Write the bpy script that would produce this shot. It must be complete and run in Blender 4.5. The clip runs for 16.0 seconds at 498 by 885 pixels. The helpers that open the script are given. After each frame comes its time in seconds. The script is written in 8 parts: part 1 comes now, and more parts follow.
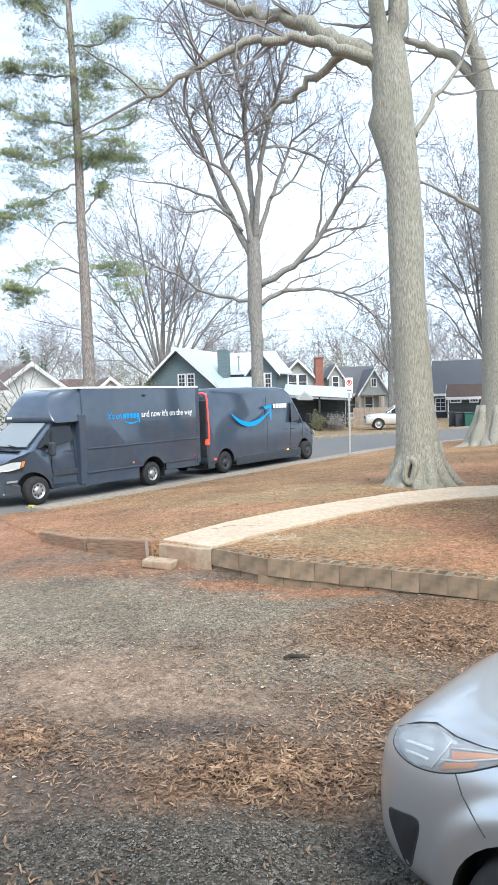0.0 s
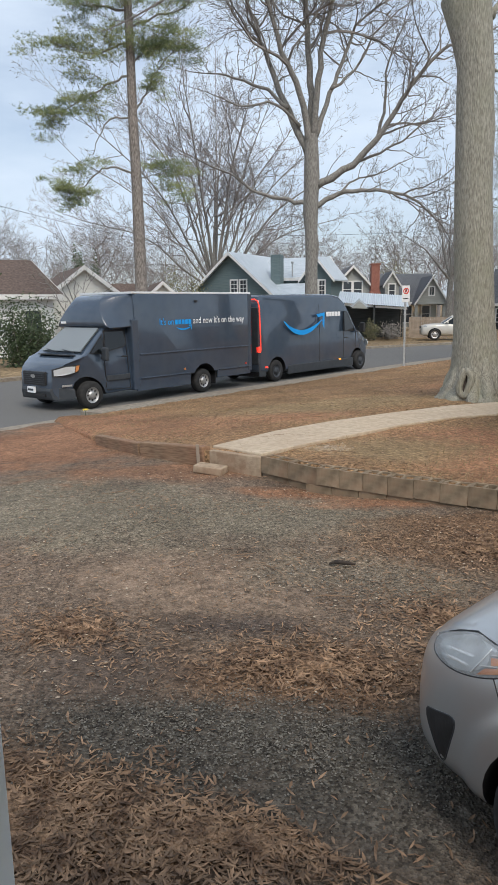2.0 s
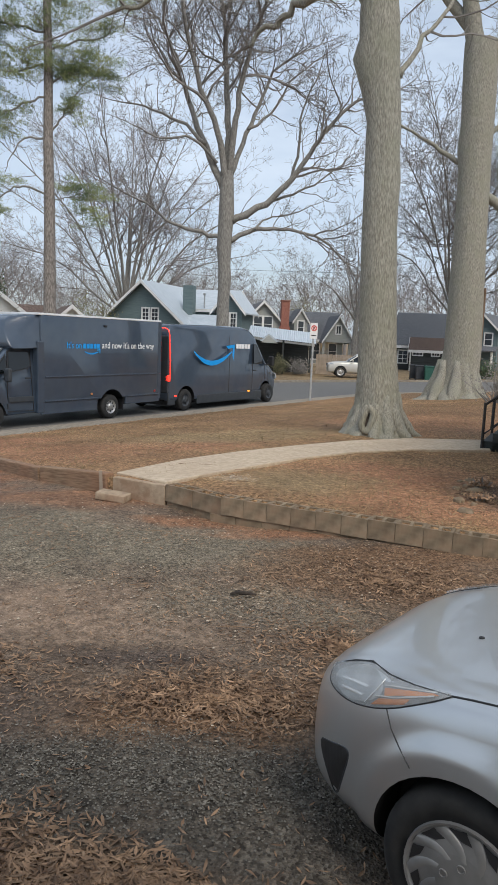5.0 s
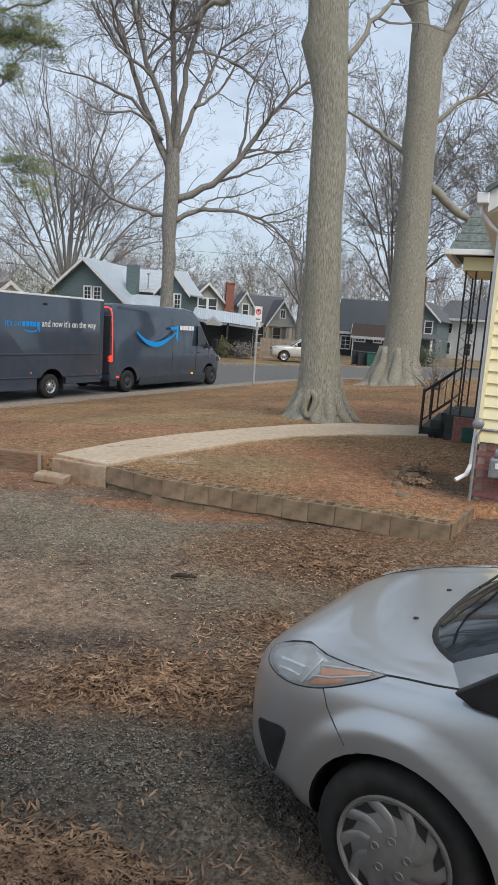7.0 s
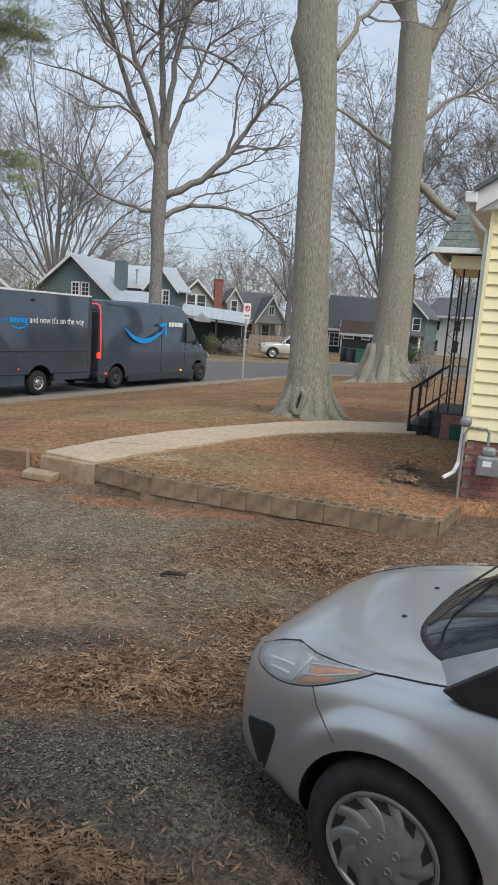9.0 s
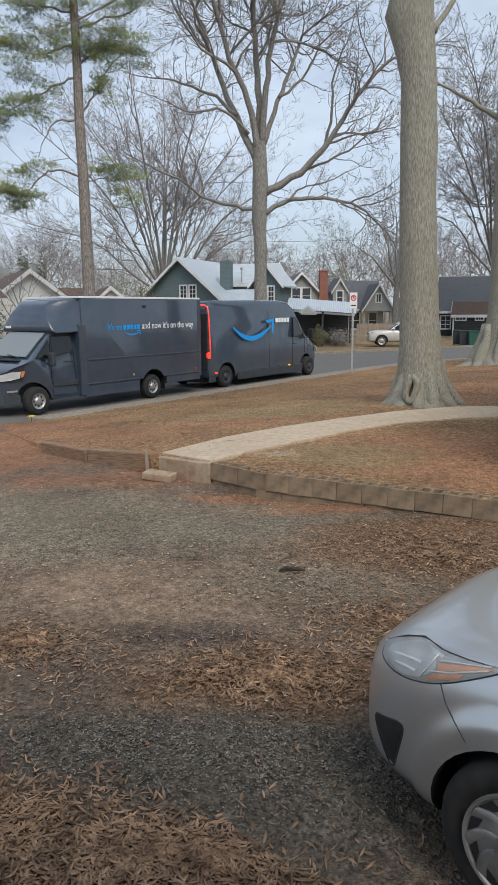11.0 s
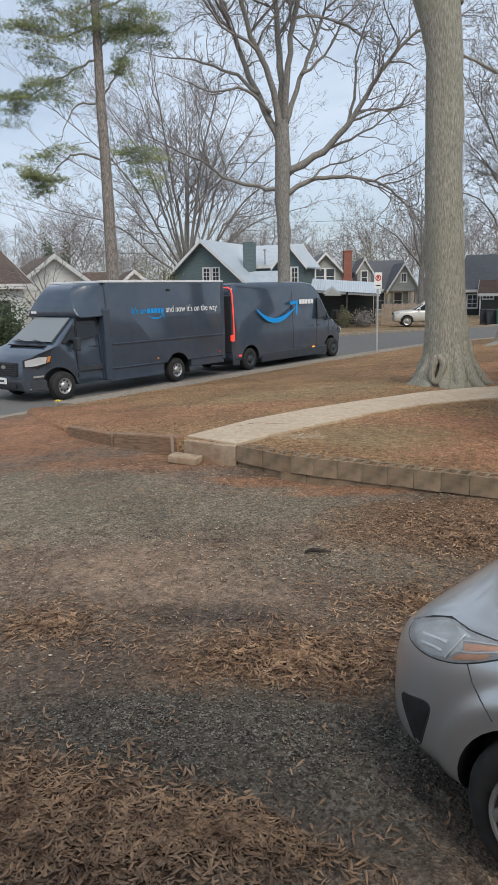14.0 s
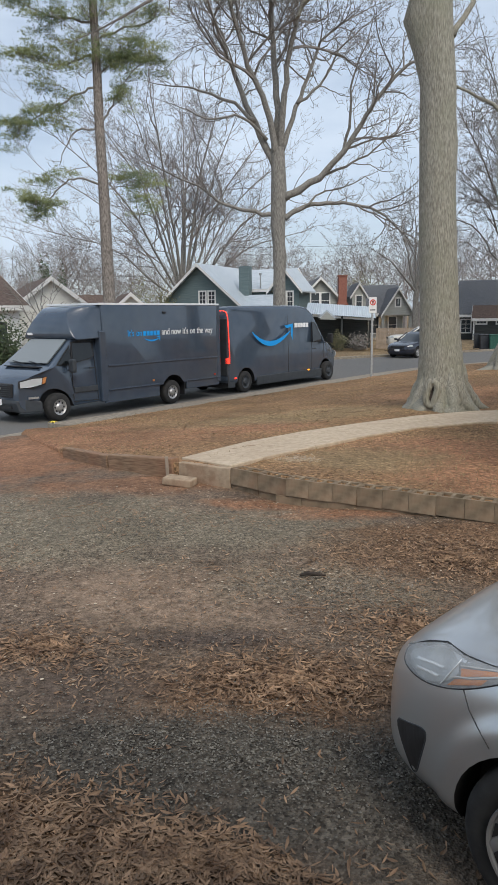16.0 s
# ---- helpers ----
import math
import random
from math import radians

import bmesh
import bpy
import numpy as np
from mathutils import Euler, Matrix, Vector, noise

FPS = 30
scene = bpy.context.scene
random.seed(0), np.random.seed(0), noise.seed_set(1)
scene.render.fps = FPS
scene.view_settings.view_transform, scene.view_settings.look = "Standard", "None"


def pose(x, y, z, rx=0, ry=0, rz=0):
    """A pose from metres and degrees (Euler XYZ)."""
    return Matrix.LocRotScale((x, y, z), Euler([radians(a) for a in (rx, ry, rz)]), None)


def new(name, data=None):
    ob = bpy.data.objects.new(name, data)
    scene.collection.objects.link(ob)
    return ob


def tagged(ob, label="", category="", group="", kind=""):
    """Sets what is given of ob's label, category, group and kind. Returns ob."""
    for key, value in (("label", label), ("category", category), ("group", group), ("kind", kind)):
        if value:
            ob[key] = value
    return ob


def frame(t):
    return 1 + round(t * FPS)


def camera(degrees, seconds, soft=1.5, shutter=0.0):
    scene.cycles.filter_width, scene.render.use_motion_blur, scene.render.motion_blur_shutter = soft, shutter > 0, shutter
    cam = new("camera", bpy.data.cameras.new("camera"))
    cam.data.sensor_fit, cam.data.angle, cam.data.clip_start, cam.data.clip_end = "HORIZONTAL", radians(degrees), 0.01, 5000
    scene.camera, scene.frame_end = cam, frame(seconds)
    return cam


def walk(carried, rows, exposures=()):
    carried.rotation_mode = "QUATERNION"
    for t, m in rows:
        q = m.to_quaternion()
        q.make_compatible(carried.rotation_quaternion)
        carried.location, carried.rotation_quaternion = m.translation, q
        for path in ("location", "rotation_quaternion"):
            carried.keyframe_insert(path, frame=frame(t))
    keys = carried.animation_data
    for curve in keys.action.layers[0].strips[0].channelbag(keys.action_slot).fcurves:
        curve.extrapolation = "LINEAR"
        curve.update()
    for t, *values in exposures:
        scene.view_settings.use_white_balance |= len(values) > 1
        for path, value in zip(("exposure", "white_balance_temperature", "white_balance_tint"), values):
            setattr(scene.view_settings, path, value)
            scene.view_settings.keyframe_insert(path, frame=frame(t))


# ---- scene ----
# ------------------------------------------------------------ camera and its walk
cam = camera(39.12, 16.0, soft=1.4)
PATH = [
    (0.0, pose(-0.000, -0.000, 2.050, 86.25, 1.60, 0.02)),
    (0.5, pose(-0.006, -0.011, 2.059, 85.81, 1.36, 0.03)),
    (1.0, pose(-0.009, -0.016, 2.063, 84.79, 0.19, 1.23)),
    (1.5, pose(-0.007, -0.005, 2.058, 80.91, 0.39, 3.21)),
    (2.0, pose(-0.008, -0.011, 2.057, 78.86, 0.79, 4.25)),
    (2.5, pose(-0.004, -0.008, 2.054, 78.95, 1.82, 4.37)),
    (3.0, pose(-0.001, -0.002, 2.048, 82.69, 1.25, 2.84)),
    (3.5, pose(-0.000, 0.006, 2.044, 82.46, -1.27, -1.34)),
    (3.7, pose(0.001, 0.007, 2.043, 82.25, -1.85, -2.05)),
    (5.8, pose(0.007, 0.014, 2.036, 80.87, -2.70, -3.88)),
    (6.0, pose(0.007, 0.014, 2.036, 80.69, -3.28, -4.71)),
    (6.5, pose(0.008, 0.014, 2.039, 80.50, -3.65, -6.47)),
    (7.0, pose(0.011, 0.019, 2.035, 80.29, -3.83, -7.38)),
    (7.5, pose(0.012, 0.020, 2.035, 80.05, -4.00, -7.80)),
    (8.0, pose(0.013, 0.022, 2.034, 80.03, -4.10, -8.25)),
    (8.2, pose(0.009, 0.019, 2.036, 80.14, -4.21, -8.46)),
    (10.3, pose(-0.000, 0.006, 2.063, 79.41, -0.78, -5.54)),
    (10.5, pose(0.008, 0.015, 2.063, 79.29, -0.21, -3.20)),
    (11.0, pose(0.001, 0.016, 2.062, 79.26, 0.36, 0.21)),
    (11.5, pose(-0.001, 0.025, 2.060, 78.98, 0.52, 0.76)),
    (12.0, pose(-0.000, 0.015, 2.062, 78.74, 0.83, 1.12)),
    (12.5, pose(-0.003, 0.011, 2.061, 78.49, 0.93, 1.43)),
    (13.0, pose(-0.001, 0.005, 2.061, 78.25, 1.15, 1.68)),
    (13.5, pose(-0.001, 0.005, 2.063, 78.01, 1.15, 1.90)),
    (14.0, pose(-0.001, 0.004, 2.063, 77.87, 1.22, 2.09)),
    (14.5, pose(-0.011, -0.009, 2.064, 78.25, 1.12, 2.17)),
    (15.0, pose(-0.004, -0.004, 2.067, 78.74, 1.18, 2.22)),
    (15.5, pose(-0.008, -0.001, 2.065, 79.56, 0.94, 1.94)),
    (16.0, pose(-0.005, 0.006, 2.062, 79.70, 0.80, 1.73)),
]
EXPOSURES = [(0.0, 1.25, 6100, 8), (0.3, 1.0, 6200, 9), (0.6, 0.70, 6300, 9), (0.9, 0.52, 6400, 10), (1.3, 0.36, 6500, 10), (1.8, 0.3, 6500, 10), (3.5, 0.26, 6500, 10), (5.8, 0.2, 6500, 10), (16.0, 0.18, 6500, 10)]
walk(cam, PATH, EXPOSURES)

# ------------------------------------------------------------ world and sun (thin overcast)
SUN_AZ, SUN_EL = 158.0, 50.0
world = bpy.data.worlds.new("sky")
scene.world = world
world.use_nodes = True
wn, wl = world.node_tree.nodes, world.node_tree.links
wn.clear()
w_out = wn.new("ShaderNodeOutputWorld")
w_bg = wn.new("ShaderNodeBackground")
w_sky = wn.new("ShaderNodeTexSky")
w_sky.sky_type = "NISHITA"
w_sky.sun_disc = False
w_sky.sun_elevation = radians(SUN_EL)
w_sky.sun_rotation = radians(SUN_AZ)
w_sky.dust_density = 2.0
w_dim = wn.new("ShaderNodeVectorMath")
w_dim.operation = "SCALE"
w_dim.inputs["Scale"].default_value = 0.11
w_co = wn.new("ShaderNodeTexCoord")
w_map = wn.new("ShaderNodeMapping")
w_map.inputs["Scale"].default_value = (1.0, 1.0, 3.2)
w_noise = wn.new("ShaderNodeTexNoise")
w_noise.inputs["Scale"].default_value = 2.3
w_noise.inputs["Detail"].default_value = 7.0
w_noise.inputs["Roughness"].default_value = 0.55
w_ramp = wn.new("ShaderNodeValToRGB")
w_ramp.color_ramp.elements[0].position = 0.38
w_ramp.color_ramp.elements[0].color = (0.45, 0.45, 0.45, 1)
w_ramp.color_ramp.elements[1].position = 0.66
w_ramp.color_ramp.elements[1].color = (1, 1, 1, 1)
w_mix = wn.new("ShaderNodeMix")
w_mix.data_type = "RGBA"
w_mix.inputs["B"].default_value = (0.62, 0.72, 0.85, 1)
wl.new(w_sky.outputs["Color"], w_dim.inputs[0])
wl.new(w_co.outputs["Generated"], w_map.inputs["Vector"])
wl.new(w_map.outputs["Vector"], w_noise.inputs["Vector"])
wl.new(w_noise.outputs["Fac"], w_ramp.inputs["Fac"])
wl.new(w_ramp.outputs["Color"], w_mix.inputs["Factor"])
wl.new(w_dim.outputs["Vector"], w_mix.inputs["A"])
wl.new(w_mix.outputs["Result"], w_bg.inputs["Color"])
w_bg.inputs["Strength"].default_value = 1.0
wl.new(w_bg.outputs["Background"], w_out.inputs["Surface"])
sun = new("sun", bpy.data.lights.new("sun", "SUN"))
sun.data.energy = 2.0
sun.data.angle = radians(32)
sun.data.color = (1.0, 0.93, 0.83)
sun.matrix_world = pose(0, 0, 30, 90 - SUN_EL, 0, 180 - SUN_AZ)


# ------------------------------------------------------------ materials
def mat(name, a, b=None, rough=0.7, metal=0.0, scale=8.0, bump=0.0, bump_scale=None, detail=6.0, stretch=(1, 1, 1),
        c=None, c_scale=1.2, c_amount=0.5, random=0.0, coat=0.0, spec=0.5):
    """Two colours mixed by fine noise, a third by broad noise, relief from the fine noise."""
    m = bpy.data.materials.new(name)
    m.use_nodes = True
    n, l = m.node_tree.nodes, m.node_tree.links
    s = n["Principled BSDF"]
    s.inputs["Roughness"].default_value = rough
    s.inputs["Metallic"].default_value = metal
    s.inputs["Coat Weight"].default_value = coat
    s.inputs["Specular IOR Level"].default_value = spec
    co = n.new("ShaderNodeTexCoord")
    mp = n.new("ShaderNodeMapping")
    mp.inputs["Scale"].default_value = stretch
    l.new(co.outputs["Object"], mp.inputs["Vector"])
    fine = n.new("ShaderNodeTexNoise")
    fine.inputs["Scale"].default_value = scale
    fine.inputs["Detail"].default_value = detail
    l.new(mp.outputs["Vector"], fine.inputs["Vector"])
    ramp = n.new("ShaderNodeValToRGB")
    ramp.color_ramp.elements[0].position, ramp.color_ramp.elements[1].position = 0.35, 0.65
    ramp.color_ramp.elements[0].color = (*a, 1)
    ramp.color_ramp.elements[1].color = (*(b or [v * 1.15 for v in a]), 1)
    l.new(fine.outputs["Fac"], ramp.inputs["Fac"])
    colour = ramp.outputs["Color"]
    if c:
        broad = n.new("ShaderNodeTexNoise")
        broad.inputs["Scale"].default_value = c_scale
        broad.inputs["Detail"].default_value = 5.0
        l.new(co.outputs["Object"], broad.inputs["Vector"])
        r2 = n.new("ShaderNodeValToRGB")
        r2.color_ramp.elements[0].position, r2.color_ramp.elements[1].position = 0.45, 0.7
        r2.color_ramp.elements[1].color = (c_amount, c_amount, c_amount, 1)
        l.new(broad.outputs["Fac"], r2.inputs["Fac"])
        mx = n.new("ShaderNodeMix")
        mx.data_type = "RGBA"
        l.new(r2.outputs["Color"], mx.inputs["Factor"])
        l.new(colour, mx.inputs["A"])
        mx.inputs["B"].default_value = (*c, 1)
        colour = mx.outputs["Result"]
    if random:
        info = n.new("ShaderNodeObjectInfo")
        geo = n.new("ShaderNodeNewGeometry")
        add = n.new("ShaderNodeMath")
        add.operation = "ADD"
        l.new(info.outputs["Random"], add.inputs[0])
        l.new(geo.outputs["Random Per Island"], add.inputs[1])
        rng = n.new("ShaderNodeMapRange")
        rng.inputs["From Max"].default_value = 2.0
        rng.inputs["To Min"].default_value = 1 - random
        rng.inputs["To Max"].default_value = 1 + random
        l.new(add.outputs["Value"], rng.inputs["Value"])
        hsv = n.new("ShaderNodeHueSaturation")
        l.new(rng.outputs["Result"], hsv.inputs["Value"])
        l.new(colour, hsv.inputs["Color"])
        colour = hsv.outputs["Color"]
    l.new(colour, s.inputs["Base Color"])
    if bump:
        bp = n.new("ShaderNodeBump")
        bp.inputs["Strength"].default_value = bump
        bp.inputs["Distance"].default_value = 0.02
        src = fine
        if bump_scale:
            src = n.new("ShaderNodeTexNoise")
            src.inputs["Scale"].default_value = bump_scale
            src.inputs["Detail"].default_value = 5.0
            l.new(mp.outputs["Vector"], src.inputs["Vector"])
        l.new(src.outputs["Fac"], bp.inputs["Height"])
        l.new(bp.outputs["Normal"], s.inputs["Normal"])
    return m


def glow(name, colour, strength):
    m = bpy.data.materials.new(name)
    m.use_nodes = True
    s = m.node_tree.nodes["Principled BSDF"]
    s.inputs["Base Color"].default_value = (*colour, 1)
    s.inputs["Emission Color"].default_value = (*colour, 1)
    s.inputs["Emission Strength"].default_value = strength
    s.inputs["Roughness"].default_value = 0.3
    return m


def dark_glass(name, colour=(0.02, 0.025, 0.03), rough=0.06):
    m = bpy.data.materials.new(name)
    m.use_nodes = True
    s = m.node_tree.nodes["Principled BSDF"]
    s.inputs["Base Color"].default_value = (*colour, 1)
    s.inputs["Roughness"].default_value = rough
    s.inputs["IOR"].default_value = 1.5
    return m


def clear_cover(name, rough, haze):
    """A thin clear plastic cover: seen through, glossy, slightly clouded."""
    m = bpy.data.materials.new(name)
    m.use_nodes = True
    n, l = m.node_tree.nodes, m.node_tree.links
    out = n["Material Output"]
    shine = n["Principled BSDF"]
    shine.inputs["Base Color"].default_value = (0.62, 0.64, 0.64, 1)
    shine.inputs["Roughness"].default_value = rough
    shine.inputs["Coat Weight"].default_value = 1.0
    see = n.new("ShaderNodeBsdfTransparent")
    co = n.new("ShaderNodeTexCoord")
    cloud = n.new("ShaderNodeTexNoise")
    cloud.inputs["Scale"].default_value = 14.0
    l.new(co.outputs["Object"], cloud.inputs["Vector"])
    rng = n.new("ShaderNodeMapRange")
    rng.inputs["To Min"].default_value = haze
    rng.inputs["To Max"].default_value = haze + 0.3
    l.new(cloud.outputs["Fac"], rng.inputs["Value"])
    mx = n.new("ShaderNodeMixShader")
    l.new(rng.outputs["Result"], mx.inputs["Fac"])
    l.new(see.outputs["BSDF"], mx.inputs[1])
    l.new(shine.outputs["BSDF"], mx.inputs[2])
    l.new(mx.outputs["Shader"], out.inputs["Surface"])
    return m


def soil(name, zones, base_a, base_b, grain=78.0, bump=0.6):
    """Ground with patches: zones are (x, y, rx, ry, colour a, colour b, strength), each with a ragged edge."""
    m = bpy.data.materials.new(name)
    m.use_nodes = True
    n, l = m.node_tree.nodes, m.node_tree.links
    s = n["Principled BSDF"]
    s.inputs["Roughness"].default_value = 0.92
    s.inputs["Specular IOR Level"].default_value = 0.25
    co = n.new("ShaderNodeTexCoord")
    grit = n.new("ShaderNodeTexVoronoi")
    grit.inputs["Scale"].default_value = grain
    l.new(co.outputs["Object"], grit.inputs["Vector"])
    fine = n.new("ShaderNodeTexNoise")
    fine.inputs["Scale"].default_value = grain * 0.45
    fine.inputs["Detail"].default_value = 6.0
    l.new(co.outputs["Object"], fine.inputs["Vector"])
    rag = n.new("ShaderNodeTexNoise")
    rag.inputs["Scale"].default_value = 1.7
    rag.inputs["Detail"].default_value = 8.0
    rag.inputs["Roughness"].default_value = 0.65
    l.new(co.outputs["Object"], rag.inputs["Vector"])

    def pair(a, b, seed):
        sep = n.new("ShaderNodeSeparateColor")
        l.new(grit.outputs["Color"], sep.inputs["Color"])
        mean = n.new("ShaderNodeMath")
        mean.operation = "ADD"
        l.new(sep.outputs[seed % 3], mean.inputs[0])
        l.new(fine.outputs["Fac"], mean.inputs[1])
        half = n.new("ShaderNodeMapRange")
        half.inputs["From Min"].default_value = 0.45
        half.inputs["From Max"].default_value = 1.5
        l.new(mean.outputs["Value"], half.inputs["Value"])
        mx = n.new("ShaderNodeMix")
        mx.data_type = "RGBA"
        mx.inputs["A"].default_value = (*a, 1)
        mx.inputs["B"].default_value = (*b, 1)
        l.new(half.outputs["Result"], mx.inputs["Factor"])
        return mx.outputs["Result"]

    colour = pair(base_a, base_b, 0)
    for k, (x, y, rx, ry, a, b, strength) in enumerate(zones):
        mp = n.new("ShaderNodeMapping")
        mp.inputs["Location"].default_value = (-x / rx, -y / ry, 0)
        mp.inputs["Scale"].default_value = (1 / rx, 1 / ry, 0)
        l.new(co.outputs["Object"], mp.inputs["Vector"])
        ln = n.new("ShaderNodeVectorMath")
        ln.operation = "LENGTH"
        l.new(mp.outputs["Vector"], ln.inputs[0])
        wob = n.new("ShaderNodeMath")
        wob.operation = "MULTIPLY_ADD"
        wob.inputs[1].default_value = 2.4
        l.new(rag.outputs["Fac"], wob.inputs[0])
        l.new(ln.outputs["Value"], wob.inputs[2])
        rng = n.new("ShaderNodeMapRange")
        rng.inputs["From Min"].default_value = 1.75
        rng.inputs["From Max"].default_value = 2.45
        rng.inputs["To Min"].default_value = strength
        rng.inputs["To Max"].default_value = 0.0
        l.new(wob.outputs["Value"], rng.inputs["Value"])
        mx = n.new("ShaderNodeMix")
        mx.data_type = "RGBA"
        l.new(rng.outputs["Result"], mx.inputs["Factor"])
        l.new(colour, mx.inputs["A"])
        l.new(pair(a, b, k), mx.inputs["B"])
        colour = mx.outputs["Result"]
    tone = n.new("ShaderNodeTexNoise")
    tone.inputs["Scale"].default_value = 0.55
    tone.inputs["Detail"].default_value = 9.0
    tone.inputs["Roughness"].default_value = 0.7
    l.new(co.outputs["Object"], tone.inputs["Vector"])
    tr = n.new("ShaderNodeMapRange")
    tr.inputs["From Min"].default_value = 0.3
    tr.inputs["From Max"].default_value = 0.7
    tr.inputs["To Min"].default_value = 0.6
    tr.inputs["To Max"].default_value = 1.32
    l.new(tone.outputs["Fac"], tr.inputs["Value"])
    litter = n.new("ShaderNodeTexNoise")
    litter.inputs["Scale"].default_value = 13.0
    litter.inputs["Detail"].default_value = 5.0
    litter.inputs["Roughness"].default_value = 0.8
    l.new(co.outputs["Object"], litter.inputs["Vector"])
    lr = n.new("ShaderNodeMapRange")
    lr.inputs["From Min"].default_value = 0.32
    lr.inputs["From Max"].default_value = 0.68
    lr.inputs["To Min"].default_value = 0.5
    lr.inputs["To Max"].default_value = 1.5
    l.new(litter.outputs["Fac"], lr.inputs["Value"])
    both = n.new("ShaderNodeMath")
    both.operation = "MULTIPLY"
    l.new(tr.outputs["Result"], both.inputs[0])
    l.new(lr.outputs["Result"], both.inputs[1])
    hsv = n.new("ShaderNodeHueSaturation")
    l.new(both.outputs["Value"], hsv.inputs["Value"])
    l.new(colour, hsv.inputs["Color"])
    l.new(hsv.outputs["Color"], s.inputs["Base Color"])
    bp = n.new("ShaderNodeBump")
    bp.inputs["Strength"].default_value = bump
    bp.inputs["Distance"].default_value = 0.02
    ad = n.new("ShaderNodeMath")
    ad.operation = "ADD"
    l.new(grit.outputs["Distance"], ad.inputs[0])
    l.new(fine.outputs["Fac"], ad.inputs[1])
    l.new(ad.outputs["Value"], bp.inputs["Height"])
    l.new(bp.outputs["Normal"], s.inputs["Normal"])
    return m


GRAVEL_A, GRAVEL_B = (0.065, 0.055, 0.038), (0.33, 0.283, 0.205)
DAMP_A, DAMP_B = (0.030, 0.025, 0.020), (0.15, 0.13, 0.104)
SAND_A, SAND_B = (0.19, 0.13, 0.09), (0.34, 0.25, 0.18)
LEAF_A, LEAF_B = (0.06, 0.034, 0.020), (0.27, 0.16, 0.09)
CLAY_A, CLAY_B = (0.19, 0.092, 0.05), (0.40, 0.21, 0.12)
DARK_A, DARK_B = (0.05, 0.038, 0.032), (0.14, 0.105, 0.085)
STRAW_A, STRAW_B = (0.16, 0.115, 0.06), (0.36, 0.27, 0.15)
M_DRIVE = soil("gravel and leaf litter", [
    (-1.2, 6.4, 2.6, 1.1, GRAVEL_A, GRAVEL_B, 0.85), (-3.2, 7.2, 1.8, 1.3, GRAVEL_A, GRAVEL_B, 0.8),
    (-0.75, 4.7, 0.9, 0.6, SAND_A, SAND_B, 0.75), (-0.38, 4.05, 0.42, 0.16, DARK_A, DARK_B, 0.9),
    (0.05, 3.45, 0.85, 0.5, LEAF_A, LEAF_B, 0.85), (-1.2, 2.35, 1.1, 0.5, LEAF_A, LEAF_B, 0.95),
    (-0.45, 2.95, 0.9, 0.32, DAMP_A, DAMP_B, 0.95), (0.35, 2.72, 0.9, 0.5, DAMP_A, DAMP_B, 0.95),
    (-1.1, 3.5, 0.5, 0.3, DARK_A, DARK_B, 0.6), (1.5, 5.6, 1.3, 0.7, LEAF_A, LEAF_B, 0.7),
    (-0.1, 7.45, 0.7, 0.25, CLAY_A, CLAY_B, 0.9), (0.9, 6.95, 0.8, 0.25, CLAY_A, CLAY_B, 0.9), (1.9, 6.2, 1.3, 0.4, LEAF_A, LEAF_B, 0.85), (-4.3, 11.5, 2.4, 3.2, CLAY_A, CLAY_B, 0.9),
    (-1.6, 8.3, 1.6, 0.5, CLAY_A, CLAY_B, 0.7), (0.5, 4.95, 0.9, 0.4, GRAVEL_A, GRAVEL_B, 0.5)],
    (0.085, 0.062, 0.045), (0.25, 0.185, 0.135))
M_LAWN = soil("dormant lawn with red clay", [
    (2.4, 9.0, 1.6, 1.0, CLAY_A, CLAY_B, 1.0), (2.4, 7.6, 1.2, 0.8, CLAY_A, CLAY_B, 0.9),
    (-0.1, 11.8, 1.0, 0.7, CLAY_A, CLAY_B, 0.8), (-2.0, 11.5, 1.6, 1.6, CLAY_A, CLAY_B, 0.65),
    (-4.2, 13.0, 1.6, 2.6, CLAY_A, CLAY_B, 0.9), (5.0, 16.0, 2.5, 2.5, CLAY_A, CLAY_B, 0.6), (0.5, 13.5, 2.5, 1.2, STRAW_A, STRAW_B, 0.7),
    (6.0, 19.0, 3.0, 2.0, LEAF_A, LEAF_B, 0.7), (1.2, 8.6, 0.9, 0.8, STRAW_A, STRAW_B, 0.7),
    (0.35, 8.6, 0.28, 0.16, (0.25, 0.17, 0.10), (0.45, 0.34, 0.23), 0.5), (3.35, 8.0, 0.5, 0.8, DARK_A, DARK_B, 0.8), (3.4, 6.5, 0.7, 0.5, CLAY_A, CLAY_B, 0.9)],
    (0.12, 0.07, 0.036), (0.40, 0.245, 0.13), grain=45.0)
M_FAR = soil("far yards", [], (0.14, 0.10, 0.055), (0.32, 0.23, 0.13), grain=8.0, bump=0.2)
M_ROAD = mat("asphalt", (0.10, 0.097, 0.091), (0.17, 0.164, 0.153), 0.85, scale=40, bump=0.2, c=(0.12, 0.115, 0.11), c_scale=0.3)
M_CONC = mat("concrete", (0.42, 0.335, 0.24), (0.56, 0.455, 0.335), 0.9, scale=14, bump=0.25, bump_scale=90, c=(0.40, 0.30, 0.21), c_scale=1.1, c_amount=0.5)
M_KERB = mat("kerb concrete", (0.19, 0.165, 0.13), (0.33, 0.29, 0.232), 0.9, scale=9, bump=0.2, c=(0.2, 0.13, 0.08), c_scale=0.6, c_amount=0.4)
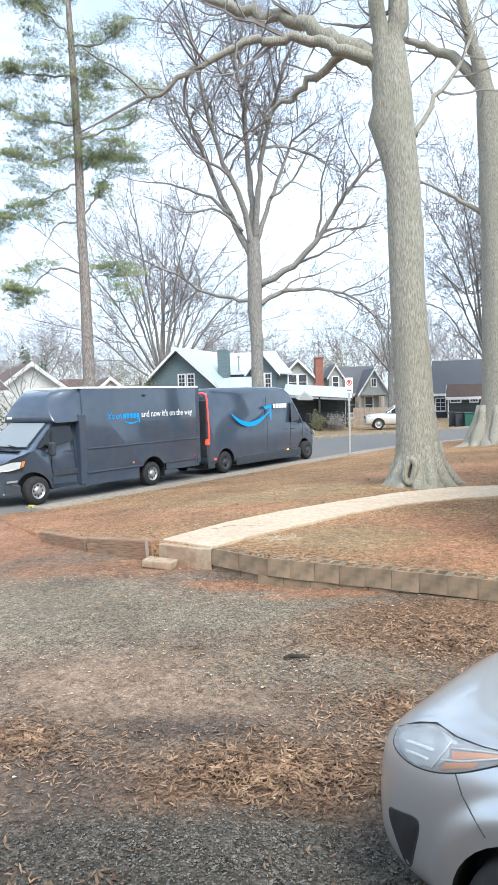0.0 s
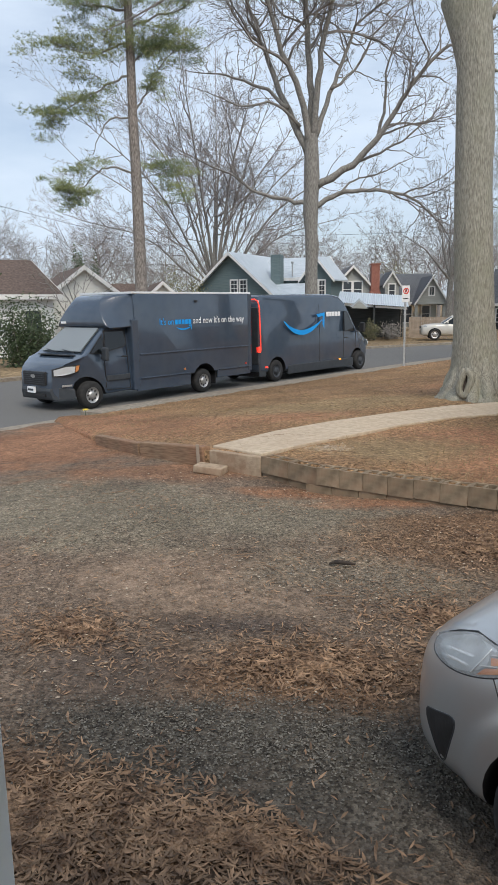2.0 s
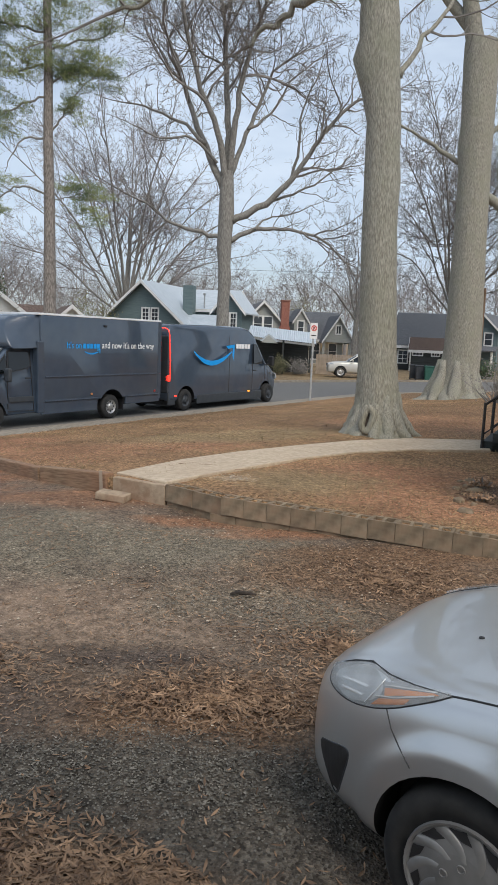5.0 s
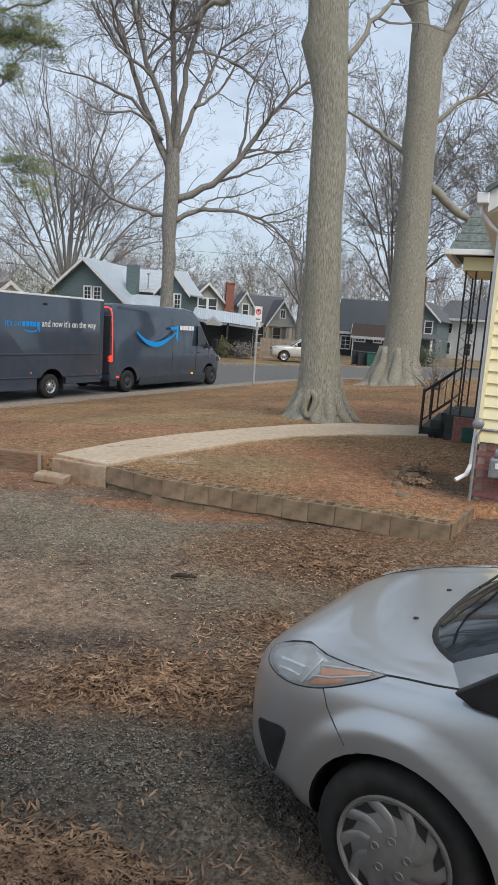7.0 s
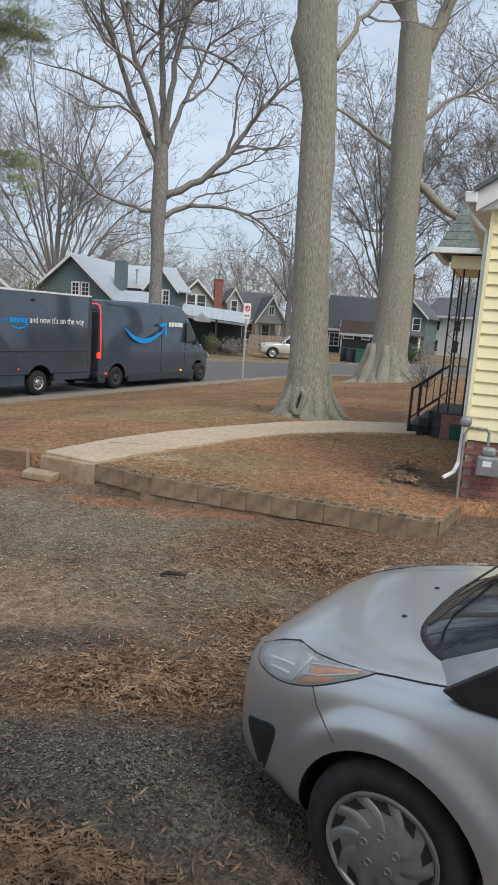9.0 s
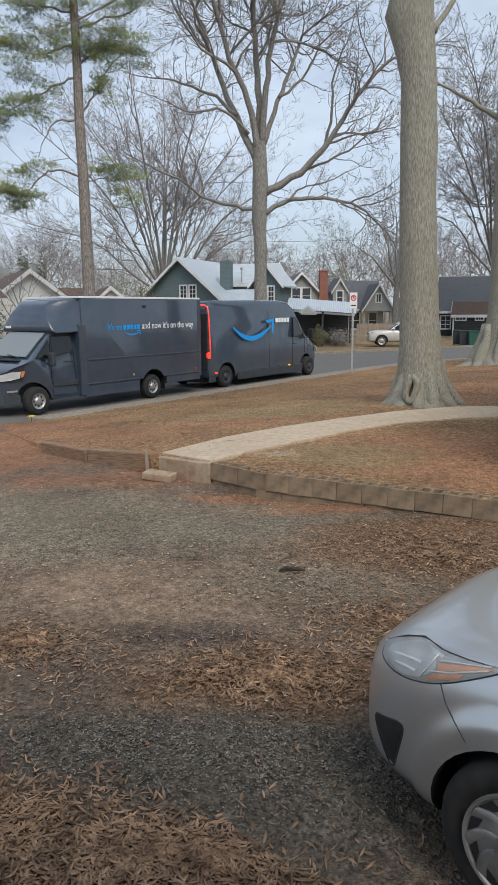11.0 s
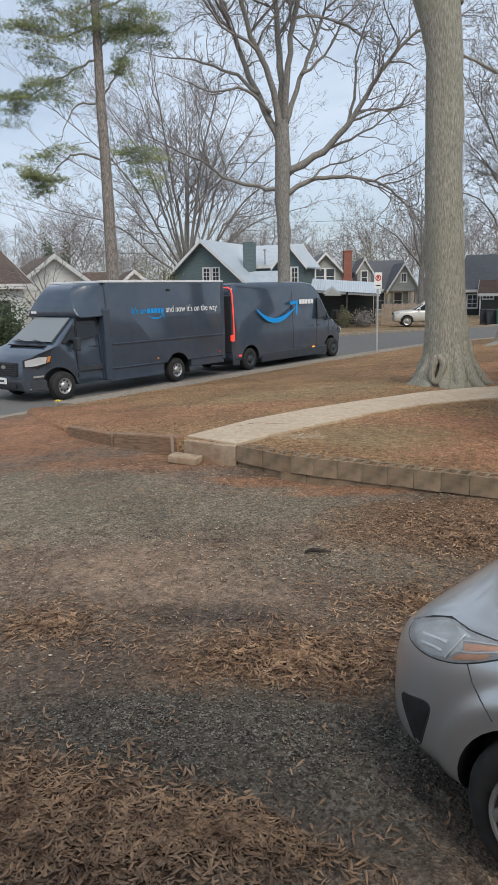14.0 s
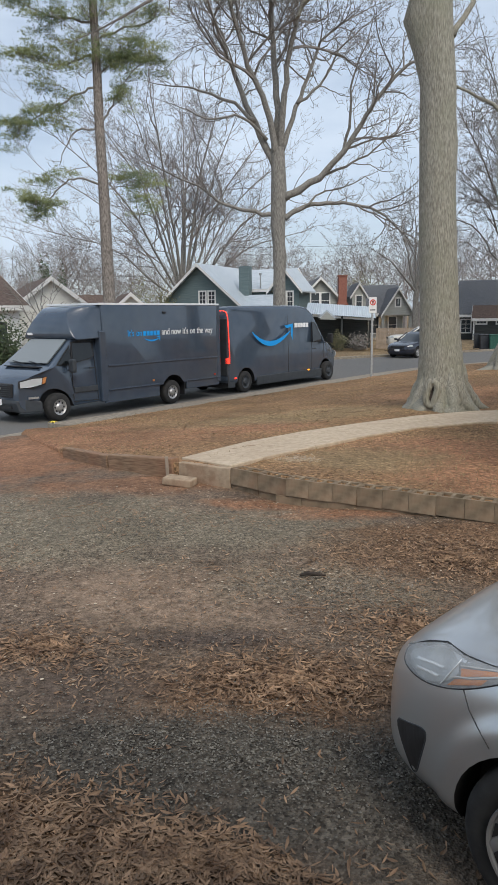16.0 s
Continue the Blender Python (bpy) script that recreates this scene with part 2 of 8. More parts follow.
M_CONCOLD = mat("stained concrete", (0.27, 0.20, 0.135), (0.43, 0.335, 0.235), 0.93, scale=10, bump=0.4, bump_scale=70, c=(0.25, 0.13, 0.075), c_scale=3.0, c_amount=0.6)
M_CHIP = mat("pale chip", (0.36, 0.29, 0.21), (0.58, 0.49, 0.38), 0.9, scale=20, random=0.4)
M_BLOCK = mat("concrete block", (0.15, 0.112, 0.072), (0.29, 0.222, 0.148), 0.95, scale=7, bump=0.3, bump_scale=160, c=(0.26, 0.14, 0.08), c_scale=5.0, c_amount=0.45, random=0.22)
M_CORE = mat("block hollow soil", (0.06, 0.045, 0.03), (0.13, 0.09, 0.06), 0.95, scale=30)
M_TIMBER = mat("weathered timber", (0.16, 0.10, 0.06), (0.30, 0.20, 0.125), 0.9, scale=5, stretch=(1, 9, 9), bump=0.5, c=(0.27, 0.13, 0.07), c_amount=0.5)
M_BARK = mat("grey bark", (0.185, 0.172, 0.138), (0.37, 0.352, 0.292), 0.95, scale=11, stretch=(5.0, 5.0, 1.0), bump=1.0, bump_scale=9, c=(0.25, 0.25, 0.185), c_scale=2.2, c_amount=0.55)
M_LIMB = mat("limb bark", (0.155, 0.147, 0.132), (0.31, 0.296, 0.27), 0.95, scale=9, stretch=(3, 3, 0.6), bump=0.7)
M_TWIG = mat("twigs", (0.155, 0.142, 0.128), (0.27, 0.25, 0.23), 0.95, scale=2)
# Paler than the near twigs: distance haze is put into the colour.
M_HAZETWIG = mat("far twigs with haze in colour", (0.19, 0.172, 0.165), (0.30, 0.275, 0.262), 0.95, scale=0.6)
M_PINEBARK = mat("pine bark", (0.13, 0.112, 0.098), (0.31, 0.275, 0.245), 0.95, scale=6, stretch=(4, 4, 1.2), bump=0.9)
M_NEEDLE = mat("pine needles", (0.13, 0.18, 0.085), (0.36, 0.39, 0.17), 0.8, scale=1.2, random=0.45)
M_BUSH = mat("evergreen leaves", (0.025, 0.045, 0.018), (0.07, 0.10, 0.04), 0.6, scale=3, random=0.4)
M_DRYBUSH = mat("dry shrub leaves", (0.10, 0.11, 0.05), (0.22, 0.2, 0.11), 0.8, scale=3, random=0.4)
M_LEAF = mat("dead oak leaf", (0.14, 0.08, 0.045), (0.37, 0.235, 0.14), 0.75, scale=9, random=0.7)
M_STONE = mat("gravel stone", (0.07, 0.064, 0.053), (0.27, 0.246, 0.205), 0.9, scale=30, random=0.55)
M_GRASS = mat("straw grass", (0.20, 0.15, 0.075), (0.40, 0.31, 0.17), 0.9, scale=6, random=0.4)
M_NAVY = mat("dark blue-grey van paint", (0.040, 0.059, 0.088), (0.048, 0.068, 0.098), 0.13, scale=3, c=(0.072, 0.084, 0.10), c_scale=0.9, c_amount=0.5, coat=0.6)
M_NAVY_DULL = mat("dark grey trim", (0.032, 0.037, 0.043), (0.044, 0.05, 0.057), 0.5, scale=6)
M_BLACK = mat("black plastic", (0.012, 0.012, 0.013), (0.022, 0.022, 0.024), 0.55, scale=20, bump=0.1)
M_TYRE = mat("tyre rubber", (0.014, 0.014, 0.014), (0.03, 0.029, 0.028), 0.85, scale=14, bump=0.2)
M_RIM = mat("silver wheel", (0.42, 0.41, 0.40), (0.55, 0.54, 0.52), 0.38, metal=0.7, scale=6, c=(0.2, 0.18, 0.16), c_scale=6, c_amount=0.4)
M_CAP = mat("silver plastic hubcap", (0.19, 0.188, 0.185), (0.25, 0.248, 0.245), 0.42, metal=0.3, scale=12, c=(0.2, 0.19, 0.18), c_scale=9, c_amount=0.35)
M_GLASS = dark_glass("vehicle glass")
M_CABGLASS = dark_glass("dim cab glass", (0.006, 0.008, 0.009), 0.05)
# Pale base colour paints a sky reflection into the truck's windscreen.
M_SCREENSKY = dark_glass("windscreen glass with painted sky", (0.20, 0.22, 0.225), 0.03)
M_WIN = dark_glass("window glass", (0.05, 0.06, 0.07), 0.08)
M_WHITE = mat("white paint", (0.72, 0.72, 0.70), (0.80, 0.80, 0.78), 0.6, scale=5, c=(0.6, 0.58, 0.54), c_amount=0.4)
M_ROOFW = mat("white van roof", (0.70, 0.72, 0.73), (0.80, 0.81, 0.82), 0.5, scale=3)
M_BLUE = mat("bright blue vinyl", (0.0, 0.30, 0.78), (0.0, 0.33, 0.82), 0.4, scale=3)
M_LETTER = mat("white vinyl", (0.80, 0.81, 0.82), (0.84, 0.85, 0.86), 0.45, scale=3)
M_RED = glow("lit red tail strip", (0.95, 0.05, 0.03), 1.1)
M_AMBER = glow("amber marker", (1.0, 0.33, 0.02), 1.3)
M_HEAD = dark_glass("clear headlamp", (0.48, 0.49, 0.49), 0.1)
M_CHROME = mat("lamp chrome", (0.62, 0.63, 0.62), (0.72, 0.73, 0.72), 0.25, metal=0.4, scale=30)
M_SILVER = mat("silver car paint", (0.53, 0.55, 0.565), (0.56, 0.58, 0.595), 0.28, metal=0.7, scale=400, detail=2, c=(0.47, 0.475, 0.475), c_scale=1.3, c_amount=0.6, coat=0.6)
M_LENS = clear_cover("hazy lamp lens", 0.06, 0.08)
M_LAMPLENS = dark_glass("far lamp lens", (0.36, 0.38, 0.38), 0.07)
M_LAMPMID = mat("lamp bowl", (0.30, 0.31, 0.31), (0.44, 0.45, 0.45), 0.3, metal=0.4, scale=12)
M_LAMPIN = mat("lamp inside", (0.20, 0.205, 0.205), (0.30, 0.305, 0.305), 0.4, metal=0.3, scale=18)
M_REDLENS = mat("red reflector", (0.35, 0.03, 0.02), (0.45, 0.05, 0.03), 0.3, scale=30)
M_AMBERLENS = mat("amber reflector", (0.48, 0.17, 0.05), (0.56, 0.23, 0.08), 0.3, scale=30)
M_YELLOW = mat("pale yellow siding", (0.90, 0.81, 0.50), (0.93, 0.86, 0.57), 0.55, scale=2.5, c=(0.82, 0.73, 0.44), c_scale=0.8, c_amount=0.5)
M_BRICK = mat("dark red brick", (0.22, 0.10, 0.088), (0.33, 0.16, 0.14), 0.9, scale=22, bump=0.4, random=0.3)
M_MORTAR = mat("mortar", (0.30, 0.22, 0.195), (0.42, 0.33, 0.29), 0.95, scale=40)
M_IRON = mat("black iron", (0.012, 0.012, 0.013), (0.035, 0.03, 0.028), 0.5, scale=20, bump=0.2)
M_GREYMETAL = mat("grey painted metal", (0.24, 0.25, 0.26), (0.36, 0.37, 0.38), 0.5, metal=0.3, scale=14)
M_STEEL = mat("galvanised steel", (0.36, 0.37, 0.37), (0.48, 0.49, 0.49), 0.5, metal=0.5, scale=18)
M_GUTTER = mat("white aluminium", (0.74, 0.75, 0.75), (0.82, 0.82, 0.82), 0.4, scale=4)
M_SHINGLE = mat("grey-green shingles", (0.10, 0.125, 0.115), (0.18, 0.21, 0.195), 0.9, scale=16, bump=0.5, random=0.25)
M_ROOFBROWN = mat("brown shingles", (0.085, 0.06, 0.048), (0.16, 0.115, 0.095), 0.95, scale=9, bump=0.3)
M_ROOFGREY = mat("charcoal shingles", (0.085, 0.09, 0.10), (0.15, 0.155, 0.165), 0.95, scale=9, bump=0.3)
M_ROOFMETAL = mat("pale metal roof", (0.40, 0.455, 0.50), (0.52, 0.57, 0.61), 0.4, scale=2, stretch=(1, 6, 1))
M_GREENWALL = mat("teal-green siding", (0.11, 0.155, 0.16), (0.15, 0.20, 0.205), 0.8, scale=3, stretch=(0.4, 0.4, 9))
M_GREYWALL = mat("taupe grey siding", (0.33, 0.34, 0.315), (0.41, 0.42, 0.395), 0.85, scale=3, stretch=(0.4, 0.4, 9))
M_CREAMWALL = mat("cream siding", (0.72, 0.71, 0.655), (0.82, 0.81, 0.76), 0.85, scale=3, stretch=(0.4, 0.4, 9))
M_DARKWALL = mat("dark green-black siding", (0.03, 0.035, 0.035), (0.05, 0.055, 0.055), 0.85, scale=3, stretch=(0.4, 0.4, 9))
M_WHITEWALL = mat("white siding", (0.64, 0.65, 0.65), (0.74, 0.75, 0.75), 0.8, scale=3, stretch=(0.4, 0.4, 9))
M_FENCE = mat("tan fence boards", (0.27, 0.215, 0.165), (0.37, 0.30, 0.235), 0.9, scale=4, random=0.2)
M_CHIM = mat("chimney brick", (0.25, 0.10, 0.075), (0.36, 0.16, 0.12), 0.95, scale=14, bump=0.3)
M_GOLD = mat("champagne car paint", (0.55, 0.53, 0.48), (0.60, 0.58, 0.53), 0.32, metal=0.25, scale=3, coat=0.4)
M_DARKCAR = mat("dark navy car paint", (0.014, 0.017, 0.028), (0.018, 0.021, 0.034), 0.18, metal=0.1, scale=3, coat=0.6)
M_BINB = mat("black bin plastic", (0.02, 0.024, 0.03), (0.035, 0.04, 0.048), 0.6, scale=7)
M_BING = mat("dark green bin plastic", (0.01, 0.07, 0.05), (0.02, 0.095, 0.068), 0.6, scale=7)
M_FLOWER = mat("yellow petals", (0.75, 0.55, 0.03), (0.85, 0.66, 0.06), 0.6, scale=20)
M_STICK = mat("dark wood piece", (0.02, 0.016, 0.013), (0.06, 0.045, 0.035), 0.9, scale=20, bump=0.5)
M_SIGNW = mat("sign white", (0.72, 0.72, 0.71), (0.78, 0.78, 0.77), 0.45, scale=8)
M_SIGNR = mat("sign red", (0.55, 0.05, 0.04), (0.62, 0.07, 0.05), 0.45, scale=8)
M_LAMPON = glow("porch lamp glow", (1.0, 0.55, 0.18), 3.0)
M_INNER = mat("interior wall", (0.55, 0.53, 0.50), (0.6, 0.58, 0.55), 0.9, scale=2)


# ------------------------------------------------------------ mesh helpers
class Geo:
    """Vertices, faces and material slots of one mesh in the making."""

    def __init__(self):
        self.v, self.f, self.m = [], [], []

    def poly(self, pts, slot=0):
        k = len(self.v)
        self.v.extend(tuple(p) for p in pts)
        self.f.append(tuple(range(k, k + len(pts))))
        self.m.append(slot)

    def box(self, x0, x1, y0, y1, z0, z1, slot=0):
        k = len(self.v)
        self.v += [(x0, y0, z0), (x1, y0, z0), (x1, y1, z0), (x0, y1, z0), (x0, y0, z1), (x1, y0, z1), (x1, y1, z1), (x0, y1, z1)]
        for q in ((0, 3, 2, 1), (4, 5, 6, 7), (0, 1, 5, 4), (1, 2, 6, 5), (2, 3, 7, 6), (3, 0, 4, 7)):
            self.f.append(tuple(k + i for i in q))
            self.m.append(slot)
        return self

    def prism(self, outline, axis, a, b, slot=0):
        """A 2D outline swept along an axis from a to b: axis 0 takes (y, z), 1 takes (x, z), 2 takes (x, y)."""
        def at(p, s):
            q = list(p)
            q.insert(axis, s)
            return tuple(q)
        k, n = len(self.v), len(outline)
        self.v += [at(p, a) for p in outline] + [at(p, b) for p in outline]
        self.f += [tuple(range(k, k + n))[::-1], tuple(range(k + n, k + 2 * n))]
        self.f += [(k + i, k + (i + 1) % n, k + n + (i + 1) % n, k + n + i) for i in range(n)]
        self.m += [slot] * (n + 2)
        return self

    def tube(self, pts, radii, sides=6, slot=0, caps=True):
        pts = [Vector(p) for p in pts]
        k, n = len(self.v), len(pts)
        side = None
        for i, p in enumerate(pts):
            d = (pts[min(i + 1, n - 1)] - pts[max(i - 1, 0)])
            d = d.normalized() if d.length > 1e-9 else Vector((0, 0, 1))
            if side is None:
                side = d.orthogonal().normalized()
            else:
                side = side - d * side.dot(d)
                side = side.normalized() if side.length > 1e-6 else d.orthogonal().normalized()
            up = d.cross(side)
            r = radii[i] if hasattr(radii, "__len__") else radii
            for j in range(sides):
                a = 2 * math.pi * j / sides
                q = p + (side * math.cos(a) + up * math.sin(a)) * r
                self.v.append((q.x, q.y, q.z))
        for i in range(n - 1):
            for j in range(sides):
                j2 = (j + 1) % sides
                self.f.append((k + i * sides + j, k + i * sides + j2, k + (i + 1) * sides + j2, k + (i + 1) * sides + j))
                self.m.append(slot)
        if caps:
            self.f += [tuple(range(k, k + sides))[::-1], tuple(range(k + (n - 1) * sides, k + n * sides))]
            self.m += [slot, slot]
        return self

    def lathe(self, profile, centre, axis="y", sides=32, slot=0):
        """A profile of (radius, along) turned about an axis through centre."""
        k = len(self.v)
        c = Vector(centre)
        for r, h in profile:
            for j in range(sides):
                a = 2 * math.pi * j / sides
                u, w = r * math.cos(a), r * math.sin(a)
                o = {"x": (h, u, w), "y": (u, h, w), "z": (u, w, h)}[axis]
                self.v.append((c.x + o[0], c.y + o[1], c.z + o[2]))
        for i in range(len(profile) - 1):
            for j in range(sides):
                j2 = (j + 1) % sides
                self.f.append((k + i * sides + j, k + (i + 1) * sides + j, k + (i + 1) * sides + j2, k + i * sides + j2))
                self.m.append(slot)
        return self

    def mesh(self, name, mats, smooth=False):
        me = bpy.data.meshes.new(name)
        me.from_pydata(self.v, [], self.f)
        for m in (mats if isinstance(mats, (list, tuple)) else [mats]):
            me.materials.append(m)
        if any(self.m):
            me.polygons.foreach_set("material_index", self.m)
        if smooth:
            me.polygons.foreach_set("use_smooth", [True] * len(me.polygons))
        me.update()
        return me


def part(name, geo, mats, parent=None, label="", smooth=False, bevel=0.0):
    """One mesh object from a Geo (or a mesh), under a thing or a part."""
    me = geo.mesh(name, mats, smooth) if isinstance(geo, Geo) else geo
    ob = new(name, me)
    if parent is not None:
        ob.parent = parent
    if label:
        ob["label"] = label
    if bevel:
        bv = ob.modifiers.new("edges", "BEVEL")
        bv.width, bv.segments, bv.limit_method, bv.angle_limit = bevel, 2, "ANGLE", radians(40)
    return ob


def thing(name, m, label, category, group=""):
    ob = new(name)
    ob.matrix_world = m
    ob.empty_display_size = 0.2
    return tagged(ob, label, category, group)


def clean(me):
    bm = bmesh.new()
    bm.from_mesh(me)
    bmesh.ops.recalc_face_normals(bm, faces=bm.faces)
    bm.to_mesh(me)
    bm.free()
    return me


# ------------------------------------------------------------ the street's own plan
SO, SE, SN = Vector((2.106, 27.437)), Vector((0.5837, 0.812)), Vector((0.812, -0.5837))
ROAD_Z = -0.48


def bend(l):
    """The street swings to the right past the vans."""
    return 0.21 * (l - 7 + math.sqrt((l - 7) ** 2 + 6.0))


def street(l, d, bent=True):
    p = SO + SE * l + SN * (d + (bend(l) if bent else 0))
    return p.x, p.y


def across(x, y):
    r = Vector((x, y)) - SO
    l = r.dot(SE)
    return r.dot(SN) - bend(l), l


def lerp(x, xs, ys):
    return float(np.interp(x, xs, ys))


def lawn_z(x, y):
    d, l = across(x, y)
    return lerp(d, [1.5, 8.5, 30], [-0.33, 0.28, 0.30])


def drive_z(x, y):
    d, l = across(x, y)
    rise = 0.2 * math.exp(-((x - 4.0) ** 2 + (y - 5.9) ** 2) / 2.2)
    rise -= 0.11 * math.exp(-((x + 0.05) ** 2 / 1.4 + (y - 7.45) ** 2 / 0.9))
    return lerp(d, [-60, -8, 0.3, 0.9, 4, 7, 9.4, 11, 14, 20], [-0.45, -0.45, -0.47, -0.42, -0.22, 0, 0.12, 0.1, 0, 0]) + rise


# ------------------------------------------------------------ ground, street, lawn, walkway
def build_ground():
    g = Geo()
    rings = [0.0] + [0.5 * 1.045 ** k for k in range(200)]
    n = 220
    g.v.append((0, 0, 0))
    for r in rings[1:]:
        for j in range(n):
            a = 2 * math.pi * j / n
            x, y = r * math.sin(a), r * math.cos(a)
            d, l = across(x, y) if r < 200 else (0, 0)
            z = drive_z(x, y) if r < 200 else -0.45
            if r < 200 and -8.3 < d < 1.2:
                z = -0.62
            elif r < 200 and all(inside_lawn(x + u, y + w) for u, w in ((0, 0), (0.3, 0.1), (-0.3, -0.1), (0.1, -0.35), (-0.2, 0.3))):
                z = min(z, lawn_z(x, y)) - 0.22
            elif d >= 1.2 or r < 12:
                z += 0.015 * noise.noise((x * 1.3, y * 1.3, 0))
            else:
                z += 0.12 * noise.noise((x * 0.07, y * 0.07, 3)) * min(1, max(0, -d - 8.3) / 6)
            g.v.append((x, y, z))
    for j in range(n):
        g.f.append((0, 1 + j, 1 + (j + 1) % n))
        g.m.append(0)
    for i in range(len(rings) - 2):
        for j in range(n):
            a, b = 1 + i * n, 1 + (i + 1) * n
            j2 = (j + 1) % n
            g.f.append((a + j, b + j, b + j2, a + j2))
            x, y = g.v[b + j][:2]
            dd = across(x, y)[0] if x * x + y * y < 40000 else -50
            g.m.append(1 if dd < -3 else 0)
    ob = part("ground", g, [M_DRIVE, M_FAR], smooth=True)
    clean(ob.data)
    return tagged(ob, "gravel drive scattered with dead leaves and red clay", "ground", kind="structure")


# near edge of the lawn and the kerb stations that it is drawn to
LAWN_NEAR = [(-5.5, 15.0), (-3.25, 10.9), (-1.2, 8.5), (-0.40, 8.13), (0.23, 7.59), (2.86, 6.17), (3.5, 6.9), (12, 3.0), (60, -6)]
LAWN_KERB = [-13.8, -13.5, -12, -11, -9, -3, 1, 12, 60]


def inside_lawn(x, y):
    d, l = across(x, y)
    if d < 1.5 or d > 40:
        return False
    poly = LAWN_NEAR + [street(l, 1.5) for l in reversed(LAWN_KERB)]
    ok, j = False, len(poly) - 1
    for i in range(len(poly)):
        (xi, yi), (xj, yj) = poly[i], poly[j]
        if (yi > y) != (yj > y) and x < (xj - xi) * (y - yi) / (yj - yi) + xi:
            ok = not ok
        j = i
    return ok


def build_lawn():
    g = Geo()
    cols = []
    for k in range(len(LAWN_NEAR) - 1):
        n = 24 if k < 6 else 14
        for i in range(n + (k == len(LAWN_NEAR) - 2)):
            t = i / n
            a = Vector(LAWN_NEAR[k]).lerp(Vector(LAWN_NEAR[k + 1]), t)
            l = LAWN_KERB[k] * (1 - t) + LAWN_KERB[k + 1] * t
            cols.append((a, Vector(street(l, 1.55)), max(0.0, 1 - (k + t)) ** 0.5 if k < 1 else 0.0))
    rows = 60
    for a, b, melt in cols:
        g.v.append((a.x, a.y, min(drive_z(a.x, a.y), lawn_z(a.x, a.y)) - 0.3))
        for j in range(rows + 1):
            p = a.lerp(b, (j / rows) ** 1.25)
            edge = min(1, j / 6)
            z = lawn_z(p.x, p.y) + edge * (0.03 * noise.noise((p.x * 0.9, p.y * 0.9, 1)) + 0.012 * noise.noise((p.x * 4, p.y * 4, 1)))
            low = melt * max(0.0, 1 - j / 12)
            g.v.append((p.x, p.y, z * (1 - low) + (drive_z(p.x, p.y) - 0.03) * low))
    for i in range(len(cols) - 1):
        for j in range(rows + 1):
            k = i * (rows + 2) + j
            g.f.append((k, k + 1, k + rows + 3, k + rows + 2))
            g.m.append(0)
    ob = part("lawn", g, M_LAWN, smooth=True)
    clean(ob.data)
    return tagged(ob, "dormant brown lawn with red clay patches and leaves", "lawn", kind="structure")


def strip(name, d0, d1, z0, z1, l0, l1, material, label, category, step=1.0, drop=0.25):
    g = Geo()
    n = int((l1 - l0) / step)
    for i in range(n + 1):
        l = l0 + (l1 - l0) * i / n
        a, b = street(l, d0), street(l, d1)
        g.v += [(*a, z0 - drop), (*a, z0), (*b, z1), (*b, z1 - drop)]
    for i in range(n):
        k = 4 * i
        for q in range(3):
            g.f.append((k + q, k + q + 1, k + q + 5, k + q + 4))
            g.m.append(0)
    g.f += [(0, 1, 2, 3), (4 * n, 4 * n + 3, 4 * n + 2, 4 * n + 1)]
    g.m += [0, 0]
    ob = part(name, g, material)
    clean(ob.data)
    return tagged(ob, label, category, kind="structure")


build_ground()
build_lawn()
strip("road", -8.0, 0.75, ROAD_Z, ROAD_Z, -90, 110, M_ROAD, "worn grey asphalt residential street", "road", 1.0, 0.08)
strip("kerb_near", 0.75, 1.62, -0.35, -0.315, -13.6, 90, M_KERB, "weathered concrete kerb strip along the lawn", "kerb")
strip("kerb_far", -8.3, -8.0, -0.36, -0.36, -90, 110, M_KERB, "low concrete kerb across the street", "kerb")
strip("driveway_apron", 0.75, 2.6, ROAD_Z + 0.03, -0.36, -22, -13.75, M_KERB, "concrete driveway apron at the street", "apron")


def walkway():
    far = [(-1.15, 8.72), (-0.38, 9.82), (0.45, 10.53), (1.41, 11.31), (2.5, 12.1), (3.65, 12.62), (5.2, 12.75)]
    near = [(-0.49, 8.12), (0.01, 8.71), (0.63, 9.35), (1.42, 10.14), (2.3, 10.82), (3.35, 11.28), (4.75, 11.48)]
    g = Geo()
    n = 60
    xs = [i / n * (len(far) - 1) for i in range(n + 1)]
    idx = list(range(len(far)))
    for s in xs:
        for pts in (far, near):
            x, y = lerp(s, idx, [p[0] for p in pts]), lerp(s, idx, [p[1] for p in pts])
            z = lawn_z(x, y) + 0.035
            g.v += [(x, y, z), (x, y, z - (0.3 if s < 0.01 else 0.16))]
    for i in range(n):
        k = 4 * i
        for a, b in ((0, 2), (2, 3), (3, 1), (1, 0)):
            g.f.append((k + a, k + b, k + b + 4, k + a + 4))
            g.m.append(0)
    g.f += [(0, 2, 3, 1), (4 * n, 4 * n + 1, 4 * n + 3, 4 * n + 2)]
    g.m += [0, 0]
    ob = part("walkway", g, M_CONC, bevel=0.012)
    clean(ob.data)
    tagged(ob, "pale concrete garden walkway curving to the porch steps", "walkway", kind="structure")


walkway()


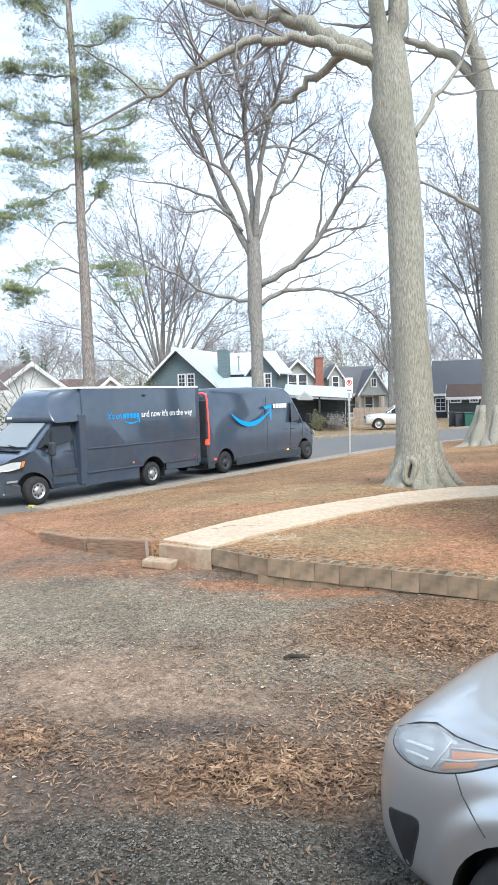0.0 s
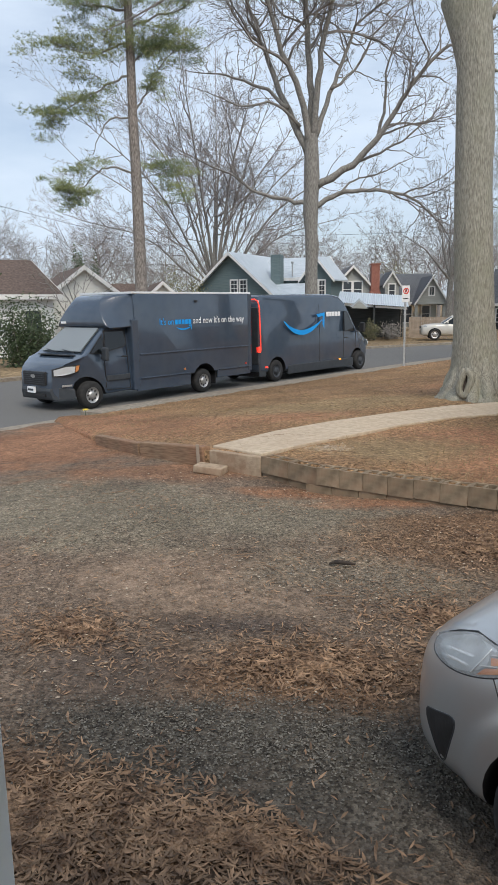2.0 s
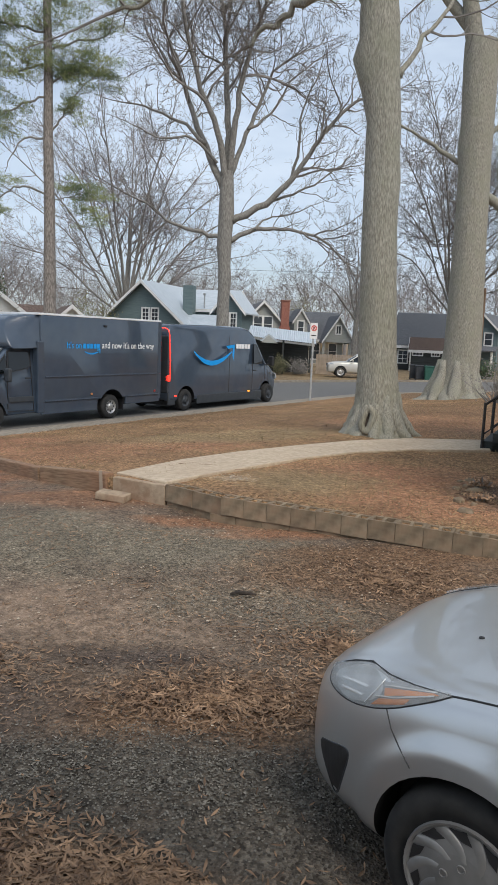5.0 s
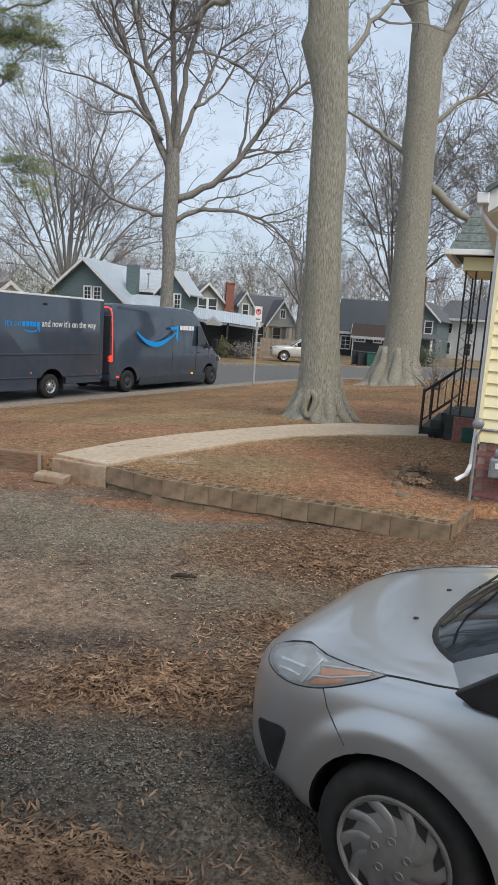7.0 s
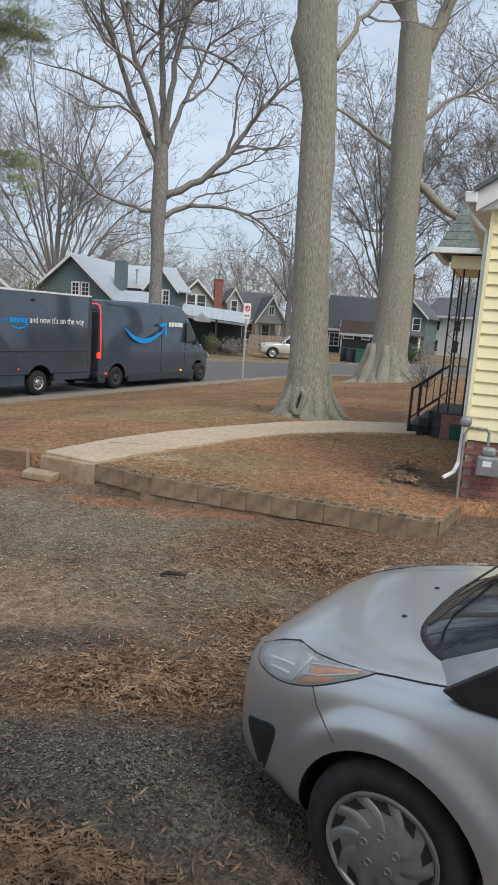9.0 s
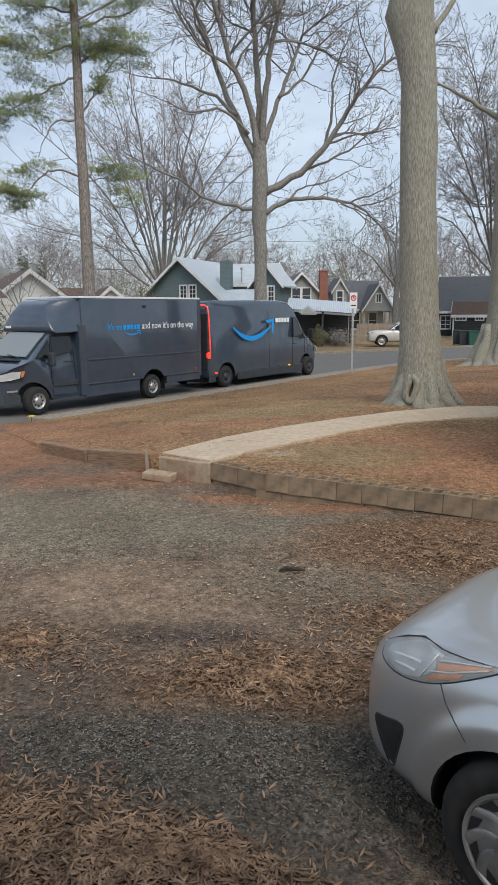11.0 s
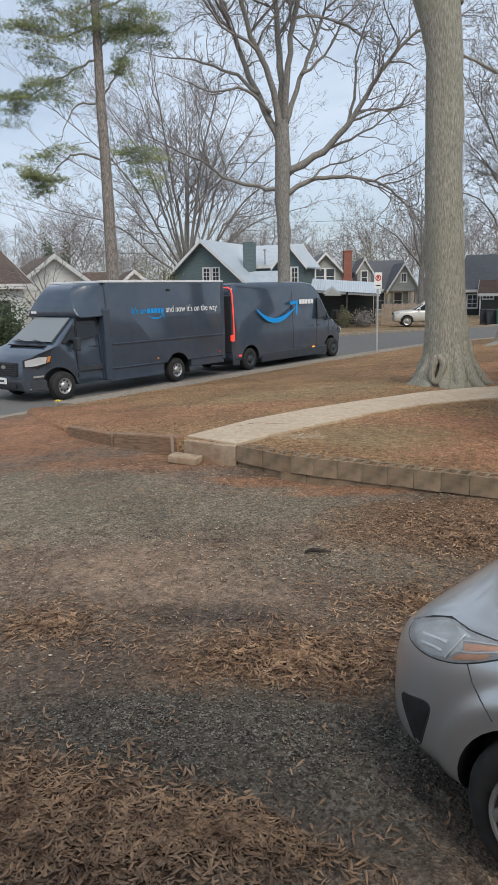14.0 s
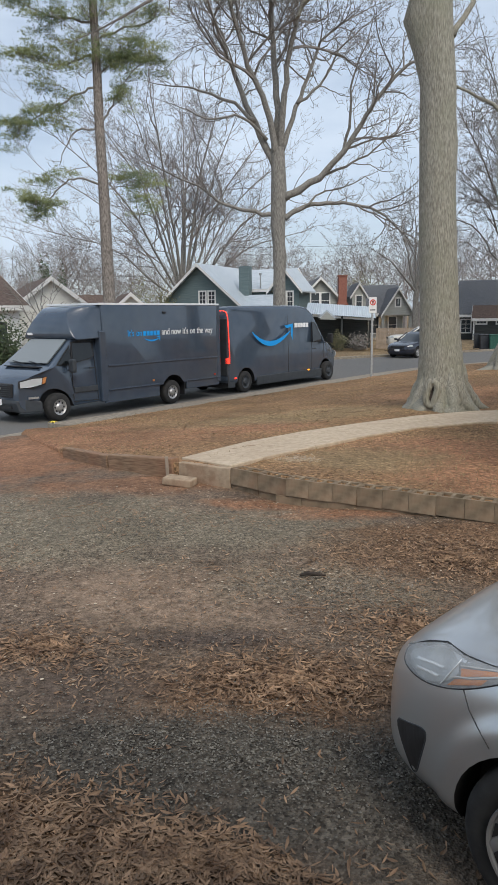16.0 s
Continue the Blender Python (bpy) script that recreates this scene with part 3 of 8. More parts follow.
def block_mesh(length, height, cores=2):
    """A hollow concrete block: face, webs and open cores, length along x, depth along y."""
    g = Geo()
    t, dep = 0.032, 0.19
    g.box(0, length, 0, t, 0, height).box(0, length, dep - t, dep, 0, height)
    w = (length - t) / cores
    for i in range(cores + 1):
        g.box(i * w, i * w + t, t, dep - t, 0, height - 0.004)
    g.box(t, length - t, t, dep - t, 0, height - 0.07, 1)
    return g.mesh("block", [M_BLOCK, M_CORE])


def retaining_wall():
    wall = new("block_wall")
    wall.location = (0.15, 7.47, 0)
    tagged(wall, "low retaining wall of hollow concrete blocks stained with clay", "wall", kind="structure")
    long, short = block_mesh(0.40, 0.195), block_mesh(0.27, 0.195)
    rng = random.Random(4)
    for p0, p1, kinds, z in (((-0.49, 8.06), (0.15, 7.47), "LL", 0.105), ((0.15, 7.47), (2.80, 6.02), "SSSSSSSSSSS", 0.105),
                             ((-0.49, 8.06), (0.15, 7.47), "LL", -0.095), ((0.03, 7.53), (2.80, 6.02), "SSSSSSSSSS", -0.095)):
        a, b = Vector(p0), Vector(p1)
        ang = math.atan2(b.y - a.y, b.x - a.x)
        total = sum(0.404 if k == "L" else 0.274 for k in kinds)
        s = (b - a).length / total
        x = 0
        for k in kinds:
            ob = new("block", long if k == "L" else short)
            ob.parent = wall
            q = a + (b - a).normalized() * x - Vector((0.15, 7.47))
            back = 0.0 if z > 0 else 0.02
            ob.matrix_basis = pose(q.x - math.sin(ang) * back, q.y + math.cos(ang) * back, z + rng.uniform(-0.006, 0.006), rng.uniform(-1.5, 1.5), rng.uniform(-0.8, 0.8), math.degrees(ang) + rng.uniform(-1.5, 1.5)) @ Matrix.Diagonal((s, 1, 1, 1))
            x += (0.404 if k == "L" else 0.274) * s
    # the return at the end of the wall
    for i in range(2):
        ob = new("block", long)
        ob.parent = wall
        ob.matrix_basis = pose(2.86 - 0.15 + i * 0.26, 6.05 - 7.47 + 0.05 + i * 0.33, 0.09, 0, 0, 50)
    end = Geo().prism([(-1.16, 8.46), (-0.50, 8.06), (-0.46, 8.13), (-1.11, 8.53)], 2, -0.02, 0.285)
    ob = part("wall_end", end, M_CONCOLD, bevel=0.012)
    ob.parent = wall
    ob.location = (-0.15, -7.47, 0)
    ob["label"] = "poured concrete edge under the walkway"


retaining_wall()


def timbers():
    for k, (a, b, h) in enumerate([((-3.28, 10.92), (-2.24, 9.5), 0.13), ((-2.22, 9.48), (-1.2, 8.56), 0.15)]):
        p, q = Vector(a), Vector(b)
        ang = math.atan2(q.y - p.y, q.x - p.x)
        z0, z1 = lawn_z(*a) - 0.10, lawn_z(*b) - 0.10
        g = Geo().box(0, (q - p).length, -0.07, 0.07, -0.2, h)
        ob = part("landscape_timber", g, M_TIMBER, bevel=0.015)
        tilt = -math.degrees(math.atan2(z1 - z0, (q - p).length))
        ob.matrix_world = pose(p.x, p.y, z0, 0, 0, math.degrees(ang)) @ pose(0, 0, 0, 0, tilt, 0)
        tagged(ob, "weathered brown landscape timber edging the lawn", "timber", "lawn edging")


timbers()


# ------------------------------------------------------------ trees
def wander(p, d, length, segs, rng, wiggle, up):
    pts = [p.copy()]
    d = d.normalized()
    for _ in range(segs):
        d = (d + Vector((rng.gauss(0, wiggle), rng.gauss(0, wiggle), rng.gauss(0, wiggle) + up))).normalized()
        pts.append(pts[-1] + d * (length / segs))
    return pts


def along(pts, t):
    n = len(pts) - 1
    i = min(n - 1, int(t * n))
    f = t * n - i
    return pts[i].lerp(pts[i + 1], f), (pts[i + 1] - pts[i]).normalized()


def fork(d, angle, rng):
    """A direction turned away from d by about that angle, any way round."""
    s = d.orthogonal().normalized()
    s.rotate(Matrix.Rotation(rng.uniform(0, 2 * math.pi), 3, d))
    a = radians(angle * rng.uniform(0.65, 1.3))
    return d * math.cos(a) + s * math.sin(a)


def ramify(geo, pts, r, length, level, rng, plan, up=0.05, fine=0.005):
    """Side shoots along a limb, level by level. plan: (per metre, length share, angle, segments, sides) a level."""
    if level >= len(plan):
        return
    density, share, angle, segs, sides = plan[level]
    count = max(2, int(density * length + rng.random()))
    for i in range(count):
        t = 0.32 + 0.68 * (i + rng.random()) / count
        p, d = along(pts, t)
        ln = length * share * rng.uniform(0.5, 1.3) * (1.1 - 0.45 * t)
        r1 = max(fine * 0.9, min(r * (1 - 0.65 * t) * 0.55, ln * 0.018))
        if level == len(plan) - 1 and level:
            way = fork(d, angle, rng) * ln
            tip = p + way + Vector((0, 0, 0.12 * ln))
            side = way.orthogonal().normalized()
            side.rotate(Matrix.Rotation(rng.uniform(0, 6.28), 3, way.normalized()))
            side = side * max(fine, r1)
            mid = p + way * 0.55
            geo.poly([p - side, p + side, mid + side * 0.6, tip, mid - side * 0.6])
            continue
        q = wander(p, fork(d, angle, rng), ln, segs, rng, 0.2, up)
        geo.tube(q, [r1 * (1 - 0.75 * k / segs) for k in range(segs + 1)], sides, caps=False)
        ramify(geo, q, r1, ln, level + 1, rng, plan, up, fine)


FULL = [(2.3, 0.40, 50, 7, 4), (3.1, 0.48, 46, 5, 3), (4.0, 0.5, 46, 4, 3), (6.5, 0.62, 44, 2, 3)]
STEMS = [(1.3, 0.36, 40, 6, 4), (2.2, 0.46, 42, 4, 3), (3.2, 0.5, 44, 3, 3), (5.0, 0.6, 44, 2, 3)]


def curve_through(pts, n):
    """A smooth run of points through the given ones."""
    out = []
    for k in range(len(pts) - 1):
        a, b = pts[max(0, k - 1)], pts[k]
        c, d = pts[k + 1], pts[min(len(pts) - 1, k + 2)]
        for i in range(n):
            t = i / n
            out.append(0.5 * (2 * b + (c - a) * t + (2 * a - 5 * b + 4 * c - d) * t * t + (3 * b - a - 3 * c + d) * t ** 3))
    out.append(pts[-1])
    return out


def bare_tree(name, base, az, trunk, limbs, label, seed, plan=FULL, trunk_mat=M_BARK, flare=0.0, twig=M_TWIG, tops=True, bulges=()):
    """A leafless tree. trunk: (sideways, height, radius); limbs: ((sideways, height), ...), first and last radius, depth swing."""
    rng = random.Random(seed)
    root = thing(name, pose(base[0], base[1], base[2], 0, 0, -az), label, "tree")
    g = Geo()
    pts, rad = [], []
    for (x0, z0, r0), (x1, z1, r1) in zip(trunk, trunk[1:]):
        n = max(2, int((z1 - z0) / (0.45 if z0 > 1.5 else 0.09)))
        for k in range(n):
            t = k / n
            pts.append(Vector((x0 + (x1 - x0) * t, 0, z0 + (z1 - z0) * t)))
            rad.append(r0 + (r1 - r0) * t)
    pts.append(Vector((trunk[-1][0], 0, trunk[-1][1])))
    rad.append(trunk[-1][2])
    sides = 48
    for p, r in zip(pts, rad):
        for j in range(sides):
            a = 2 * math.pi * j / sides
            low = max(0.0, 1 - (p.z - trunk[0][1]) / 0.95)
            lobes = -0.2 + 1.5 * abs(math.sin(3.5 * a + seed + 0.3 * p.z)) ** 0.8 + 0.35 * abs(math.sin(8.5 * a + 1.3 * seed)) + 0.8 * noise.noise((3.5 * math.cos(a), 3.5 * math.sin(a), p.z * 5 + seed))
            rr = r * (1 + 0.05 * noise.noise((3 * math.cos(a), 3 * math.sin(a), p.z * 1.2 + seed)) + flare * low ** 2.6 * (0.55 + lobes))
            for bz, ba, bs in bulges:
                rr += bs * math.exp(-((p.z - bz) / 0.35) ** 2) * max(0, math.cos(a - ba)) ** 2
            g.v.append((p.x + rr * math.cos(a), p.y + rr * math.sin(a), p.z))
    for i in range(len(pts) - 1):
        for j in range(sides):
            j2 = (j + 1) % sides
            g.f.append((i * sides + j, i * sides + j2, (i + 1) * sides + j2, (i + 1) * sides + j))
            g.m.append(0)
    part("trunk", g, trunk_mat, root, smooth=True)
    tg = Geo()
    fine = 0.006 if base[1] < 30 else 0.011 if base[1] < 50 else 0.014
    for pts2, r0, r1, swing in limbs:
        x0, z0 = pts2[0]
        base_pts = [Vector((x, swing * math.hypot(x - x0, z - z0), z)) for x, z in pts2]
        q = curve_through(base_pts, 4)
        q = [p + Vector((rng.gauss(0, 1), rng.gauss(0, 1), rng.gauss(0, 1))) * 0.035 if 0 < i < len(q) - 1 else p for i, p in enumerate(q)]
        n = len(q) - 1
        rr = [r0 + (r1 - r0) * (k / n) ** 0.8 for k in range(n + 1)]
        lg = Geo().tube(q, rr, 9)
        part("limb", lg, trunk_mat, root, smooth=True)
        length = sum((q[k + 1] - q[k]).length for k in range(n))
        ramify(tg, q, r0, length, 0, rng, plan, 0.05, fine)
        if tops:
            tip = wander(q[-1], q[-1] - q[-2], length * 0.35, 5, rng, 0.12, 0.05)
            tg.tube(tip, [r1 * (1 - 0.8 * k / 5) for k in range(6)], 5, caps=False)
            ramify(tg, tip, r1, length * 0.35, 1, rng, plan, 0.05, fine)
    if limbs:
        part("crown", tg, twig, root)
    return root


def fan(rng, z0, top, spread, n, r):
    """Limbs that fan upwards from a trunk at height z0."""
    out = []
    for i in range(n):
        a = -1 + 2 * (i + 0.5 + rng.uniform(-0.3, 0.3)) / n
        end = (spread * a, top * (1 - 0.55 * a * a) + rng.uniform(-0.6, 0.6))
        z1 = z0 + rng.uniform(-0.8, 1.2) * (1 - 0.5 * abs(a))
        rise = end[1] - z1
        low = (end[0] * 0.2, z1 + rise * 0.26)
        mid = (end[0] * 0.5 + rng.uniform(-0.3, 0.3), z1 + rise * (0.6 + 0.12 * abs(a)))
        out.append((((0.06 * a, z1), low, mid, end), r * rng.uniform(0.6, 1.1), r * 0.15, rng.uniform(-0.7, 0.7)))
    return out


T1 = (3.11, 13.4, 0.0)
bare_tree("oak_tree", T1, 13.2,
          [(0.13, 0.1, 0.54), (0.12, 0.5, 0.47), (0.10, 0.9, 0.42), (0.07, 1.4, 0.385), (0.04, 1.9, 0.36), (-0.07, 4.0, 0.325), (-0.12, 6.0, 0.31), (-0.25, 7.1, 0.34), (-0.31, 7.8, 0.36), (-0.36, 8.5, 0.30)],
          [(((-0.36, 8.0), (-0.81, 8.43), (-1.33, 8.75), (-1.85, 9.08), (-2.38, 9.36), (-3.14, 9.62), (-4.4, 10.2)), 0.22, 0.09, 0.05),
           (((-0.5, 8.15), (-1.12, 8.42), (-1.75, 8.61), (-2.4, 8.64), (-3.06, 8.52), (-3.74, 8.24), (-4.33, 7.83), (-4.9, 7.6)), 0.14, 0.03, -0.25),
           (((-1.0, 8.5), (-1.76, 8.2), (-2.14, 7.89), (-2.52, 7.78), (-2.75, 7.55)), 0.1, 0.03, 0.2),
           (((-0.3, 8.2), (-0.18, 9.1), (-0.14, 10.4), (0.1, 13.5)), 0.25, 0.1, 0.0),
           (((-0.4, 8.2), (-0.55, 9.2), (-0.7, 10.3), (-1.6, 13.5)), 0.2, 0.06, -0.2),
           (((0.1, 6.8), (0.5, 7.6), (1.0, 8.6), (1.6, 10.2)), 0.06, 0.02, 0.5)],
          "massive grey-barked bare oak with flared roots and a hollow", 3, flare=0.42, bulges=((6.95, math.pi, 0.2), (5.0, 0.0, 0.03)))
T2 = (8.99, 25.48, 0.0)
bare_tree("oak_tree", T2, 19.4,
          [(0.0, 0.0, 0.85), (0.08, 1.0, 0.72), (0.13, 1.9, 0.66), (0.07, 5.8, 0.57), (0.02, 8.7, 0.54), (-0.05, 11.1, 0.58), (-0.1, 12.4, 0.55)],
          [(((-0.05, 11.3), (0.5, 12.2), (0.95, 13.3), (1.3, 15.0), (2.2, 18.5)), 0.33, 0.12, 0.1),
           (((-0.2, 12.0), (-0.6, 13.67), (-0.92, 14.74), (-1.6, 18.5)), 0.36, 0.12, -0.1),
           (((0.3, 7.45), (1.11, 6.85), (1.76, 6.35), (2.4, 6.15), (3.6, 6.5), (5.0, 7.4)), 0.19, 0.07, 0.15),
           (((-0.3, 8.3), (-1.0, 8.8), (-1.9, 9.35), (-3.2, 10.2)), 0.12, 0.03, 0.1),
           (((-0.3, 12.6), (-1.2, 13.8), (-2.2, 14.5), (-3.0, 14.95), (-4.6, 15.8)), 0.24, 0.08, 0.05),
           (((0.2, 9.0), (1.2, 10.2), (2.6, 11.0), (4.0, 12.4)), 0.1, 0.03, 0.4)],
          "large grey-barked bare oak on the lawn by the street", 8, flare=0.38, bulges=((8.9, math.pi, 0.12),))


def roots(tree, foot, r0, reach, count, seed, shift=0.0):
    """Buttress roots that run from a trunk into the lawn."""
    rng = random.Random(seed)
    for k in range(count):
        a = 2 * math.pi * (k + rng.uniform(-0.3, 0.3)) / count
        bend_ = rng.uniform(-0.35, 0.35)
        ln = reach * rng.uniform(0.6, 1.15)
        g = Geo()
        pts, rad = [], []
        for i in range(13):
            t = i / 12
            r = r0 * 0.72 + ln * t ** 1.3
            z = foot + 1.9 * r0 * (1 - t) ** 2.8 - 0.06 * t
            b = a + bend_ * t * t
            pts.append((shift + r * math.cos(b) + rng.gauss(0, 0.01), r * math.sin(b) + rng.gauss(0, 0.01), z))
            rad.append(r0 * (0.10 + 0.24 * math.sin(math.pi * min(1.0, 0.08 + 1.05 * t)) - 0.04 * t) * rng.uniform(0.9, 1.1))
        g.tube(pts, rad, 10)
        part("root", g, M_BARK, tree, smooth=True)


roots(bpy.data.objects["oak_tree"], 0.27, 0.44, 0.68, 12, 5, 0.12)
roots(bpy.data.objects["oak_tree.001"], -0.02, 0.80, 0.9, 11, 6)
hol = new("hollow", Geo().tube([((0.06 + 0.02 * math.sin(2 * a)) * math.sin(a), -0.02 - 0.03 * math.cos(a), 0.15 * math.cos(a)) for a in [math.pi * 2 * k / 20 for k in range(21)]], 0.045, 7).mesh("hollow", M_BARK, True))
hol.matrix_world = pose(2.93, 12.88, 0.60, -12, 0, -16) @ Matrix.Diagonal((1.5, 1.2, 1.5, 1))
hol.parent = bpy.data.objects["oak_tree"]
hol.matrix_parent_inverse = Matrix(bpy.data.objects["oak_tree"].matrix_basis).inverted()
hol["label"] = "healed ring round a dark hollow"
hd_ = part("hollow_core", Geo().lathe([(0.001, -0.01), (0.1, -0.01), (0.1, 0.2)], (0, 0, 0), "y", 16), M_STICK, hol)
hd_.scale = (0.55, 1, 1.4)
OAK = (0.49, 39.99, 0.0)
bare_tree("oak_tree", OAK, 0.7,
          [(0.0, -0.5, 0.44), (0.0, 2.0, 0.35), (0.02, 4.4, 0.33), (0.05, 5.2, 0.38), (0.0, 5.8, 0.34), (-0.05, 6.9, 0.40), (0.02, 8.8, 0.42), (-0.03, 10.9, 0.35)],
          [(((-0.2, 7.4), (-1.69, 7.74), (-3.27, 8.25), (-4.51, 9.16), (-6.39, 10.05)), 0.13, 0.04, 0.15),
           (((0.2, 7.2), (1.5, 7.88), (3.09, 8.03), (4.99, 7.79), (6.56, 6.75), (7.5, 5.62)), 0.16, 0.03, 0.1),
           (((0.2, 8.2), (2.16, 9.36), (3.45, 10.57), (4.41, 11.94), (5.38, 13.3), (6.64, 14.49), (7.58, 14.77)), 0.21, 0.06, -0.1),
           (((-0.2, 10.0), (-1.25, 12.25), (-2.14, 14.43), (-2.87, 16.58), (-3.6, 18.42), (-4.49, 19.66)), 0.22, 0.05, 0.2),
           (((-0.1, 10.3), (-0.61, 12.85), (-1.51, 14.71), (-2.37, 17.48), (-2.77, 19.91), (-3.19, 21.71)), 0.2, 0.05, -0.2),
           (((-0.03, 10.4), (0.02, 12.83), (-0.23, 15.6), (-0.33, 18.03), (-0.73, 20.45), (-0.99, 22.54)), 0.23, 0.06, 0.05),
           (((0.1, 10.6), (0.35, 13.44), (0.72, 15.87), (1.39, 17.98), (2.05, 20.06), (3.01, 21.53)), 0.2, 0.05, -0.15),
           (((0.2, 10.8), (0.97, 13.11), (1.8, 15.23), (2.62, 17.03), (4.2, 18.2)), 0.16, 0.04, 0.3),
           (((-0.6, 11.3), (-1.88, 12.33), (-3.47, 12.15), (-4.72, 12.5)), 0.1, 0.03, -0.4),
           (((-1.24, 12.3), (-2.8, 13.52), (-4.66, 14.34), (-6.23, 14.69)), 0.12, 0.03, 0.3),
           (((2.16, 9.36), (3.6, 9.9), (5.2, 10.8), (6.6, 12.0)), 0.09, 0.03, 0.15), (((3.45, 10.57), (3.8, 12.2), (3.9, 14.0), (4.6, 15.8)), 0.1, 0.03, -0.2),
           (((1.5, 7.88), (2.3, 8.6), (3.7, 8.9), (5.0, 9.6)), 0.07, 0.02, 0.3), (((0.97, 13.11), (2.2, 14.0), (3.3, 15.8), (4.6, 17.0)), 0.09, 0.03, 0.1)],
          "tall bare oak with spreading limbs across the street", 5, [(2.0, 0.38, 50, 7, 4), (2.8, 0.48, 46, 5, 3), (3.6, 0.5, 46, 4, 3), (5.6, 0.62, 44, 2, 3)], flare=0.3, trunk_mat=M_LIMB)
rs = random.Random(21)
bare_tree("oak_tree", (-8.75, 71.4, 0.0), -7.0, [(0.0, -0.5, 0.66), (0.0, 1.5, 0.56), (0.0, 3.6, 0.5)],
          fan(rs, 3.2, 22.0, 14.5, 15, 0.22), "many-stemmed bare oak behind the green house", 22, [(0.85, 0.36, 40, 6, 4), (1.5, 0.46, 44, 4, 3), (2.3, 0.5, 46, 3, 3), (3.6, 0.6, 46, 2, 3)], trunk_mat=M_LIMB, twig=M_HAZETWIG)
bare_tree("street_tree", (19.5, 58.0, 0.0), 18.6, [(0.0, -0.5, 0.42), (0.1, 3.0, 0.34), (0.2, 6.0, 0.28)],
          fan(random.Random(9), 5.0, 20.0, 8.0, 12, 0.18), "bare street tree near the dark house", 31, STEMS, trunk_mat=M_LIMB)
bare_tree("street_tree", (26.0, 52.0, 0.0), 26.6, [(0.0, -0.5, 0.5), (0.3, 4.0, 0.42), (0.4, 8.0, 0.36)],
          fan(random.Random(12), 6.5, 20.0, 8.0, 7, 0.2), "tall bare tree behind the yellow house", 33, STEMS, trunk_mat=M_LIMB)
bare_tree("street_tree", (12.5, 62.0, 0.0), 11.4, [(0.0, -0.5, 0.3), (0.0, 3.0, 0.24), (0.1, 5.0, 0.2)],
          fan(random.Random(15), 3.5, 12.5, 5.0, 8, 0.12), "slender bare tree beside the grey house", 35, STEMS, trunk_mat=M_LIMB)


def needle_clump(g, c, size, rng, count):
    """A flat spray of short needle tufts along fine twigs."""
    for _ in range(count):
        a, r = rng.uniform(0, 6.28), size[0] * rng.random() ** 0.6
        p = Vector((r * math.cos(a), r * math.sin(a), rng.gauss(0, 0.4) * size[1] - 0.12 * r)) + c
        for _ in range(5):
            d = Vector((rng.gauss(0, 1), rng.gauss(0, 1), rng.gauss(0.45, 0.6))).normalized() * rng.uniform(0.09, 0.17)
            s = d.orthogonal().normalized() * 0.008
            g.poly([p - s, p + s, p + d])


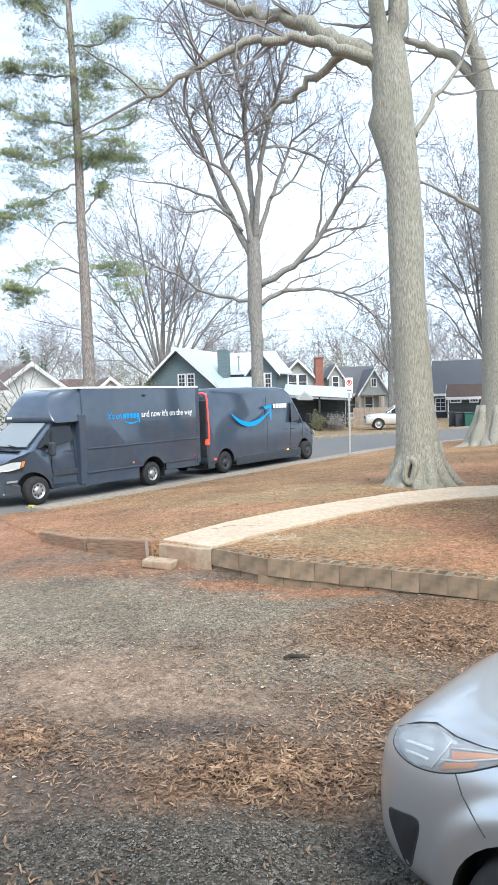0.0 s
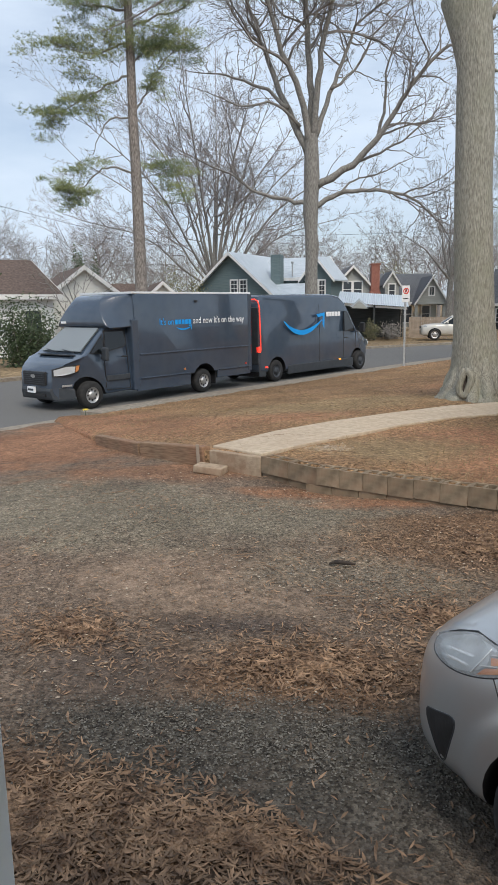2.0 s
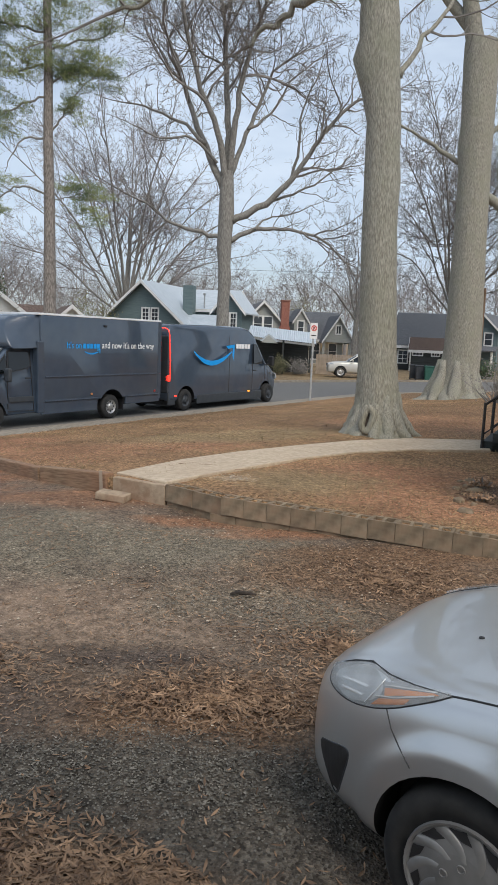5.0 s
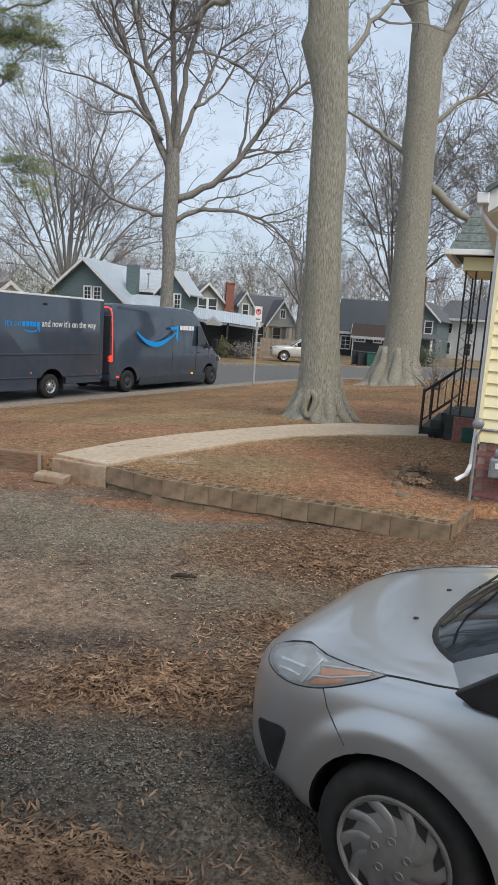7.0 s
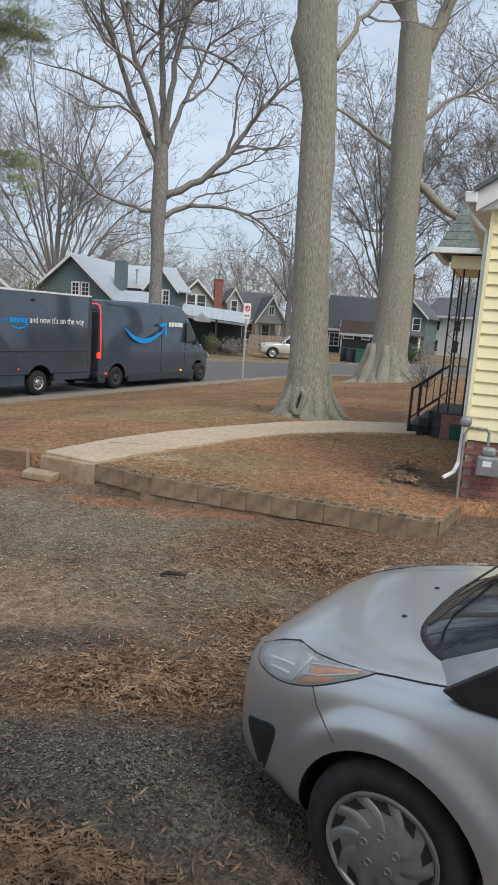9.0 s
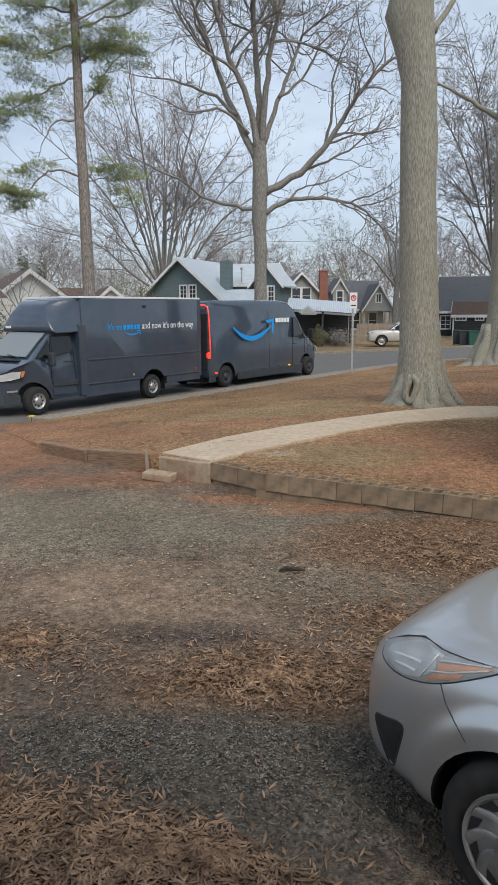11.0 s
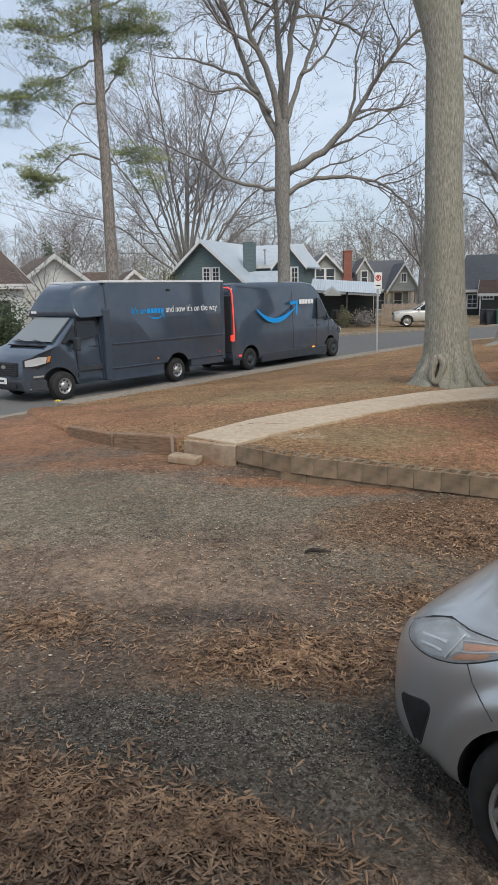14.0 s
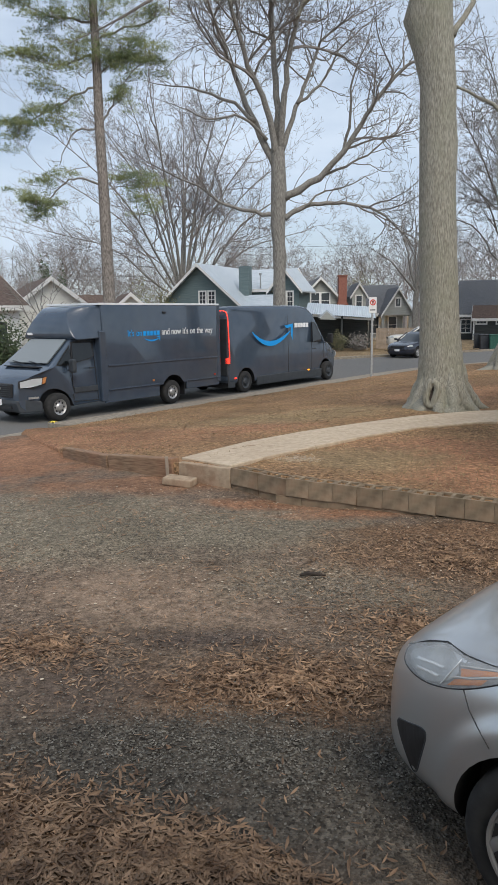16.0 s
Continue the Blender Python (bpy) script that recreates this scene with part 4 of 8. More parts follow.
def pine(base, az):
    rng = random.Random(17)
    root = thing("pine_tree", pose(base[0], base[1], base[2], 0, 0, -az), "tall pine with ragged needle clumps on long limbs", "tree")
    tr = Geo()
    tr.tube([(0.05, 0, -0.5), (0.0, 0, 2.3), (-0.01, 0, 6.85), (-0.06, 0, 9.67), (-0.05, 0, 12.69), (-0.12, 0, 15.65), (-0.19, 0, 17.9), (-0.25, 0, 21)],
            [0.32, 0.27, 0.22, 0.19, 0.17, 0.15, 0.12, 0.06], 14)
    part("trunk", tr, M_PINEBARK, root, smooth=True)
    limbs = [((-0.06, 9.67), (-1.11, 9.41), (-1.73, 8.23)), ((-0.03, 7.45), (-1.19, 7.6), (-2.13, 6.83), (-2.82, 6.5)),
             ((-0.05, 11.3), (-1.28, 10.6), (-2.45, 9.9), (-3.2, 9.4)), ((-0.05, 12.5), (-1.45, 11.93), (-2.79, 12.15)),
             ((0.0, 9.9), (0.45, 10.4), (0.94, 11.34), (2.05, 12.5)), ((-0.1, 13.6), (-1.83, 13.73), (-2.92, 14.2)),
             ((-0.04, 13.0), (1.14, 13.45), (2.33, 13.98), (2.63, 15.6)), ((-0.15, 15.6), (-1.74, 15.76), (-2.61, 16.0)),
             ((-0.2, 16.8), (1.04, 17.11), (1.95, 17.9)), ((0.0, 7.2), (1.0, 7.5), (1.6, 7.55)), ((-0.1, 14.6), (0.6, 15.4), (1.1, 15.9)),
             ((-0.2, 17.2), (-1.1, 17.9), (-1.9, 18.2)), ((-0.2, 18.6), (0.7, 19.4), (1.3, 20.0)), ((-0.1, 11.6), (0.5, 12.1), (0.9, 12.3))]
    lg, ng = Geo(), Geo()
    for k, pts in enumerate(limbs):
        sw = rng.uniform(-0.35, 0.35)
        x0, z0 = pts[0]
        q = curve_through([Vector((x, sw * abs(x - x0), z)) for x, z in pts], 6)
        q = [p + Vector((rng.gauss(0, 0.03), rng.gauss(0, 0.03), rng.gauss(0, 0.035))) if 0 < i else p for i, p in enumerate(q)]
        r0 = 0.05 if k != 9 else 0.025
        part("limb", Geo().tube(q, [r0 * (1 - 0.75 * i / (len(q) - 1)) for i in range(len(q))], 6), M_LIMB, root, smooth=True)
        for i in range(12 if k not in (0, 9) else 4):
            p, d = along(q, 0.25 + 0.75 * rng.random())
            tip = wander(p, fork(d, 60, rng), rng.uniform(0.4, 1.0), 5, rng, 0.22, 0.08)
            lg.tube(tip, [0.014, 0.012, 0.010, 0.008, 0.007, 0.005], 4, caps=False)
            ramify(lg, tip, 0.012, 0.8, 0, rng, [(5.0, 0.5, 50, 3, 3), (4.0, 0.5, 50, 2, 3)], 0.06, 0.006)
            if k != 0:
                for e in (tip[-1], tip[4], tip[2]):
                    needle_clump(ng, e + Vector((rng.gauss(0, 0.2), rng.gauss(0, 0.2), rng.uniform(0, 0.15))), (rng.uniform(0.3, 0.6), 0.12), rng, 42)
        if k != 0:
            for _ in range(4):
                needle_clump(ng, q[-1] + Vector((rng.gauss(0, 0.5), rng.gauss(0, 0.3), rng.gauss(0.1, 0.12))), (0.6, 0.13), rng, 60)
    sprays = [(-0.1, 12.2), (0.4, 12.5), (1.86, 11.93), (1.2, 12.4), (-1.02, 11.7), (-2.92, 11.93), (-2.34, 11.35), (-1.58, 9.98), (-2.3, 9.9), (-3.13, 9.5), (-2.49, 6.65), (1.31, 7.87), (2.0, 7.88), (1.5, 7.1), (1.85, 6.4),
              (-2.2, 13.06), (1.49, 13.25), (-3.6, 12.3), (-0.6, 13.2), (0.2, 13.8), (-1.2, 14.6), (0.9, 14.8), (-0.3, 15.6), (0.6, 16.5), (-0.9, 16.8), (0.2, 17.8), (-0.5, 18.8), (0.3, 19.6), (-0.3, 20.6),
              (-0.5, 12.7), (0.3, 13.1), (0.5, 14.0), (-0.6, 14.1), (0.1, 14.7), (0.5, 15.4), (-0.5, 16.2), (0.2, 16.9), (-0.2, 13.6), (-1.3, 15.9), (1.2, 16.2), (-1.8, 17.2)]
    for x, z in sprays:
        c = Vector((x, rng.uniform(-0.5, 0.5), z))
        foot = Vector((x * 0.55, c.y * 0.5, z - 0.25))
        stalk = wander(foot, c - foot + Vector((0, 0, 0.05)), (c - foot).length, 5, rng, 0.12, 0.0)
        lg.tube(stalk, [0.018, 0.016, 0.013, 0.011, 0.008, 0.006], 4, caps=False)
        ramify(lg, stalk, 0.014, 1.2, 0, rng, [(5.0, 0.4, 55, 3, 3), (4.0, 0.5, 50, 2, 3)], 0.06, 0.006)
        for _ in range(5):
            needle_clump(ng, c + Vector((rng.gauss(0, 0.42), rng.gauss(0, 0.42), rng.gauss(0, 0.16))), (rng.uniform(0.35, 0.65), 0.13), rng, 44)
    tagged(part("branchlet", lg, M_LIMB, root, smooth=True), kind="stuff")
    part("foliage", ng, M_NEEDLE, root)


pine((-6.85, 30.23, 0.0), -12.8)
bare_tree("ornamental_tree", (-10.6, 32.6, 0.0), -18.0, [(0.0, -0.5, 0.09), (0.05, 0.6, 0.08), (0.1, 1.4, 0.06)],
          fan(random.Random(3), 1.0, 4.3, 2.0, 8, 0.045), "small tangled bare tree in front of the cream house", 37, [(1.6, 0.5, 50, 4, 3), (4.0, 0.5, 50, 3, 3)], trunk_mat=M_LIMB)


def far_woods():
    """The bare woods that close the view behind the houses."""
    rng = random.Random(77)
    g = Geo()
    for k in range(95):
        az = radians(-40 + 84 * (k + rng.random()) / 95)
        r = rng.uniform(88, 150)
        x, y = r * math.sin(az), r * math.cos(az)
        h = rng.uniform(11.5, 19.5) * (1.0 if r > 105 else 0.85)
        pts = [Vector((x, y, -0.5)), Vector((x, y, h * 0.3))]
        g.tube(pts, [0.3, 0.22], 5, caps=False)
        for i in range(6):
            q = wander(Vector((x, y, h * rng.uniform(0.16, 0.36))), Vector((rng.gauss(0, 0.62), rng.gauss(0, 0.62), 1)), h * rng.uniform(0.45, 0.66), 5, rng, 0.14, 0.03)
            g.tube(q, [0.09, 0.075, 0.06, 0.045, 0.03, 0.02], 4, caps=False)
            ramify(g, q, 0.12, h * 0.6, 0, rng, [(1.1, 0.40, 46, 3, 3), (1.7, 0.5, 48, 2, 3), (4.4, 0.6, 48, 2, 3)], 0.03, 0.016)
    ob = part("far_woods", g, M_HAZETWIG)
    tagged(ob, "line of bare winter woods behind the houses, haze coloured in", "woods", kind="stuff")


far_woods()


# ------------------------------------------------------------ vehicles
def made_mesh(me, mods, cutters=()):
    """The mesh with modifiers worked in and the cutter meshes taken out of it."""
    ob = new("work", me)
    for kind, values in mods:
        md = ob.modifiers.new(kind, kind)
        if kind == "SUBSURF":
            md.levels = values
        elif kind == "BEVEL":
            md.width, md.segments, md.limit_method, md.angle_limit = values, 3, "ANGLE", radians(35)
    helpers = []
    for c in cutters:
        cu = new("cutter", c)
        helpers.append(cu)
        md = ob.modifiers.new("cut", "BOOLEAN")
        md.operation, md.object, md.solver = "DIFFERENCE", cu, "EXACT"
    bpy.context.view_layer.update()
    done = bpy.data.meshes.new_from_object(ob.evaluated_get(bpy.context.evaluated_depsgraph_get()))
    for o in (ob, *helpers):
        bpy.data.objects.remove(o)
    return done


def drum(x, y0, y1, z, r, material):
    g = Geo().lathe([(0.001, y0), (r, y0), (r, y1), (0.001, y1)], (x, 0, z), "y", 40)
    return clean(g.mesh("drum", material))


def shade_auto(me, angle=35):
    me.polygons.foreach_set("use_smooth", [True] * len(me.polygons))
    bm = bmesh.new()
    bm.from_mesh(me)
    for e in bm.edges:
        e.smooth = len(e.link_faces) < 2 or e.calc_face_angle(0) < radians(angle)
    bm.to_mesh(me)
    bm.free()
    return me


def wheel(parent, x, y, z, r, w, out, rim_r, style):
    """A wheel on a cross axle; out is the side (+1 or -1 along y) on which its rim shows."""
    t = Geo()
    prof = [(rim_r, -w / 2), (r * 0.9, -w / 2), (r * 0.975, -w * 0.38), (r, -w * 0.28), (r, w * 0.28), (r * 0.975, w * 0.38), (r * 0.9, w / 2), (rim_r, w / 2), (rim_r * 0.96, w * 0.3), (rim_r * 0.96, -w * 0.3), (rim_r, -w / 2)]
    t.lathe(prof, (0, 0, 0), "y", 40)
    wh = part("wheel", t, M_TYRE, parent, "black rubber tyre", smooth=True)
    wh.location = (x, y, z)
    f = out * w / 2
    g = Geo()
    if style == "cap":
        g.lathe([(rim_r * 1.0, 0.0), (rim_r * 0.985, out * 0.012), (rim_r * 0.94, out * 0.010), (rim_r * 0.91, 0.001), (rim_r * 0.70, out * 0.007), (rim_r * 0.5, out * 0.014), (rim_r * 0.2, out * 0.018), (0.001, out * 0.019)], (0, f, 0), "y", 48)
        for k in range(10):
            sp = Geo()
            for i in range(6):
                t = i / 5
                rr = rim_r * (0.42 + 0.50 * t)
                mid = 2 * math.pi * k / 10 + out * radians(30) * t ** 1.2
                for e, h in ((-0.13, 0.0145 - 0.013 * t), (0.12, 0.0175 - 0.0065 * t), (0.15, 0.0135 - 0.0125 * t)):
                    ang = mid - out * e * (1.25 - 0.3 * t)
                    sp.v.append((rr * math.sin(ang), f + out * h, rr * math.cos(ang)))
            for i in range(5):
                for c in range(2):
                    o = 3 * i + c
                    sp.f.append((o, o + 1, o + 4, o + 3))
                    sp.m.append(0)
            part("blade", clean(sp.mesh("blade", M_CAP, True)), M_CAP, wh)
        cap = part("hubcap", g, M_CAP, wh, "silver plastic hubcap with slanted slots", smooth=False)
        clean(cap.data)
        for k in range(10):
            s = Geo()
            ring = []
            for rr, lo, hi in ((0.73, 0.17, 0.42), (0.90, 0.15, 0.47)):
                for e in (lo, hi):
                    ang = 2 * math.pi * k / 10 + out * (radians(30) * ((rr - 0.4) / 0.52) ** 1.2 + e - 0.02)
                    ring.append((rim_r * rr * math.sin(ang), f + out * (0.0085 if rr < 0.8 else 0.0045), rim_r * rr * math.cos(ang)))
            quad = [ring[0], ring[1], ring[3], ring[2]]
            s.poly(quad)
            s.poly([(x, yy - out * 0.003, zz) for x, yy, zz in reversed(quad)])
            part("slot", s, M_BLACK, wh)
        for k in range(5):
            a = 2 * math.pi * k / 5 + 0.3
            s = Geo().lathe([(0.016, 0.0), (0.015, out * 0.005), (0.011, out * 0.005), (0.010, out * 0.001), (0.001, out * 0.001)], (rim_r * 0.3 * math.cos(a), f + out * 0.0175, rim_r * 0.3 * math.sin(a)), "y", 14)
            part("nut_cover", s, M_CAP, wh)
    else:
        g.lathe([(rim_r, 0.0), (rim_r * 0.93, -out * 0.004), (rim_r * 0.86, -out * 0.03), (rim_r * 0.45, -out * 0.035), (rim_r * 0.4, out * 0.01), (rim_r * 0.28, out * 0.012), (0.001, out * 0.013)], (0, f, 0), "y", 28)
        rim = part("rim", g, M_RIM if style != "dark" else M_NAVY_DULL, wh, smooth=True)
        n = {"steel": 8, "dark": 5, "alloy": 6}[style]
        for k in range(n):
            a = 2 * math.pi * k / n
            hole = Geo().lathe([(rim_r * 0.13, -out * 0.024), (0.001, -out * 0.024)], (rim_r * 0.66 * math.cos(a), f, rim_r * 0.66 * math.sin(a)), "y", 10)
            part("rim_hole", hole, M_BLACK, wh)
    return wh


STREET = pose(SO.x, SO.y, ROAD_Z, 0, 0, 54.29)


def shape(parent, name, outline, axis, a, b, material, label="", bevel=0.0, taper=None, cuts=()):
    me = Geo().prism(outline, axis, a, b).mesh(name, material if isinstance(material, list) else [material])
    clean(me)
    if taper:
        for v in me.vertices:
            taper(v.co)
    if cuts or bevel:
        if cuts:
            for c in cuts:
                if len(me.materials) < 2:
                    me.materials.append(M_BLACK)
        me = made_mesh(me, [("BEVEL", bevel)] if bevel else [], cuts)
        shade_auto(me)
    return part(name, me, material, parent, label)


def text_mesh(words, bold=0.004):
    cu = bpy.data.curves.new("words", "FONT")
    cu.body = words
    cu.extrude, cu.offset = 0.002, bold
    ob = new("work", cu)
    bpy.context.view_layer.update()
    me = bpy.data.meshes.new_from_object(ob.evaluated_get(bpy.context.evaluated_depsgraph_get()))
    bpy.data.objects.remove(ob)
    return me


def text_width(words):
    xs = [v.co.x for v in text_mesh(words).vertices]
    return max(xs) - min(xs)


def lettering(parent, name, words, x0, x1, y, z, material, label):
    me = text_mesh(words)
    xs = [v.co.x for v in me.vertices]
    s = (x1 - x0) / (max(xs) - min(xs))
    me.transform(Matrix.Translation((x0, y, z)) @ Matrix.Rotation(radians(90), 4, "X") @ Matrix.Diagonal((s, s * 1.12, 1, 1)) @ Matrix.Translation((-min(xs), 0, 0)))
    me.materials.clear()
    me.materials.append(material)
    return part(name, me, material, parent, label)


def smile(parent, name, x0, x1, z_end, sag, thick, y, label):
    """A curved arrow: a swoosh that thickens to the middle and a hooked head."""
    g = Geo()
    n = 24
    top, low = [], []
    for k in range(n + 1):
        t = k / n
        x = x0 + (x1 - x0) * t * 0.93
        z = z_end - sag * 4 * t * (1 - t) * (1.12 - 0.24 * t)
        h = thick * (0.25 + 0.75 * math.sin(math.pi * min(1, t * 1.02)) ** 0.7)
        top.append((x, z + h / 2))
        low.append((x, z - h / 2))
    for k in range(n):
        quad = [low[k], low[k + 1], top[k + 1], top[k]]
        g.poly([(x, y, z) for x, z in quad])
        g.poly([(x, y + 0.003, z) for x, z in reversed(quad)])
    w, e = thick, x1
    head = [(e - 3.1 * w, z_end + 1.15 * w), (e, z_end + 1.5 * w), (e - 0.15 * w, z_end - 1.9 * w), (e - 0.75 * w, z_end - 0.9 * w), (e - 0.72 * w, z_end + 0.8 * w), (e - 2.5 * w, z_end + 0.55 * w)]
    for quad in ((head[0], head[5], head[4], head[1]), (head[1], head[4], head[3], head[2])):
        g.poly([(x, y, z) for x, z in quad])
    part(name, g, M_BLUE, parent, label)


def flat_box(parent, name, x0, x1, y0, y1, z0, z1, material, label="", bevel=0.0):
    return part(name, Geo().box(x0, x1, y0, y1, z0, z1), material, parent, label, bevel=bevel)


def step_truck():
    root = thing("box_truck", STREET @ pose(-10.52, 0, 0), "dark blue-grey delivery box truck parked at the kerb", "truck")
    S = lambda pts: [(x + 10.6, z) for x, z in pts]
    X = lambda l: l + 10.6

    def nose(co):
        x = co.x - 10.6
        t = max(0.0, min(1.0, (-12.85 - x) / 0.77))
        co.y = 1.08 + (co.y - 1.08) * (1 - 0.40 * t * t)
        if co.z > 1.40:
            co.y = 1.08 + (co.y - 1.08) * (1 - 0.17 * (co.z - 1.40) / 0.6)

    def fairing(co):
        x = co.x - 10.6
        t = max(0.0, min(1.0, (-11.15 - x) / 0.8)) * max(0.0, min(1.0, (co.z - 2.0) / 0.85))
        co.y += (0.66 if co.y < 1.08 else -0.66) * t
    cab = S([(-13.50, 0.30), (-13.58, 0.40), (-13.62, 0.58), (-13.60, 0.92), (-13.50, 1.06), (-13.30, 1.17), (-13.05, 1.28), (-12.84, 1.37), (-12.60, 1.56), (-12.30, 1.80), (-12.02, 2.03), (-11.2, 2.04), (-11.2, 0.36), (-12.0, 0.34), (-12.9, 0.30), (-13.2, 0.28)])
    arch = drum(X(-12.68), -0.3, 0.42, 0.35, 0.45, M_BLACK), drum(X(-12.68), 1.75, 2.5, 0.35, 0.45, M_BLACK)
    shape(root, "cab", cab, 1, 0.04, 2.12, [M_NAVY, M_BLACK], bevel=0.045, taper=nose, cuts=arch)
    over = S([(-11.2, 2.0), (-11.6, 1.99), (-12.05, 1.98), (-12.13, 2.05), (-12.14, 2.2), (-12.08, 2.45), (-11.97, 2.66), (-11.8, 2.79), (-11.5, 2.84), (-11.2, 2.855)])
    shape(root, "overcab_fairing", over, 1, 0.0, 2.16, [M_NAVY], "rounded fairing over the cab", bevel=0.05, taper=fairing)
    box = S([(-11.22, 0.60), (-11.22, 2.86), (-6.5, 2.86), (-6.5, 0.60)])
    shape(root, "cargo_box", box, 1, -0.02, 2.18, [M_NAVY, M_BLACK], bevel=0.03, cuts=(drum(X(-8.62), -0.4, 0.55, 0.36, 0.50, M_BLACK), drum(X(-8.62), 1.6, 2.6, 0.36, 0.50, M_BLACK)))
    flat_box(root, "roof", X(-11.3), X(-6.48), -0.02, 2.18, 2.855, 2.91, M_ROOFW, "white fibreglass roof", 0.01)
    for a, b, z0 in ((-11.22, -9.2, 0.30), (-8.05, -6.52, 0.40)):
        flat_box(root, "skirt", X(a), X(b), -0.015, 0.03, z0, 0.62, M_NAVY, bevel=0.008)
    flat_box(root, "frame_rail", X(-13.3), X(-6.6), 0.5, 1.7, 0.32, 0.58, M_BLACK)
    flat_box(root, "rub_rail", X(-11.1), X(-6.52), -0.045, -0.018, 1.255, 1.295, M_NAVY, "raised rub rail", 0.01)
    flat_box(root, "rub_rail", X(-11.1), X(-9.25), -0.045, -0.018, 0.62, 0.655, M_NAVY, bevel=0.01)
    flat_box(root, "rub_rail", X(-8.0), X(-6.52), -0.045, -0.018, 0.62, 0.655, M_NAVY, bevel=0.01)
    flat_box(root, "corner_post", X(-11.34), X(-11.12), -0.03, 0.2, 0.34, 2.2, M_NAVY, bevel=0.03)
    flat_box(root, "rear_post", X(-6.62), X(-6.46), -0.03, 0.1, 0.5, 2.86, M_NAVY, bevel=0.015)
    # cab glass, following the raked pillars
    def pane(name, pts, y, lift, material):
        me = clean(Geo().prism(S(pts), 1, y, y + 0.02).mesh(name, material))
        for v in me.vertices:
            nose(v.co)
            v.co.y -= lift
        return part(name, me, material, root)
    g = Geo()
    p = [(X(-12.80), 0.24, 1.41), (X(-12.80), 1.92, 1.41), (X(-12.10), 1.80, 1.97), (X(-12.10), 0.36, 1.97)]
    g.poly(p)
    g.poly([(x + 0.02, y, z - 0.02) for x, y, z in reversed(p)])
    ws = part("windscreen", g, M_SCREENSKY, root, "windscreen with the pale sky's reflection put into its colour")
    ws.location = (-0.03, 0, 0.03)
    pane("side_window", [(-12.20, 1.42), (-11.60, 1.52), (-11.50, 1.60), (-11.50, 1.90), (-12.10, 1.90)], 0.04, 0.02, M_CABGLASS)
    pane("quarter_window", [(-12.68, 1.40), (-12.26, 1.40), (-12.22, 1.80)], 0.04, 0.018, M_CABGLASS)
    for pts in ([(-12.24, 1.39), (-11.58, 1.49), (-11.46, 1.58), (-11.46, 1.94), (-12.13, 1.94)], [(-12.74, 1.375), (-12.24, 1.375), (-12.19, 1.86)]):
        pane("window_seal", pts, 0.04, 0.008, M_BLACK)
    for pts in ([(-12.22, 0.50), (-12.205, 0.50), (-12.235, 1.40), (-12.25, 1.40)], [(-11.42, 0.42), (-11.405, 0.42), (-11.405, 1.96), (-11.42, 1.96)], [(-12.2, 0.43), (-11.41, 0.41), (-11.41, 0.425), (-12.2, 0.445)]):
        pane("door_seam", pts, 0.04, 0.003, M_BLACK)
    flat_box(root, "door_handle", X(-11.68), X(-11.50), 0.015, 0.05, 1.24, 1.275, M_BLACK, bevel=0.01)
    flat_box(root, "door_moulding", X(-12.2), X(-11.43), 0.022, 0.05, 0.66, 0.80, M_NAVY_DULL, bevel=0.012)
    mir = part("mirror", Geo().box(-0.06, 0.06, -0.10, 0.10, -0.17, 0.17), M_NAVY_DULL, root, bevel=0.04)
    mir.location = (X(-12.33), -0.12, 1.36)
    part("mirror_arm", Geo().tube([(X(-12.33), -0.08, 1.25), (X(-12.28), 0.08, 1.25)], 0.03, 6), M_BLACK, root)
    flat_box(root, "grille", X(-13.66), X(-13.58), 0.60, 1.56, 0.64, 0.98, M_BLACK, "black honeycomb grille", 0.03)
    for k in range(6):
        flat_box(root, "grille_bar", X(-13.672), X(-13.65), 0.63, 1.53, 0.675 + 0.05 * k, 0.69 + 0.05 * k, M_NAVY_DULL)
    badge = Geo().lathe([(0.001, -0.012), (0.09, -0.012), (0.09, 0.0)], (0, 0, 0), "x", 20)
    bd = part("badge", badge, M_RIM, root)
    bd.location, bd.scale = (X(-13.675), 1.08, 0.86), (1, 1, 0.5)
    bump = clean(Geo().prism(S([(-13.56, 0.27), (-13.60, 0.33), (-13.635, 0.50), (-13.62, 0.58), (-13.4, 0.575), (-13.16, 0.55), (-13.14, 0.50), (-13.14, 0.29)]), 1, 0.035, 2.125).mesh("bumper", M_NAVY_DULL))
    for v in bump.vertices:
        nose(v.co)
    part("bumper", bump, M_NAVY, root, "dark painted bumper", bevel=0.02)
    part("air_intake", Geo().box(X(-13.66), X(-13.6), 0.66, 1.5, 0.36, 0.44), M_BLACK, root)
    flat_box(root, "number_plate", X(-13.69), X(-13.64), 1.05, 1.35, 0.44, 0.59, M_LETTER, "white plate")
    flat_box(root, "plate_bar", X(-13.696), X(-13.689), 1.09, 1.31, 0.49, 0.54, M_NAVY_DULL)
    for name, pts, m_ in (("headlight", [(-13.55, 0.88), (-13.36, 0.895), (-13.15, 0.95), (-13.12, 1.10), (-13.30, 1.10), (-13.55, 1.02)], M_HEAD), ("indicator", [(-13.12, 0.96), (-13.06, 0.99), (-13.02, 1.12), (-13.10, 1.11)], M_AMBERLENS)):
        pane(name, pts, 0.03, 0.012, m_)
    pane("lamp_surround", [(-13.58, 0.86), (-13.3, 0.875), (-13.04, 0.95), (-13.0, 1.14), (-13.34, 1.125), (-13.58, 1.04)], 0.035, 0.006, M_BLACK)
